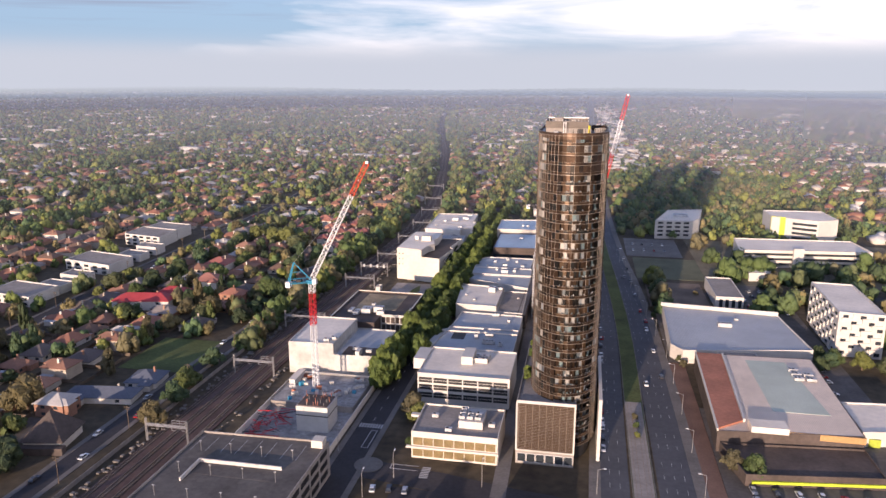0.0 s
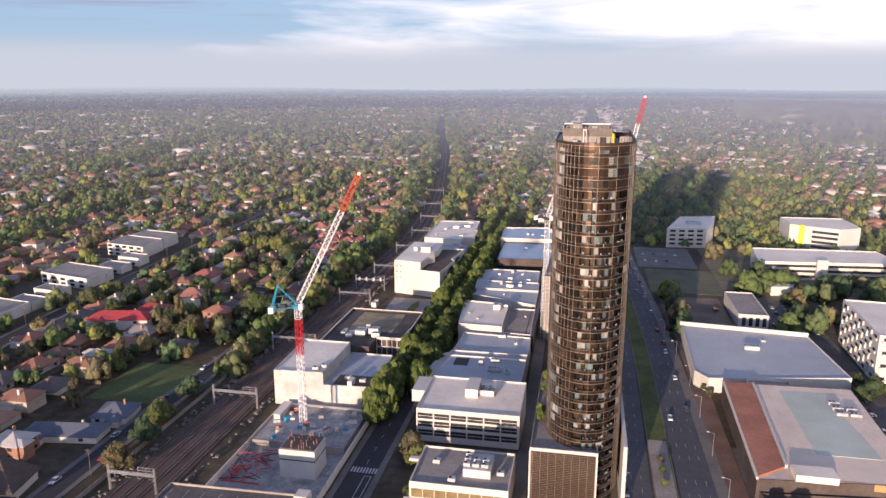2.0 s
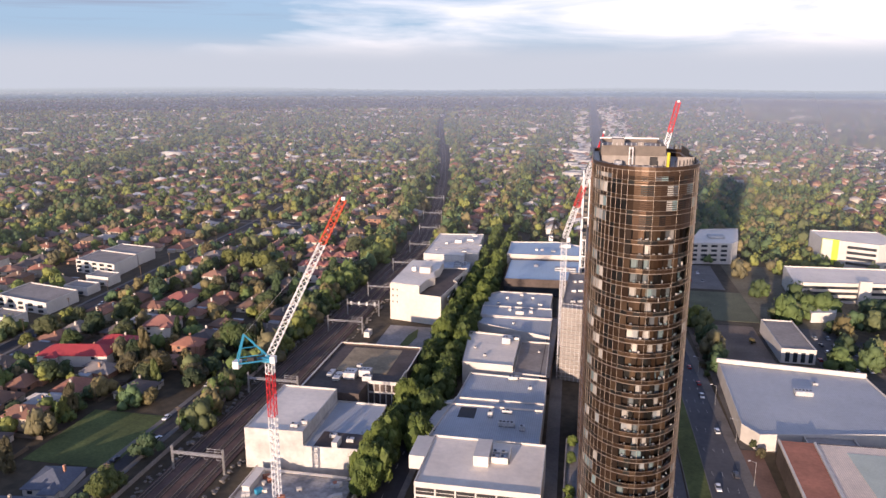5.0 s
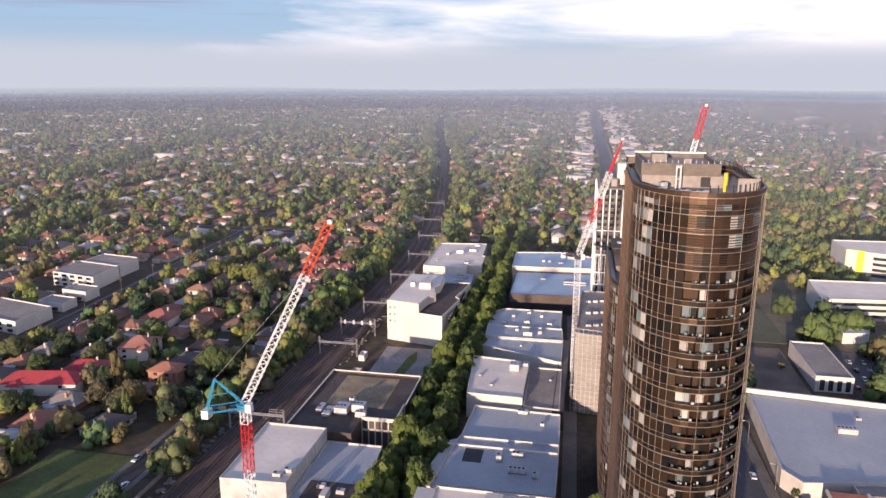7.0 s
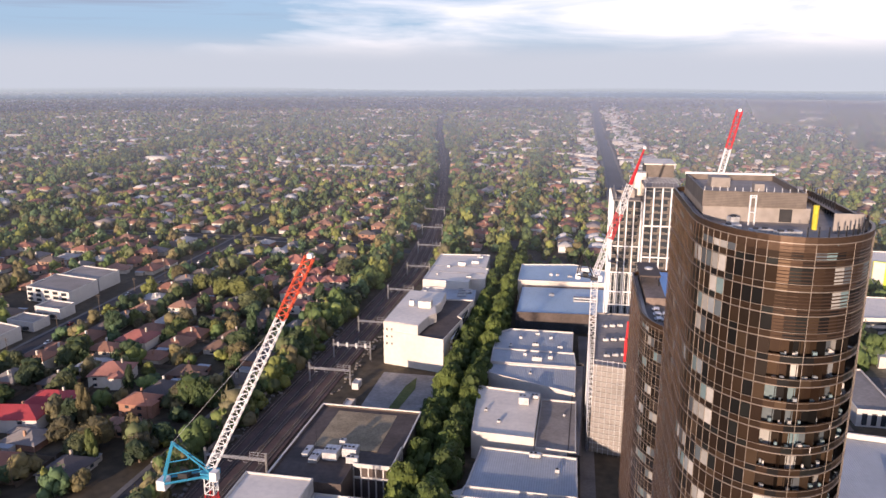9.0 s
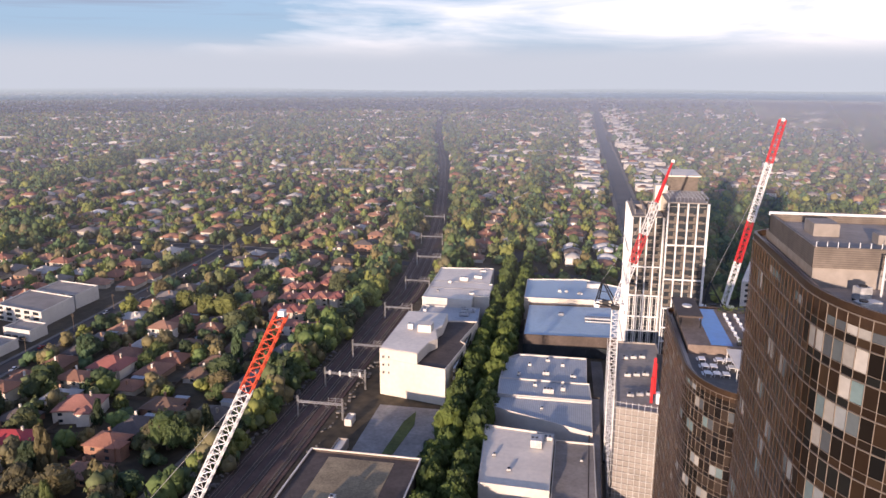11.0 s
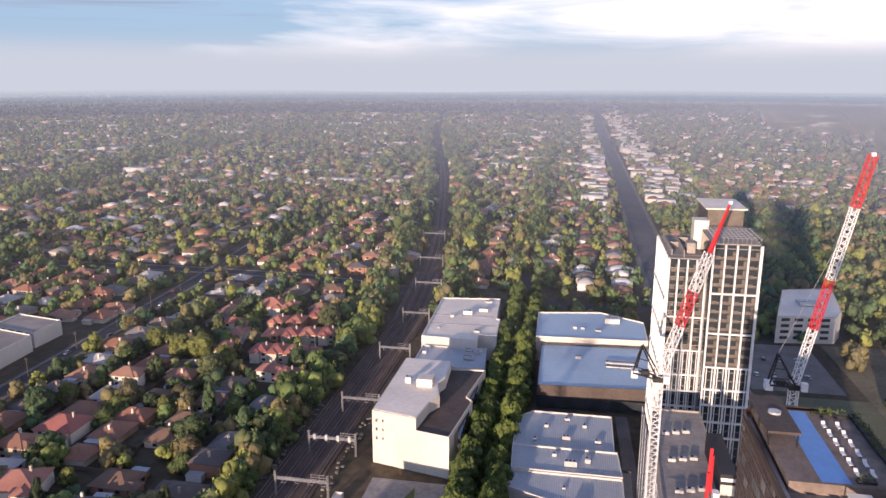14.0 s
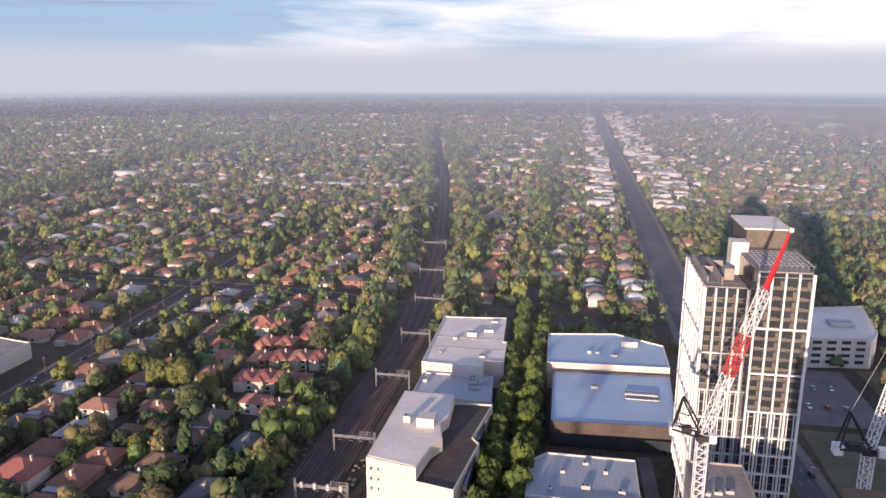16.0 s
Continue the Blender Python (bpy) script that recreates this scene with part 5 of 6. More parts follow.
part("lime_door", Mesh().box(109 - ea.location.x, 276.9 - ea.location.y, 0.3, 113 - ea.location.x, 277.6 - ea.location.y, 3.4), mat("lime_door_paint", (0.35, 0.42, 0.05)), ea)
sw = block("white_villa_office", rect(80, 445, 96, 490), 7.6, "white", "conc", "small white office with tall arched bays", "office")
for i in range(4):
    part("bay", box(82 + i * 3.6 - 88, 444.86 - 467.5, 0.8, 84 + i * 3.6 - 88, 445.0 - 467.5, 5.8), M["glass"], sw)
lo = block("long_office", [(112, 552), (205, 561), (202, 598), (116, 594)], 13, "cream", "paleroof", "long pale office with ribbon windows", "office")
for k in range(3):
    part("ribbon_window", Mesh().prism([(114 - lo.location.x, 551.9 - lo.location.y), (203 - lo.location.x, 560.5 - lo.location.y), (203 - lo.location.x, 560.9 - lo.location.y), (114 - lo.location.x, 552.3 - lo.location.y)], 2 + k * 3.6, 3.7 + k * 3.6), M["glass"], lo)
part("stair_tower", box(150 - lo.location.x, 553 - lo.location.y, 0, 157 - lo.location.x, 556 - lo.location.y, 15), M["white"], lo)
gr = block("civic_building", [(157, 655), (190, 640), (208, 650), (206, 690), (157, 688)], 20, "white", "paleroof", "white civic building with a lime-green end wall", "office")
part("green_wall", Mesh().prism([(156.8 - gr.location.x, 655.5 - gr.location.y), (167 - gr.location.x, 650.2 - gr.location.y), (167.2 - gr.location.x, 650.8 - gr.location.y), (157.4 - gr.location.x, 656 - gr.location.y)], 1, 20.4), mat("lime_render", (0.62, 0.72, 0.06)), gr)
for k in range(4):
    part("ribbon_window", Mesh().prism([(172 - gr.location.x, 647.9 - gr.location.y), (189 - gr.location.x, 640.0 - gr.location.y), (189.2 - gr.location.x, 640.4 - gr.location.y), (172.2 - gr.location.x, 648.3 - gr.location.y)], 3 + k * 4, 5 + k * 4), M["glass"], gr)
of = block("swept_office", [(60, 640), (92, 644), (98, 655), (107, 704), (76, 695)], 16, "white", "paleroof", "white office with a swept roof and slot windows", "office")
for k in range(4):
    for i in range(4):
        part("slot_window", Mesh().prism([(62.5 + i * 7.2 - of.location.x, 640.1 + i * 0.9 - of.location.y), (67 + i * 7.2 - of.location.x, 640.66 + i * 0.9 - of.location.y), (67 + i * 7.2 - of.location.x, 641.2 + i * 0.9 - of.location.y), (62.5 + i * 7.2 - of.location.x, 640.6 + i * 0.9 - of.location.y)], 2.5 + k * 3.5, 4.2 + k * 3.5), M["glass"], of)
roof_unit(84, 668, 15.3, 12, 10, 1.6, "dark roof plant on the swept office")
pav_ = block("white_pavilion", [(112, 512), (126, 515), (130, 528), (114, 532)], 6, "white", "paleroof", "small white pavilion with a folded roof", "pavilion")
setting("bowling_green", box(38, 506, 0, 84, 566, 0.16), mat("dull_lawn", (0.12, 0.125, 0.075), 0.95, var=0.25, big=0.06, fine=0.8), "dull green lawn beside the highway", "lawn")
setting("gravel_lot", box(42, 440, 0, 78, 498, 0.14), mat("brown_gravel", (0.17, 0.13, 0.1), 0.95, var=0.4), "brown gravel lot with puddles", "lot")
setting("lot_east", box(98, 436, 0, 125, 500, 0.14), M["lot"], "asphalt parking lot", "lot")
setting("lot_offices", box(34, 572, 0, 76, 636, 0.14), M["pave"], "asphalt yard beside the highway", "lot")
setting("lot_flats", box(107, 300, 0, 125, 372, 0.14), M["lot"], "asphalt parking lane", "lot")
setting("forecourt", box(42, 225, 0, 51, 350, 0.16), mat("red_brick_paving", (0.19, 0.11, 0.08), 0.9, var=0.3), "reddish paved forecourt", "pavement")
setting("lot_hall", box(51.2, 225, 0, 125, 300, 0.1), M["lot"], "worn asphalt parking ground round the hall", "lot")
setting("lot_side", box(44, 350.5, 0, 125, 436, 0.1), M["lot"], "worn asphalt ground round the supermarket", "lot")
setting("verge_east", box(84.2, 500.5, 0, 240, 640, 0.08), mat("dry_verge", (0.15, 0.13, 0.085), 0.95, var=0.4, big=0.05, fine=0.5), "dry mixed grass and paths between offices", "verge")
setting("crossing_square", box(-60, 196, 0, -22, 216, 0.11), M["asphalt"], "asphalt parking square at the crossing", "lot")

# ---- homes-side blocks ----
for poly, h, lab in (([(-366, 450), (-324, 440), (-324, 468), (-366, 478)], 7.5, "white flat-roofed terrace apartments"), ([(-372, 530), (-336, 522), (-338, 552), (-374, 560)], 9.5, "white and grey modern flats"), ([(-372, 562), (-340, 556), (-340, 578), (-372, 584)], 9.0, "white and dark red modern flats"), ([(-362, 372), (-326, 366), (-326, 392), (-362, 398)], 6.5, "low white units with flat roofs")):
    b_ = block("flats", poly, h, "white", "conc", lab, "flats")
    bx0, by0 = b_.location.x, b_.location.y
    for k in range(int(h // 3)):
        for i in range(5):
            fx = poly[0][0] + (poly[1][0] - poly[0][0]) * (i + 0.5) / 5 - bx0
            fy = poly[0][1] + (poly[1][1] - poly[0][1]) * (i + 0.5) / 5 - by0
            part("window", box(fx - 2.2, fy - 0.3, 0.9 + k * 3, fx + 2.2, fy + 0.3, 2.6 + k * 3), M["glass"], b_)
for i in range(9):
    y = 396 + i * 21.5
    if 430 < y < 482 or 515 < y < 590:
        continue
    u_ = block("unit", [(-345, y), (-326, y - 3), (-326, y + 10), (-345, y + 13)], 5.5 + (i % 2), "white", "conc", "white flat-roofed townhouse unit with dark windows", "townhouse")
    for k in range(3):
        part("window", box(-7.5 + k * 5.2, -7.0 - 0.8 * k, 1.0, -4.5 + k * 5.2, -4.2 - 0.8 * k, 2.7), M["glass"], u_)
py_ = thing("pyramid_hall", -195, 222, 0, "hall with a steep dark pyramid roof", "hall", rz=10)
part("wall", box(-7, -8, 0, 7, 8, 4), M["cream"], py_)
part("roof", Mesh().hip(-7.5, -8, 7.5, 8, 4, 13, 0.8), M["darkroof"], py_)
part("porch", box(-9, -11, 0, 9, -8, 2.8), M["darkroof"], py_)
setting("forecourt_west", box(-240, 200, 0, -207, 238, 0.1), M["lot"], "pale worn paving beside the pyramid hall", "pavement")
setting("park", box(-216, 292, 0, -181, 334, 0.14), M["grass"], "mown green park lawn", "lawn")

# ---- houses ----
def house_kind(label, w, d, storeys, wing, roof="roofs", wall="walls", garage=True):
    """A hip-roofed house: wall, roof, wing, chimney, windows, door; its front faces -y."""
    t = thing("house", 0, 0, 0, label, "house", "suburban houses")
    h = 2.9 * storeys
    body = Mesh().box(-w / 2, -d / 2, 0, w / 2, d / 2, h)
    roof_m = Mesh().hip(-w / 2, -d / 2, w / 2, d / 2, h, h + min(w, d) * 0.27)
    if wing:
        wx, wd = wing
        body.box(wx - 2.6, -d / 2 - wd, 0, wx + 2.6, -d / 2 + 0.5, h - 0.05)
        roof_m.hip(wx - 2.6, -d / 2 - wd, wx + 2.6, 1.0, h - 0.004, h + 1.5, 0.5)
    part("wall", body, M[wall], t)
    part("roof", roof_m, M[roof], t)
    part("chimney", Mesh().box(w * 0.22, 0.6, h, w * 0.22 + 0.7, 1.5, h + min(w, d) * 0.27 + 0.7), M["walls"], t)
    wm = Mesh().box(-0.9, -0.05, -0.65, 0.9, 0.05, 0.65).data("window", M["glass"])
    for k in range(storeys):
        for x in (-w * 0.32, w * 0.3):
            if wing and abs(x - wing[0]) < 2.6:
                continue
            o = part("window", wm, None, t)
            o.location = (x, -d / 2 - 0.03, 1.5 + 2.9 * k)
        for y in (-d * 0.25, d * 0.2):
            o = part("window", wm, None, t)
            o.location, o.rotation_euler = (-w / 2 - 0.03, y, 1.5 + 2.9 * k), (0, 0, radians(90))
    if garage:
        g_ = part("garage", Mesh().box(w / 2 + 0.3, -d / 2 + 1, 0, w / 2 + 3.6, -d / 2 + 7, 2.5), M["walls"], t)
        part("garage_roof", Mesh().box(w / 2 + 0.1, -d / 2 + 0.8, 2.5, w / 2 + 3.8, -d / 2 + 7.2, 2.65), M["greyroof"], g_)
    return t


KINDS = [
    house_kind("single-storey brick house with a hipped tile roof", 12, 15, 1, (-3, 3.0)),
    house_kind("single-storey house with a tiled hip roof and garage", 14, 11, 1, (3.5, 2.5)),
    house_kind("broad bungalow with a low tiled hip roof", 15, 13, 1, None),
    house_kind("two-storey house with a tiled hip roof", 11, 13, 2, (-2.2, 2.0)),
    house_kind("small bungalow with a weathered hip roof", 11, 12, 1, (2.5, 2.2), garage=False),
]
REDS = [
    house_kind("two-storey townhouse with a red tiled roof", 9, 12, 2, (-1.5, 2.0), "redtile", "walls", False),
    house_kind("rendered house with a bright red tiled roof", 17, 15, 2, (4.5, 3.0), "redtile", "cream", False),
]
M["slate"] = mat("blue_grey_slate", (0.10, 0.115, 0.15), 0.65, var=0.2, big=0.12, fine=1.2, bump=0.3)
M["redmetal"] = mat("crimson_metal_roof", (0.38, 0.055, 0.06), 0.6, 0.1, var=0.14, big=0.1, fine=1.0, bump=0.2, stripes=("X", 0.7))
SPECIAL = [
    (house_kind("long low hall with a blue-grey metal roof", 30, 11, 1, (-8, 2.5), "slate", "walls", False), -201, 260, 8),
    (house_kind("white villa with a steep grey slate roof", 14, 14, 1, (3, 3.0), "slate", "white", False), -192, 279, 8),
    (house_kind("long white two-storey block with a crimson metal roof", 34, 13, 2, (-9, 3.0), "redmetal", "white", False), -258, 380, 10),
    (house_kind("white two-storey wing with a crimson metal roof", 18, 13, 2, None, "redmetal", "white", False), -248, 396, 10),
]
USED = set()


def put_house(k, x, y, rz):
    if k in USED:
        return copy_thing(k, pose(x, y, 0, 0, 0, rz))
    USED.add(k)
    k.matrix_basis = pose(x, y, 0, 0, 0, rz)
    return k


HOMES = []                                   # x, y, half-size: kept clear of trees


def clear_of(x, y, r):
    return all((x - a) ** 2 + (y - b) ** 2 > (r + c) ** 2 for a, b, c in HOMES)


TOWN = [(-350, 388, -322, 600), (-134, 150, -60, 660), (-72, 205, 14, 640), (-218, 290, -178, 336), (-366, 366, -322, 400), (-366, 425, -324, 480), (-378, 515, -334, 585), (-206, 208, -186, 236)]
ROADLINES = [([Vector(p) for p in curve(pts)], hw) for pts, hw in ROADS.values()] + [([Vector(p) for p in NEAR], 11.0), ([Vector(p) for p in FAR_R], 6.8), ([Vector(p) for p in HWY_L], 7.5), ([Vector(p) for p in HWY_R], 9.5)]


def road_gap(x, y):
    best = 1e9
    for line, hw in ROADLINES:
        for a, b in zip(line[:-1], line[1:]):
            d = b - a
            t = max(0.0, min(1.0, ((x - a.x) * d.x + (y - a.y) * d.y) / d.length_squared))
            best = min(best, math.hypot(x - a.x - d.x * t, y - a.y - d.y * t) - hw)
    return best


def gap_many(P):
    """Distance of many places from the nearest road or track edge."""
    best = np.full(len(P), 1e9)
    for line, hw in ROADLINES:
        L = np.array([tuple(p) for p in line])
        for a, b in zip(L[:-1], L[1:]):
            d = b - a
            t = np.clip(((P - a) @ d) / (d @ d), 0, 1)
            best = np.minimum(best, np.hypot(*(P - a - t[:, None] * d).T) - hw)
    return best


def in_town(x, y, r=0.0):
    return any(a - r < x < c + r and b - r < y < d + r for a, b, c, d in TOWN)


for x, y, rz in ((-212, 566, 5), (-203, 567, 5), (-194, 567, 5), (-185, 566, 5), (-216, 590, 5), (-206, 593, 5), (-196, 595, 5), (-186, 597, 5), (-196, 541, 90), (-186, 537, 5), (-177, 541, 5), (-222, 612, 0), (-211, 614, 0), (-236, 588, 0), (-246, 604, 90), (-203, 628, 5), (-194, 629, 5), (-226, 640, 5), (-232, 566, 5)):
    put_house(REDS[0], x, y, rz)
    HOMES.append((x, y, 7))
for k_, x, y, rz in SPECIAL:
    put_house(k_, x, y, rz)
    HOMES.extend([(x - 9, y, 8), (x, y, 8), (x + 9, y, 8)])
for x, y, rz in ((-242, 428, 15), (-256, 470, 0), (-238, 640, 10)):
    put_house(REDS[1], x, y, rz)
    HOMES.append((x, y, 11))
count, extra_homes = 0, []
for x0, x1, y0, y1, px_, py_ in ((-298, -190, 175, 700, 26, 17.5), (-560, -326, 300, 700, 27, 18), (-300, -190, 740, 990, 26, 18), (-130, -12, 705, 980, 25, 18), (-560, -345, 745, 980, 27, 18)):
    nx_, ny_ = int((x1 - x0) / px_), int((y1 - y0) / py_)
    for i in range(nx_ + 1):
        for j in range(ny_ + 1):
            x, y = x0 + 10 + i * px_ + rnd.uniform(-2, 2), y0 + j * py_ + rnd.uniform(-2, 2)
            if x < -0.98 * y - 40 or in_town(x, y, 7) or not clear_of(x, y, 7) or road_gap(x, y) < 11:
                continue
            if rnd.random() < 0.06:
                continue
            rz = (90 if i % 2 else -90) + rnd.uniform(-4, 4)
            HOMES.append((x, y, 7))
            if count < 285:
                put_house(rnd.choice(KINDS), x, y, rz)
                count += 1
            else:
                extra_homes.append((x, y, rz))
for k in KINDS + REDS:
    if k not in USED:
        put_house(k, -250, 160, 0)


def merge(name, tmpl, items, material, label, category, tints=None):
    """Many small copies of template meshes joined into one object of stuff. items: template, x, y, z, turn, sx, sy, sz."""
    V, F, T, o = [], [], [], 0
    by = {}
    for q, it in enumerate(items):
        by.setdefault(it[0], []).append((q, it))
    for k, lst in by.items():
        tv, tf = tmpl[k]
        a = np.array([it[1:] for _, it in lst])
        c, s = np.cos(a[:, 3])[:, None], np.sin(a[:, 3])[:, None]
        X, Y, Z = tv[None, :, 0] * a[:, 4:5], tv[None, :, 1] * a[:, 5:6], tv[None, :, 2] * a[:, 6:7]
        P = np.stack([X * c - Y * s + a[:, 0:1], X * s + Y * c + a[:, 1:2], Z + a[:, 2:3]], -1)
        n, m = P.shape[0], P.shape[1]
        V.append(P.reshape(-1, 3))
        F.append((tf[None] + (np.arange(n) * m)[:, None, None]).reshape(-1, 3) + o)
        if tints is not None:
            T.append(np.repeat(np.array([tints[q] for q, _ in lst]), m))
        o += n * m
    V, F = np.concatenate(V), np.concatenate(F)
    me = bpy.data.meshes.new(name)
    me.vertices.add(len(V))
    me.vertices.foreach_set("co", V.astype(np.float32).ravel())
    me.loops.add(len(F) * 3)
    me.loops.foreach_set("vertex_index", F.astype(np.int32).ravel())
    me.polygons.add(len(F))
    me.polygons.foreach_set("loop_start", (np.arange(len(F)) * 3).astype(np.int32))
    me.materials.append(material)
    if tints is not None:
        at = me.attributes.new("tint", "FLOAT", "POINT")
        at.data.foreach_set("value", np.concatenate(T).astype(np.float32))
    me.update(calc_edges=True)
    return tagged(new(name, me), label, category, kind="stuff")


def tri_mesh(m):
    fs = []
    for f in m.f:
        for i in range(1, len(f) - 1):
            fs.append((f[0], f[i], f[i + 1]))
    return np.array(m.v, float), np.array(fs, int)


# far houses: walls and hipped roofs, thousands, in rows along unseen streets
nr = np.random.RandomState(11)
far = [(x, y, rz) for x, y, rz in extra_homes]
for band, (ya, yb, sx_, sy_, keep) in enumerate(((640, 1600, 25, 18, 0.68), (1600, 2900, 32, 24, 0.6), (2900, 4850, 50, 44, 0.55))):
    y = ya
    while y < yb:
        x = -1.02 * y - 60
        while x < 0.47 * y + 60:
            xx, yy = x + nr.uniform(-3, 3), y + nr.uniform(-3, 3)
            x += sx_
            if nr.rand() > keep or (yy < 990 and -560 < xx < -12) or in_town(xx, yy, 8):
                continue
            if 40 < xx < 240 and yy < 1060 and band == 0:
                continue
            if 960 < yy < 2210 and abs(xx + 700 + 160 * math.sin((yy - 960) / 1250 * 2.6)) < 30:
                continue
            far.append((xx, yy, nr.choice([0, 90]) + nr.uniform(-8, 8)))
        y += sy_
fg = gap_many(np.array([(a, b) for a, b, _ in far]))
far = [h for h, q in zip(far, fg) if q > 9]
wt = {0: tri_mesh(Mesh().box(-6, -7.5, 0, 6, 7.5, 3.0)), 1: tri_mesh(Mesh().box(-7, -5.5, 0, 7, 5.5, 5.6))}
rt = {0: tri_mesh(Mesh().hip(-6, -7.5, 6, 7.5, 3.0, 6.2)), 1: tri_mesh(Mesh().hip(-7, -5.5, 7, 5.5, 5.6, 8.4)), 2: tri_mesh(Mesh().hip(-6, -7.5, 1, 7.5, 3.0, 5.4))}
items = []
for x, y, rz in far:
    s = nr.uniform(0.8, 1.15) * (1.0 if y < 2000 else 1.1)
    items.append((0 if nr.rand() < 0.72 else 1, x, y, float(land(x, y)), radians(rz), s, s * nr.uniform(0.85, 1.2), nr.uniform(0.9, 1.15)))
merge("far_house_walls", wt, items, M["walls_far"], "brick and rendered walls of distant suburban houses", "houses")
merge("far_house_roofs", rt, items, M["roofs_far"], "terracotta, brown and grey roofs of distant suburban houses", "houses")
bigs = [(0, nr.uniform(-0.95, 0.45) * y, y, 0, nr.uniform(-0.2, 0.2), nr.uniform(2.0, 5.0), nr.uniform(1.2, 2.6), nr.uniform(1.6, 3.6)) for y in nr.uniform(1150, 4600, 170)]
bigs += [(0, nr.uniform(28, 80) if k % 3 else nr.uniform(-40, -12), y, 0, 0, nr.uniform(1.2, 2.2), nr.uniform(1.0, 2.0), nr.uniform(1.8, 3.2)) for k, y in enumerate(np.concatenate([np.linspace(1075, 2200, 120), np.linspace(2200, 4200, 110)]))]
bigs = [(k, x, y, float(land(x, y)), *r) for k, x, y, _, *r in bigs if road_gap(x, y) > 12]
merge("far_commercial_blocks", wt, bigs, M["white"], "pale flat-roofed commercial buildings far off along the highway", "buildings")
FARPTS = np.array([(a, b) for a, b, _ in far])

# ---- trees ----
def ico(sub):
    bm = bmesh.new()
    bmesh.ops.create_icosphere(bm, subdivisions=sub, radius=1.0)
    v, f = np.array([q.co[:] for q in bm.verts]), np.array([[q.index for q in p.verts] for p in bm.faces])
    bm.free()
    return v, f


ICO = {1: ico(1), 2: ico(2)}


def crown(seed, lobes, sub, spread, tall, leaves, leaf_size):
    """Ragged foliage clumps round a crown, each with sprays of leaves on and past its skin; about 2 wide, starting at z = 0.25."""
    r = np.random.RandomState(seed)
    V, F, o = [], [], 0
    cs = []
    lean = r.normal(0, 0.1, 2)
    for k in range(lobes):
        a, rad = r.uniform(0, 6.28), spread * r.uniform(0.1, 1.0) ** 0.55
        zc = 0.62 + tall * r.uniform(-0.45, 0.75)
        rad *= max(0.3, 1.0 - 0.75 * max(0, (zc - 0.62) / tall)) * (1 + 0.22 * math.sin(2 * a + seed))
        c = np.array([rad * math.cos(a) + lean[0] * zc, rad * math.sin(a) + lean[1] * zc, zc])
        size = r.uniform(0.2, 0.4) * (1.6 if lobes < 8 else 1.3 if lobes < 14 else 0.95)
        v, f = ICO[sub]
        v = v * (1 + r.uniform(-0.42, 0.3, (len(v), 1))) * size * np.array([1, 1, 0.75]) + c
        V.append(v)
        F.append(f + o)
        o += len(v)
        cs.append((c, size))
    if leaves:
        pick = r.randint(0, lobes, leaves)
        C, S_ = np.array([c for c, _ in cs])[pick], np.array([q for _, q in cs])[pick][:, None]
        d = r.normal(0, 1, (leaves, 3))
        d /= np.linalg.norm(d, axis=1, keepdims=True)
        p = C + d * S_ * r.uniform(0.8, 1.18, (leaves, 1)) * np.array([1, 1, 0.75])
        t1 = np.cross(d, r.normal(0, 1, (leaves, 3)))
        t1 *= leaf_size * r.uniform(0.7, 1.4, (leaves, 1)) / np.linalg.norm(t1, axis=1, keepdims=True)
        t2 = np.cross(d, t1) * r.uniform(0.5, 1.0, (leaves, 1)) + d * leaf_size * r.uniform(-0.5, 0.7, (leaves, 1))
        V.append(np.stack([p - t1, p + t1, p + t2 * 1.6], 1).reshape(-1, 3))
        F.append(np.arange(leaves * 3).reshape(-1, 3) + o)
    return np.concatenate(V), np.concatenate(F)


def tree_kind(seed, name, label, height, width, leaf, lobes=24, tall=0.62):
    t = thing(name, 0, 0, 0, label, "tree", "street and garden trees")
    r = random.Random(seed)
    tr = Mesh().bar((0, 0, 0), (0.1, 0, height * 0.42), width * 0.05, sides=7, r2=width * 0.03)
    for k in range(5):
        a = k * 1.257 + r.uniform(-0.3, 0.3)
        q = Vector((math.cos(a) * width * 0.28, math.sin(a) * width * 0.28, height * r.uniform(0.55, 0.75)))
        tr.bar((0.1, 0, height * r.uniform(0.28, 0.42)), q, width * 0.026, sides=5, r2=width * 0.01)
    part("trunk", tr, M["bark"], t)
    v, f = crown(seed, lobes * 2, 1, 0.78, tall, 2400, 0.055)
    v = v * np.array([width / 2, width / 2, height / 1.35])
    me = bpy.data.meshes.new("crown")
    me.from_pydata(v.tolist(), [], f.tolist())
    me.materials.append(M[leaf])
    part("crown", me, None, t)
    return t


STREET = [tree_kind(20 + i, "street_tree", "leafy green street tree with a rounded crown", 9.5 + i, 8.5, "leaf_st", 22) for i in range(3)]
GARDEN = [tree_kind(40 + i, "garden_tree", lab, h, w, "leaf", lo, ta) for i, (lab, h, w, lo, ta) in enumerate((
    ("spreading gum tree with patchy olive foliage", 13, 14.5, 24, 0.55), ("dense dark green garden tree", 10, 11, 22, 0.55),
    ("tall conifer-like tree with a narrow crown", 14, 6.5, 18, 0.85), ("broad shrub-like tree with low foliage", 6, 6.5, 14, 0.5)))]
TREES = []


def put_tree(k, x, y, s=1.0, z=0.0):
    m = pose(x, y, z, 0, 0, rnd.uniform(0, 360)) @ Matrix.Diagonal((s, s, s * rnd.uniform(0.85, 1.15), 1))
    if k.name not in TREES:
        TREES.append(k.name)
        k.matrix_basis = m
        return
    o = copy_thing(k, m)
    o.matrix_basis = m


y = 246.0
while y < 690:                                  # both sides of the leafy street
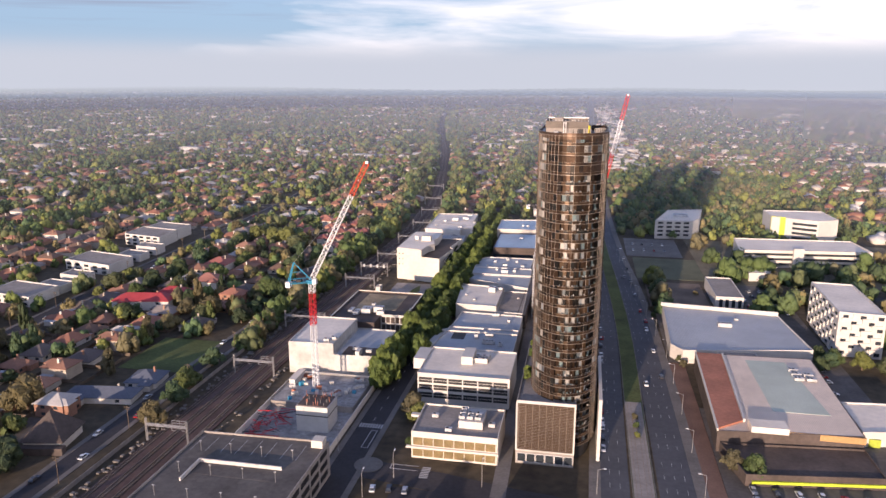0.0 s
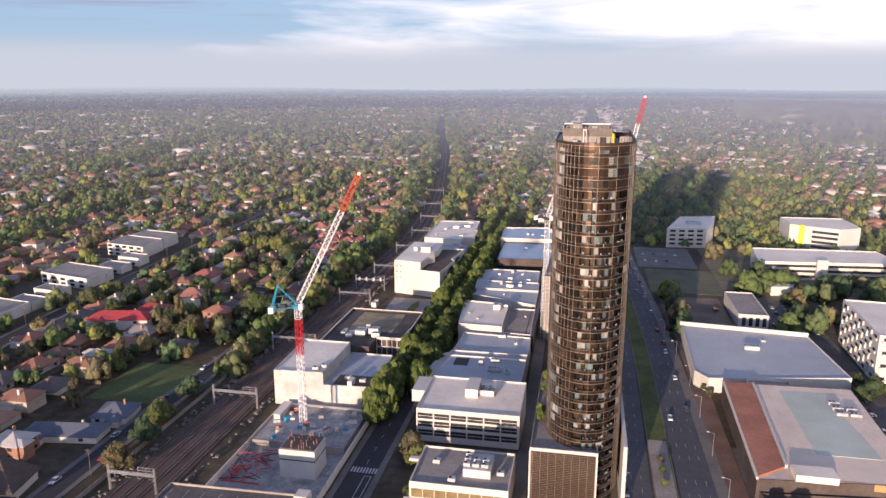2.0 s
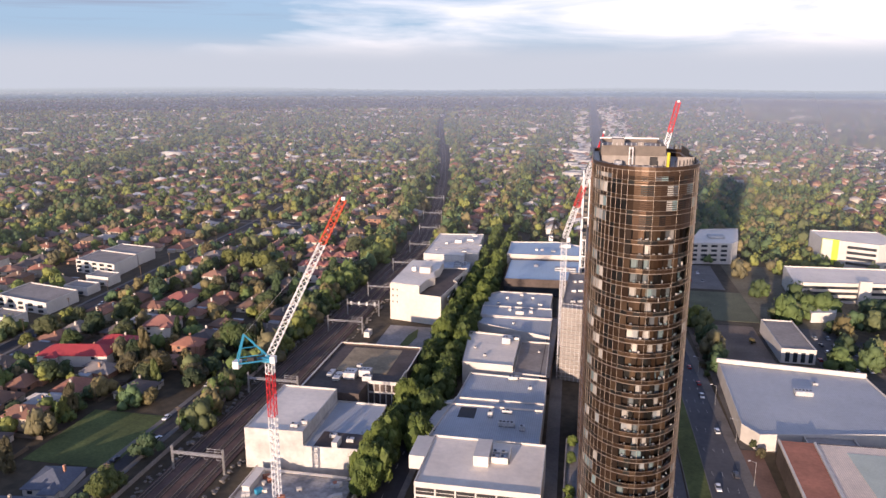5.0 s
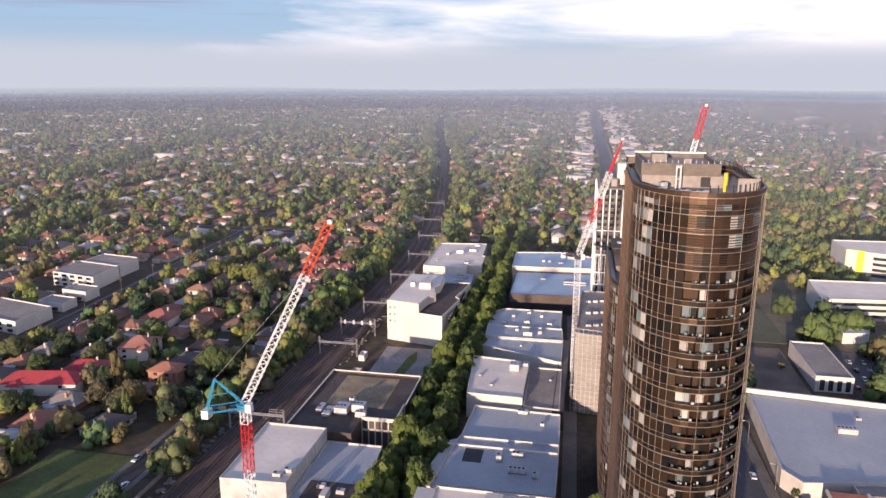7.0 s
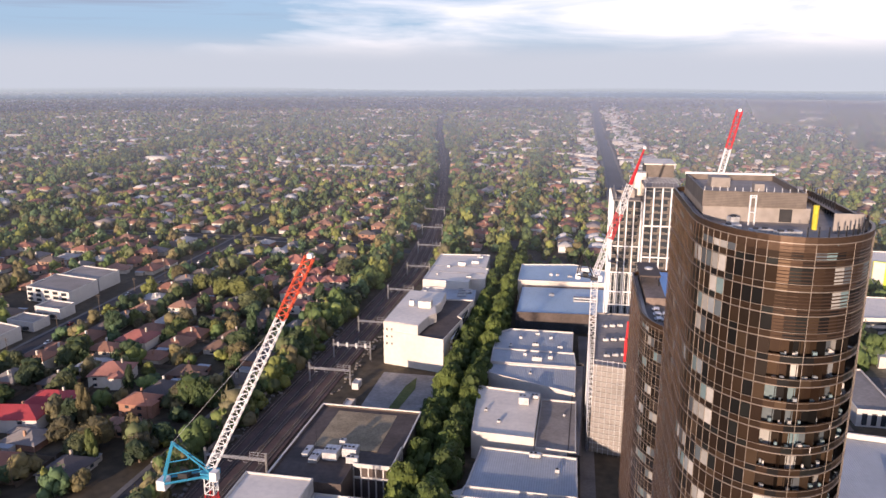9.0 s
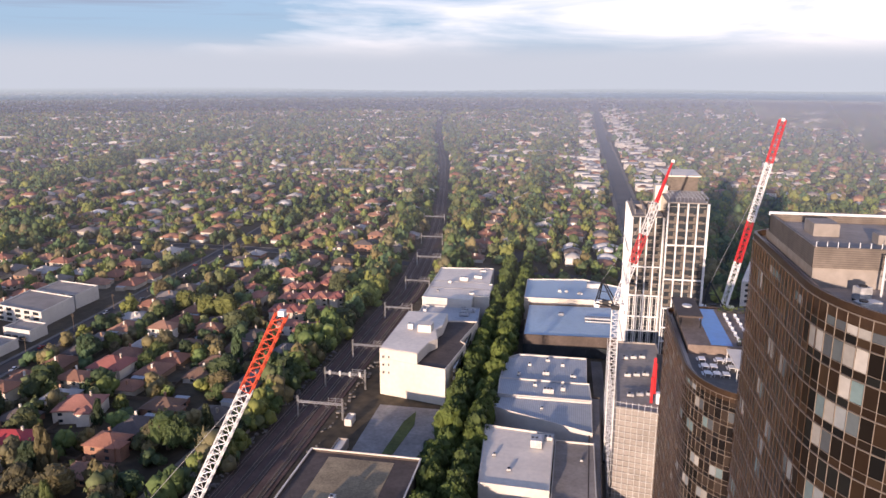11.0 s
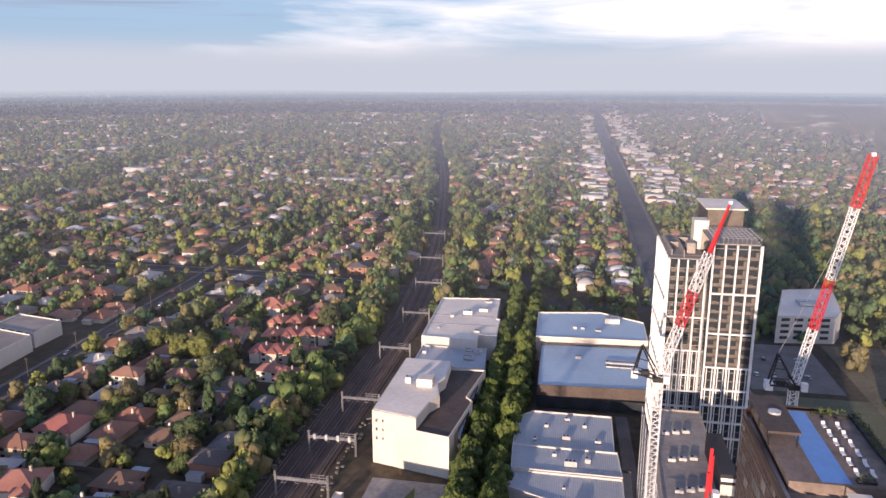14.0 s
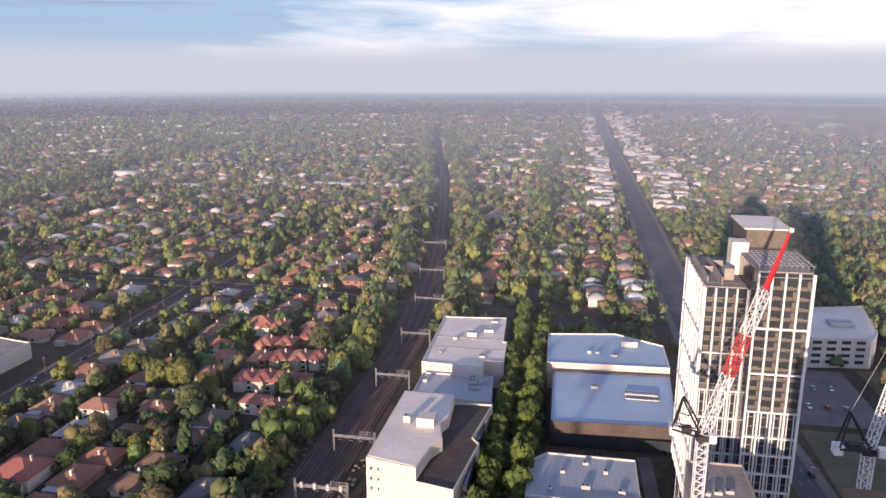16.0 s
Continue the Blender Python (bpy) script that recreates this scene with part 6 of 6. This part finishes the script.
    for x in (-86.0, -75.2):
        if not (x > -80 and y < 322 and rnd.random() < 0.75) and not (x < -80 and y < 290):
            put_tree(rnd.choice(STREET), x + rnd.uniform(-0.8, 0.8), y + rnd.uniform(-1.8, 1.8), rnd.uniform(1.15, 1.6))
    y += 7.6
n_garden = 0
for i in range(1500):
    if n_garden >= 185:
        break
    x, y = rnd.uniform(-300, -166), rnd.uniform(180, 640)
    if in_town(x, y, 2) or road_gap(x, y) < 2.5 or not clear_of(x, y, 2.2):
        continue
    put_tree(GARDEN[rnd.choice((0, 0, 0, 0, 1, 1, 1, 1, 2, 3, 3))], x, y, rnd.uniform(0.65, 1.2))
    n_garden += 1
for x, y, s in ((112, 352, 0.8), (118, 358, 0.9), (116, 366, 0.8), (122, 362, .8), (133, 358, .9), (142, 352, 1.0), (150, 360, .9), (56, 250, 0.8), (62, 246, 0.9), (50, 345, 0.7), (49, 352, .7), (24, 268, 0.45), (24, 276, 0.5), (24, 284, .5), (-62, 266, 0.9), (-66, 271, 1.0), (-61, 246, 0.6), (-12, 204, 0.8), (-4, 201, 0.7), (41, 430, .7), (42, 420, .6), (44, 440, .6), (72, 470, .6), (47, 500, .6)):
    put_tree(GARDEN[1 if s > 0.75 else 3], x, y, s)
for y in (262, 268, 286, 297):
    put_tree(STREET[0], -18.6, y, 0.4, 23.4)

# mid and far trees, uncountable: joined
TN = {k: crown(300 + k, 12, 1, 0.72, 0.58, 240, 0.1) for k in range(8)}
TM = {k: crown(100 + k, 5, 1, 0.62, 0.5, 50, 0.16) for k in range(6)}
TF = {k: crown(200 + k, 2, 1, 0.45, 0.3, 4, 0.2) for k in range(5)}


def scatter(n, ya, yb):
    y = np.sqrt(nr.uniform(ya ** 2, yb ** 2, n))
    return np.stack([nr.uniform(-1.02, 0.47, n) * y + nr.uniform(-50, 50, n), y], -1)


def off_homes(P, r):
    ok = np.ones(len(P), bool)
    H = np.concatenate([FARPTS, np.array([(a, b) for a, b, _ in HOMES])])
    cell = {}
    for i, (a, b) in enumerate(H):
        cell.setdefault((int(a // 20), int(b // 20)), []).append(i)
    for i, (a, b) in enumerate(P):
        ca, cb = int(a // 20), int(b // 20)
        for da in (-1, 0, 1):
            for db in (-1, 0, 1):
                for q in cell.get((ca + da, cb + db), ()):
                    if abs(H[q][0] - a) < r and abs(H[q][1] - b) < r:
                        ok[i] = False
    return ok


def town_mask(P, r):
    ok = np.ones(len(P), bool)
    for a, b, c, d in TOWN + [(14, 150, 240, 640)]:
        ok &= ~((P[:, 0] > a - r) & (P[:, 0] < c + r) & (P[:, 1] > b - r) & (P[:, 1] < d + r))
    return ok


# the second batch is unseen, behind the camera, added to shade the foreground
P = np.concatenate([scatter(11500, 300, 1250), np.stack([nr.uniform(-420, 260, 1400), nr.uniform(-500, 178, 1400)], -1)])
P = P[(gap_many(P) > 3.0) & town_mask(P, 2)]
P = P[off_homes(P, 6.5)]
P = P[~((P[:, 1] < 640) & (P[:, 1] > 170) & (P[:, 0] > -440) & (nr.rand(len(P)) < 0.45))]
S = nr.uniform(6.5, 12.5, len(P))
# lines of trees beside the railway, the bridge street and the creek
rows = []
for (x0, y0), (x1, y1) in zip(RAIL[:-1], RAIL[1:]):
    if 330 < y0 < 2300:
        for k in range(9 if y0 > 620 else 4):
            t = nr.rand()
            side = -1 if (y0 < 640 or nr.rand() < 0.55) else 1
            rows.append((x0 + (x1 - x0) * t + side * nr.uniform(16.5, 22 if y0 < 620 else 38), y0 + (y1 - y0) * t))
n_rail = len(rows)
for k in range(1300):
    t = nr.rand()
    rows.append((-700 - 160 * math.sin(t * 2.6) + nr.normal(0, 12), 960 + 1250 * t))
for k in range(700):
    rows.append((nr.uniform(36, 230), nr.uniform(700, 1060)))
for k in range(420):
    rows.append((-88 - 0.06 * k + nr.normal(0, 7), 700 + 2.6 * k))
for k in range(60):
    rows.append((nr.uniform(60, 235), nr.uniform(500, 700)))
for k in range(90):
    rows.append((nr.uniform(152, 262), nr.uniform(230, 550)))
for k in range(26):
    rows.append((nr.uniform(100, 152), nr.uniform(438, 548)))
for k in range(14):
    rows.append((46.5 + nr.uniform(-2, 3), 430 + 9 * k))
for band_ in ([(-757, 1024), (-798, 1302), (-813, 1649), (-830, 2093)], [(-471, 512), (-481, 601), (-512, 768)]):      # dense belts of trees along the creek and the park
    for (xa, ya_), (xb, yb_) in zip(band_[:-1], band_[1:]):
        for k in range(int(math.hypot(xb - xa, yb_ - ya_) / 2.2)):
            t = nr.rand()
            rows.append((xa + (xb - xa) * t + nr.normal(0, 11), ya_ + (yb_ - ya_) * t + nr.normal(0, 11)))
Q = np.array(rows)
Q = Q[gap_many(Q) > 2.5]
keep = np.ones(len(Q), bool)
for a, b, c, d in ((108, 545, 210, 600), (150, 635, 215, 695), (64, 632, 108, 696), (36, 500, 90, 700), (120, 370, 152, 436)):
    keep &= ~((Q[:, 0] > a) & (Q[:, 0] < c) & (Q[:, 1] > b) & (Q[:, 1] < d))
Q = Q[keep]
P, S = np.concatenate([P, Q]), np.concatenate([S, nr.uniform(10, 17, len(Q))])
it = [(nr.randint(6), x, y, float(land(x, y)) - 0.18 * s, nr.uniform(0, 6.28), s * 0.52, s * 0.52, s * nr.uniform(0.6, 0.95)) for (x, y), s in zip(P, S)]
near = [q for q in it if q[2] < 620 and q[2] > 150 and q[1] > -420]
it = [q for q in it if not (q[2] < 620 and q[2] > 150 and q[1] > -420)]
merge("garden_greenery", TN, near, M["leaf_far_lit"], "dense garden trees and shrubs between the houses", "trees", nr.rand(len(near)))
merge("suburban_trees", TM, it, M["leaf_far_lit"], "mixed green and olive trees among the houses, with unseen shade trees behind the camera", "trees", nr.rand(len(it)))
P = scatter(9500, 1250, 2500)
P = P[(gap_many(P) > 3.0) & ~((P[:, 0] > -50) & (P[:, 0] < 95) & (nr.rand(len(P)) < 0.7))]
it = [(nr.randint(5), x, y, float(land(x, y)) - 1.5, nr.uniform(0, 6.28), s * 0.6, s * 0.6, s * 0.75) for (x, y), s in zip(P, nr.uniform(9, 18, len(P)))]
merge("distant_trees", TF, it, M["leaf_far_lit"], "distant tree canopy over the suburbs", "trees", nr.rand(len(it)))
P = scatter(10500, 2500, 4650)
P = P[(gap_many(P) > 4.0) & ~((P[:, 0] > -60) & (P[:, 0] < 110) & (nr.rand(len(P)) < 0.6))]
it = [(nr.randint(5), x, y, float(land(x, y)) - 2, nr.uniform(0, 6.28), s * 0.75, s * 0.6, s * 0.62) for (x, y), s in zip(P, nr.uniform(12, 27, len(P)))]
merge("horizon_trees", TF, it, M["leaf_far_lit"], "tree canopy fading out towards the horizon", "trees", nr.rand(len(it)))

# ---- distance haze, put into sheets ----
def haze_material(start, end, density, tone):
    """Haze put into a pale see-through surface that thickens with distance from the town."""
    m = bpy.data.materials.new("haze_sheet")
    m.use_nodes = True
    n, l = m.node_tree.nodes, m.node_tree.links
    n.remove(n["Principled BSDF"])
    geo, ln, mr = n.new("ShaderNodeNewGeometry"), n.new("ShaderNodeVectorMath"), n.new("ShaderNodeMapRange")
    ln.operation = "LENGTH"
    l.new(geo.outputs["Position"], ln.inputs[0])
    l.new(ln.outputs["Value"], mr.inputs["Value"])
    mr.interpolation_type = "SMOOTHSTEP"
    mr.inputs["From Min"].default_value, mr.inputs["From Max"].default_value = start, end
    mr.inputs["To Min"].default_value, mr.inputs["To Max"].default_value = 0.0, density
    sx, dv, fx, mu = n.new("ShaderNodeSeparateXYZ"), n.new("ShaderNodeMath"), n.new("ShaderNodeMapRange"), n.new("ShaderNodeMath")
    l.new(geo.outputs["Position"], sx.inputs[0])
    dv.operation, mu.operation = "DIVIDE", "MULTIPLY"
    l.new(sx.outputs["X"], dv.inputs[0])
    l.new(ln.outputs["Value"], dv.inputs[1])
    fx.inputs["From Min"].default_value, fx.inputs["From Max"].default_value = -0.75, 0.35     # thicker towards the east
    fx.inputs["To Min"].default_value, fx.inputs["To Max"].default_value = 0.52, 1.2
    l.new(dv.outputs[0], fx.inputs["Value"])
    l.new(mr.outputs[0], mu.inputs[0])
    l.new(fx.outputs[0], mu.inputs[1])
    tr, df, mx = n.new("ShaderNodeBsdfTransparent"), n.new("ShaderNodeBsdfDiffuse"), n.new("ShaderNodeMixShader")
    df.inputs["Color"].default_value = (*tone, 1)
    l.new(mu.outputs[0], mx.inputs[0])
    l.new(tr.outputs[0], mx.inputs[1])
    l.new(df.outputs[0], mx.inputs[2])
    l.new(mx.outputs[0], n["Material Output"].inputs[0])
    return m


# each haze sheet rises gently from the ground and runs out flat below the eye
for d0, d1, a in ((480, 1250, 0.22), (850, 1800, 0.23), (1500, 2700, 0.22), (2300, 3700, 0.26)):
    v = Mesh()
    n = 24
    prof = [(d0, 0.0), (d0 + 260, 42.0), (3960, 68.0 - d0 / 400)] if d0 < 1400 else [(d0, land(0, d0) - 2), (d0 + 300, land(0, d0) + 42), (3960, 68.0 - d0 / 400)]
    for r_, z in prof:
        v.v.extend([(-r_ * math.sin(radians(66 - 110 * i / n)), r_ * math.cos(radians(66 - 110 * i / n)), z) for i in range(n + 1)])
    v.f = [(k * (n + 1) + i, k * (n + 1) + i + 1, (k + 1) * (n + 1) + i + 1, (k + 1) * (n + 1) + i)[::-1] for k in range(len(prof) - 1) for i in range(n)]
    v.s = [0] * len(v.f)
    setting("backdrop_mist", v, haze_material(d0, d1, a, (1.0, 1.0, 0.98)), "thin pale sheet that stands in for haze over the distance", "mist")

# distant haze as upright glowing shells at the end of the plain, thinning out upwards
fm = bpy.data.materials.new("far_haze_glow")
fm.use_nodes = True
fn_, fl_ = fm.node_tree.nodes, fm.node_tree.links
fn_.remove(fn_["Principled BSDF"])
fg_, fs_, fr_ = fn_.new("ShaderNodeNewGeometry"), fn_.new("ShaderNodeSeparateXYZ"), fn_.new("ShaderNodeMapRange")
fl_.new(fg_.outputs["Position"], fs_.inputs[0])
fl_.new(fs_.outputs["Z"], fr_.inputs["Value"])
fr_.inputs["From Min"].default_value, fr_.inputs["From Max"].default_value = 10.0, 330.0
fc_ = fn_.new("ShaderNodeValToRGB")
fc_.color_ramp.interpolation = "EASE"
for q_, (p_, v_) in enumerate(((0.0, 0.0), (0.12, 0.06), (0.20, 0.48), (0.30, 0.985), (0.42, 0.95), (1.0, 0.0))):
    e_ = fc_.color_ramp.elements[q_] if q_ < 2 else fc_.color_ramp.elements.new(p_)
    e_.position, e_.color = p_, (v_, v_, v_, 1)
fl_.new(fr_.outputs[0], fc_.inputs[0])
# the haze colour is put into emission, close to the low sky
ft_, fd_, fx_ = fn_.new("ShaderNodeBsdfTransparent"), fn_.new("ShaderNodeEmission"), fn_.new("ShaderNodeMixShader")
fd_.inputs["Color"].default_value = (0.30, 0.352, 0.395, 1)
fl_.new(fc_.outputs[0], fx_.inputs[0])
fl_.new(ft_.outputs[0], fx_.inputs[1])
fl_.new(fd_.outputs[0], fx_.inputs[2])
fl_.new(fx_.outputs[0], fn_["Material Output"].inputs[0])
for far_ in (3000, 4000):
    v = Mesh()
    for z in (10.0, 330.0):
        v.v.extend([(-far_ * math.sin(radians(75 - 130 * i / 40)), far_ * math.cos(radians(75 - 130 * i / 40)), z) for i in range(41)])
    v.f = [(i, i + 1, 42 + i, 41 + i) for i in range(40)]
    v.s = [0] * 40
    setting("backdrop_mist_bank", v, fm, "glowing grey-blue backdrop shell that stands in for haze along the horizon", "mist")

# ---- railway gantries ----
def gantry(x0, x1, y, signals):
    t = thing("rail_gantry", (x0 + x1) / 2, y, 0.35, "grey steel gantry over the railway tracks", "gantry", "railway gantries")
    w = (x1 - x0) / 2
    for s in (-1, 1):
        part("post", lattice(Mesh(), (s * w, 0, 0), (s * w, 0, 9.6), 0.5, 1.6, 0.11), M["galv"], t)
    part("beam", lattice(Mesh(), (-w, 0, 6.9), (w, 0, 6.9), 0.7, 1.5, 0.10), M["galv"], t)
    part("upper_rail", Mesh().bar((w - 6, 0, 9.4), (w, 0, 9.4), 0.09).bar((w - 6, 0, 8.4), (w, 0, 8.4), 0.09).bar((w - 6, 0, 6.9), (w - 6, 0, 9.6), 0.09).bar((w - 3, 0, 6.9), (w - 3, 0, 9.6), 0.09), M["galv"], t)
    for k in range(4):
        x = -w * 0.75 + k * w * 0.5
        part("drop_arm", Mesh().bar((x, 0, 6.9), (x, 0, 5.2), 0.09).bar((x, 0, 5.3), (x + 1.6, 0, 5.3), 0.07), M["galv"], t)
        if signals:
            part("signal_box", box(x - 0.5, -0.4, 6.0, x + 0.5, 0.4, 8.2), M["plant"], t)
    return t


for x0, x1, y, sg in ((-160, -143, 229, 0), (-157.5, -138, 296, 0), (-160, -137, 362, 0), (-152.4, -133, 444, 0), (-151.5, -132.5, 475, 1), (-150, -133.2, 512, 0), (-150.2, -134, 575, 0), (-152, -136, 634, 0), (-159, -141, 700, 0), (-171, -153, 770, 0), (-188, -168, 860, 0)):
    gantry(x0, x1, y, sg)
wires = Mesh()
for off in (-8.2, -3.0, 2.2, 7.4):
    q = ribbon([(-150, 150), (-150, 640)], 0.025, 5.6, 5.66, off)
    wires.add(q.v, q.f)
tagged(part("overhead_wires", wires, M["dark"]), "thin dark overhead wires above the tracks", "wires", kind="stuff")
wall_w = Mesh()
for k in range(130):
    wall_w.box(-166.6, 170 + k * 3.0, 0, -166.45, 172.9 + k * 3.0, 1.8)
tagged(part("track_fence", wall_w, M["conc"]), "low grey fence panels along the railway", "fence", kind="stuff")
rub = Mesh()
rr2 = random.Random(8)
for k in range(420):
    y = rr2.uniform(180, 520)
    x = -161.5 + rr2.uniform(-1.6, 1.6) if rr2.random() < 0.6 else -136.5 + rr2.uniform(-1.5, 1.5)
    s = rr2.uniform(0.2, 0.7)
    rub.box(x - s, y - s, 0.3, x + s, y + s, 0.3 + s * 1.1)
tagged(part("trackside_rubble", rub, M["pave"]), "pale stones and rubble heaped beside the tracks", "rubble", kind="stuff")

# ---- poles, lamps ----
pole = thing("power_pole", -308, 330, 0, "wooden power pole with crossarms beside the street", "power pole", "power poles")
part("pole", Mesh().bar((0, 0, 0), (0, 0, 10.5), 0.17, sides=6, r2=0.12), M["bark"], pole)
part("crossarm", box(-1.3, -0.1, 9.6, 1.3, 0.1, 9.8), M["bark"], pole)
part("crossarm", box(-1.0, -0.1, 8.7, 1.0, 0.1, 8.85), M["bark"], pole)
for k in range(1, 11):
    y = 330 + k * 38
    copy_thing(pole, pose(-308 - (y - 330) * 0.035, y, 0))
for x, y in ((-172.5, 196), (-172.5, 236), (-171.8, 280), (-171.5, 324), (-171, 368), (-220, 340), (-240, 726), (-300, 733), (-360, 734), (-420, 731), (-190, 455), (-192, 500)):
    copy_thing(pole, pose(x, y, 0))
lamp = thing("street_lamp", 8.3, 225, 0.2, "tall grey street lamp with a curved arm", "street lamp", "street lamps")
part("post", Mesh().bar((0, 0, 0), (0, 0, 9), 0.11, sides=6, r2=0.07), M["galv"], lamp)
part("arm", Mesh().bar((0, 0, 8.9), (2.2, 0, 9.5), 0.06), M["galv"], lamp)
part("head", box(1.8, -0.18, 9.4, 2.7, 0.18, 9.55), M["steelw"], lamp)
for k in range(1, 11):
    copy_thing(lamp, pose(8.6, 225 + k * 32, 0.2))
for k in range(11):
    copy_thing(lamp, pose(43.2 - (0 if k < 5 else (k - 4) * 2.6), 228 + k * 32, 0.2, 0, 0, 180))
for x, y in ((-68, 208), (-30, 222), (-86, 236), (-86, 300), (-61, 222)):
    copy_thing(lamp, pose(x, y, 0.1, 0, 0, 90))


# ---- cars ----
def car_kind(label, colour, length=4.4):
    t = thing("parked_car", 0, 0, 0, label, "car", "cars")
    L, W = length / 2, 0.9
    b = Mesh().add([(-L, -W, 0.35), (L, -W, 0.35), (L, W, 0.35), (-L, W, 0.35), (-L, -W, 0.85), (L * 0.96, -W, 0.78), (L * 0.96, W, 0.78), (-L, W, 0.85)],
                   [(3, 2, 1, 0), (4, 5, 6, 7), (0, 1, 5, 4), (1, 2, 6, 5), (2, 3, 7, 6), (3, 0, 4, 7)])
    body = part("body", b, mat("car_paint", colour, 0.25, 0.2, var=0.05, bump=0.0, spec=0.6), t)
    c = Mesh().add([(-L * 0.82, -W * 0.95, 0.83), (L * 0.45, -W * 0.95, 0.83), (L * 0.45, W * 0.95, 0.83), (-L * 0.82, W * 0.95, 0.83), (-L * 0.6, -W * 0.75, 1.42), (L * 0.08, -W * 0.75, 1.42), (L * 0.08, W * 0.75, 1.42), (-L * 0.6, W * 0.75, 1.42)],
                   [(0, 1, 5, 4), (1, 2, 6, 5), (2, 3, 7, 6), (3, 0, 4, 7)])
    part("glasshouse", c, M["glass"], t)
    part("roof", box(-L * 0.6, -W * 0.75, 1.4, L * 0.08, W * 0.75, 1.47), body.data.materials[0], t)
    wm = Mesh().bar((0, -0.1, 0), (0, 0.1, 0), 0.33, sides=10).data("wheel", M["dark"])
    for x in (-L * 0.62, L * 0.62):
        for y in (-W + 0.05, W - 0.05):
            o = part("wheel", wm, None, t)
            o.location = (x, y, 0.33)
    return t


CARS = [car_kind("white hatchback parked on the asphalt", (0.75, 0.75, 0.75)), car_kind("dark grey sedan parked on the asphalt", (0.06, 0.06, 0.07), 4.7), car_kind("silver sedan parked on the asphalt", (0.45, 0.46, 0.48), 4.6), car_kind("red hatchback parked on the asphalt", (0.45, 0.03, 0.03), 4.1)]
spots = [(-66, 213, 100, .12), (-60.5, 214, 98, .12), (-55, 214, 97, .12), (-50, 207, 95, .12), (-44, 206, 95, .12), (-56, 204, 95, .12), (-37, 204, 95, .12),
         (12.2, 377, 90, .12), (11.5, 344, 90, .12), (11.5, 352, 90, .12), (11.4, 366, 90, .12), (11.5, 392, 90, .12), (31, 320, 90, .14), (37, 410, 90, .14), (29, 505, 90, .14),
         (110, 310, 0, .14), (110, 316, 0, .14), (111, 325, 0, .14), (112, 338, 0, .14), (112, 344, 0, .14), (113, 352, 0, .14)]
for i in range(20):
    spots.append((100 + (i % 4) * 6.5, 440 + (i // 4) * 11, 90, .14))
for i in range(8):
    spots.append((40 + (i % 4) * 8, 590 + (i // 4) * 22, 90, .14))
for i in range(14):
    y = 320 + i * 29
    spots.append((-302.5 - (y - 315) * 0.048 + (3.4 if i % 2 else -3.4), y, 90, .10))
for i in range(12):
    spots.append((60 + (i % 6) * 7.2, 230 + (i // 6) * 6.5, 95, .1))
for i in range(13):
    spots.append((10.9 - 0.004 * i * 14, 256 + i * 7.6 + (i % 3) * 1.2, 90, .12))
for i in range(12):
    spots.append((-175.6 if i % 2 else -182, 196 + i * 17.0, 90, .10))
for i in range(9):
    spots.append((38.6 - i * 1.1, 330 + i * 33, 90, .14))
for i in range(12):
    spots.append((-76.2 if i % 2 else -83.6, 300 + i * 27, 90, .10))
for i, (x, y, rz, z) in enumerate(spots):
    k = CARS[(i * 7 + i // 3) % 4] if i > 3 else CARS[i]
    if i < 4:
        k.matrix_basis = pose(x, y, z, 0, 0, rz)
    else:
        copy_thing(k, pose(x, y, z, 0, 0, rz + (180 if i % 3 == 0 else 0)))

# ---- crossing, markings ----
isl = Mesh().prism([(-72 + 5.2 * math.cos(a * 0.3142), 228.5 + 5.2 * math.sin(a * 0.3142)) for a in range(20)], 0.1, 0.32)
setting("roundabout_island", isl, M["pave"], "brown paved roundabout island with a kerb", "roundabout")
mk2 = Mesh()
for i in range(9):
    mk2.box(-84.4 + i * 1.1, 256, 0.14, -83.8 + i * 1.1, 259.5, 0.15)
for i in range(7):
    mk2.box(-52.5, 223.5 + i * 1.1, 0.14, -49.5, 224.1 + i * 1.1, 0.15)
for a, b, c, d in ((-78.6, 240, -78.3, 254), (-76.2, 240, -75.9, 254), (-78.6, 253.8, -75.9, 254.1), (-78.6, 240, -75.9, 240.3), (-64, 227.6, -54, 227.9), (-64, 230.6, -54, 230.9), (-64, 227.6, -63.7, 230.9)):
    mk2.box(a, b, 0.14, c, d, 0.15)
for i in range(40):
    mk2.box(-80.08, 262 + i * 10, 0.14, -79.92, 265 + i * 10, 0.15)
for i in range(26):
    mk2.box(10 + i * 1.3, 219, 0.15, 10.6 + i * 1.3, 222, 0.158)
for i in range(12):
    mk2.box(-60 + i * 2.9, 198, 0.112, -59.85 + i * 2.9, 203, 0.12)
tagged(part("street_markings", mk2, M["paint"]), "white painted crossings and lane lines on the streets", "road marking", kind="structure")
low = block("corner_shop", rect(-26, 186, -8, 203), 6.2, "white", "conc", "small pale corner building with roof plant", "shop")
for x, y in ((-22, 198), (-18, 194), (-13, 199), (-23, 191)):
    roof_unit(x, y, 5.5, 3, 2, 1.6)

# garden fences along the plots
fn = Mesh()
for x in (-274, -246, -219):
    for k in range(26):
        y = 180 + k * 20
        if not (285 < y < 340 and x > -222):
            fn.box(x - 0.06, y, 0, x + 0.06, y + 19, 1.7)
for k in range(30):
    y = 184 + k * 17.5
    for x0 in (-296, -246):
        fn.box(x0, y - 0.06, 0, x0 + 27, y + 0.06, 1.7)
tagged(part("garden_fences", fn, M["fence"]), "weathered grey-brown timber garden fences between plots", "fence", kind="stuff")
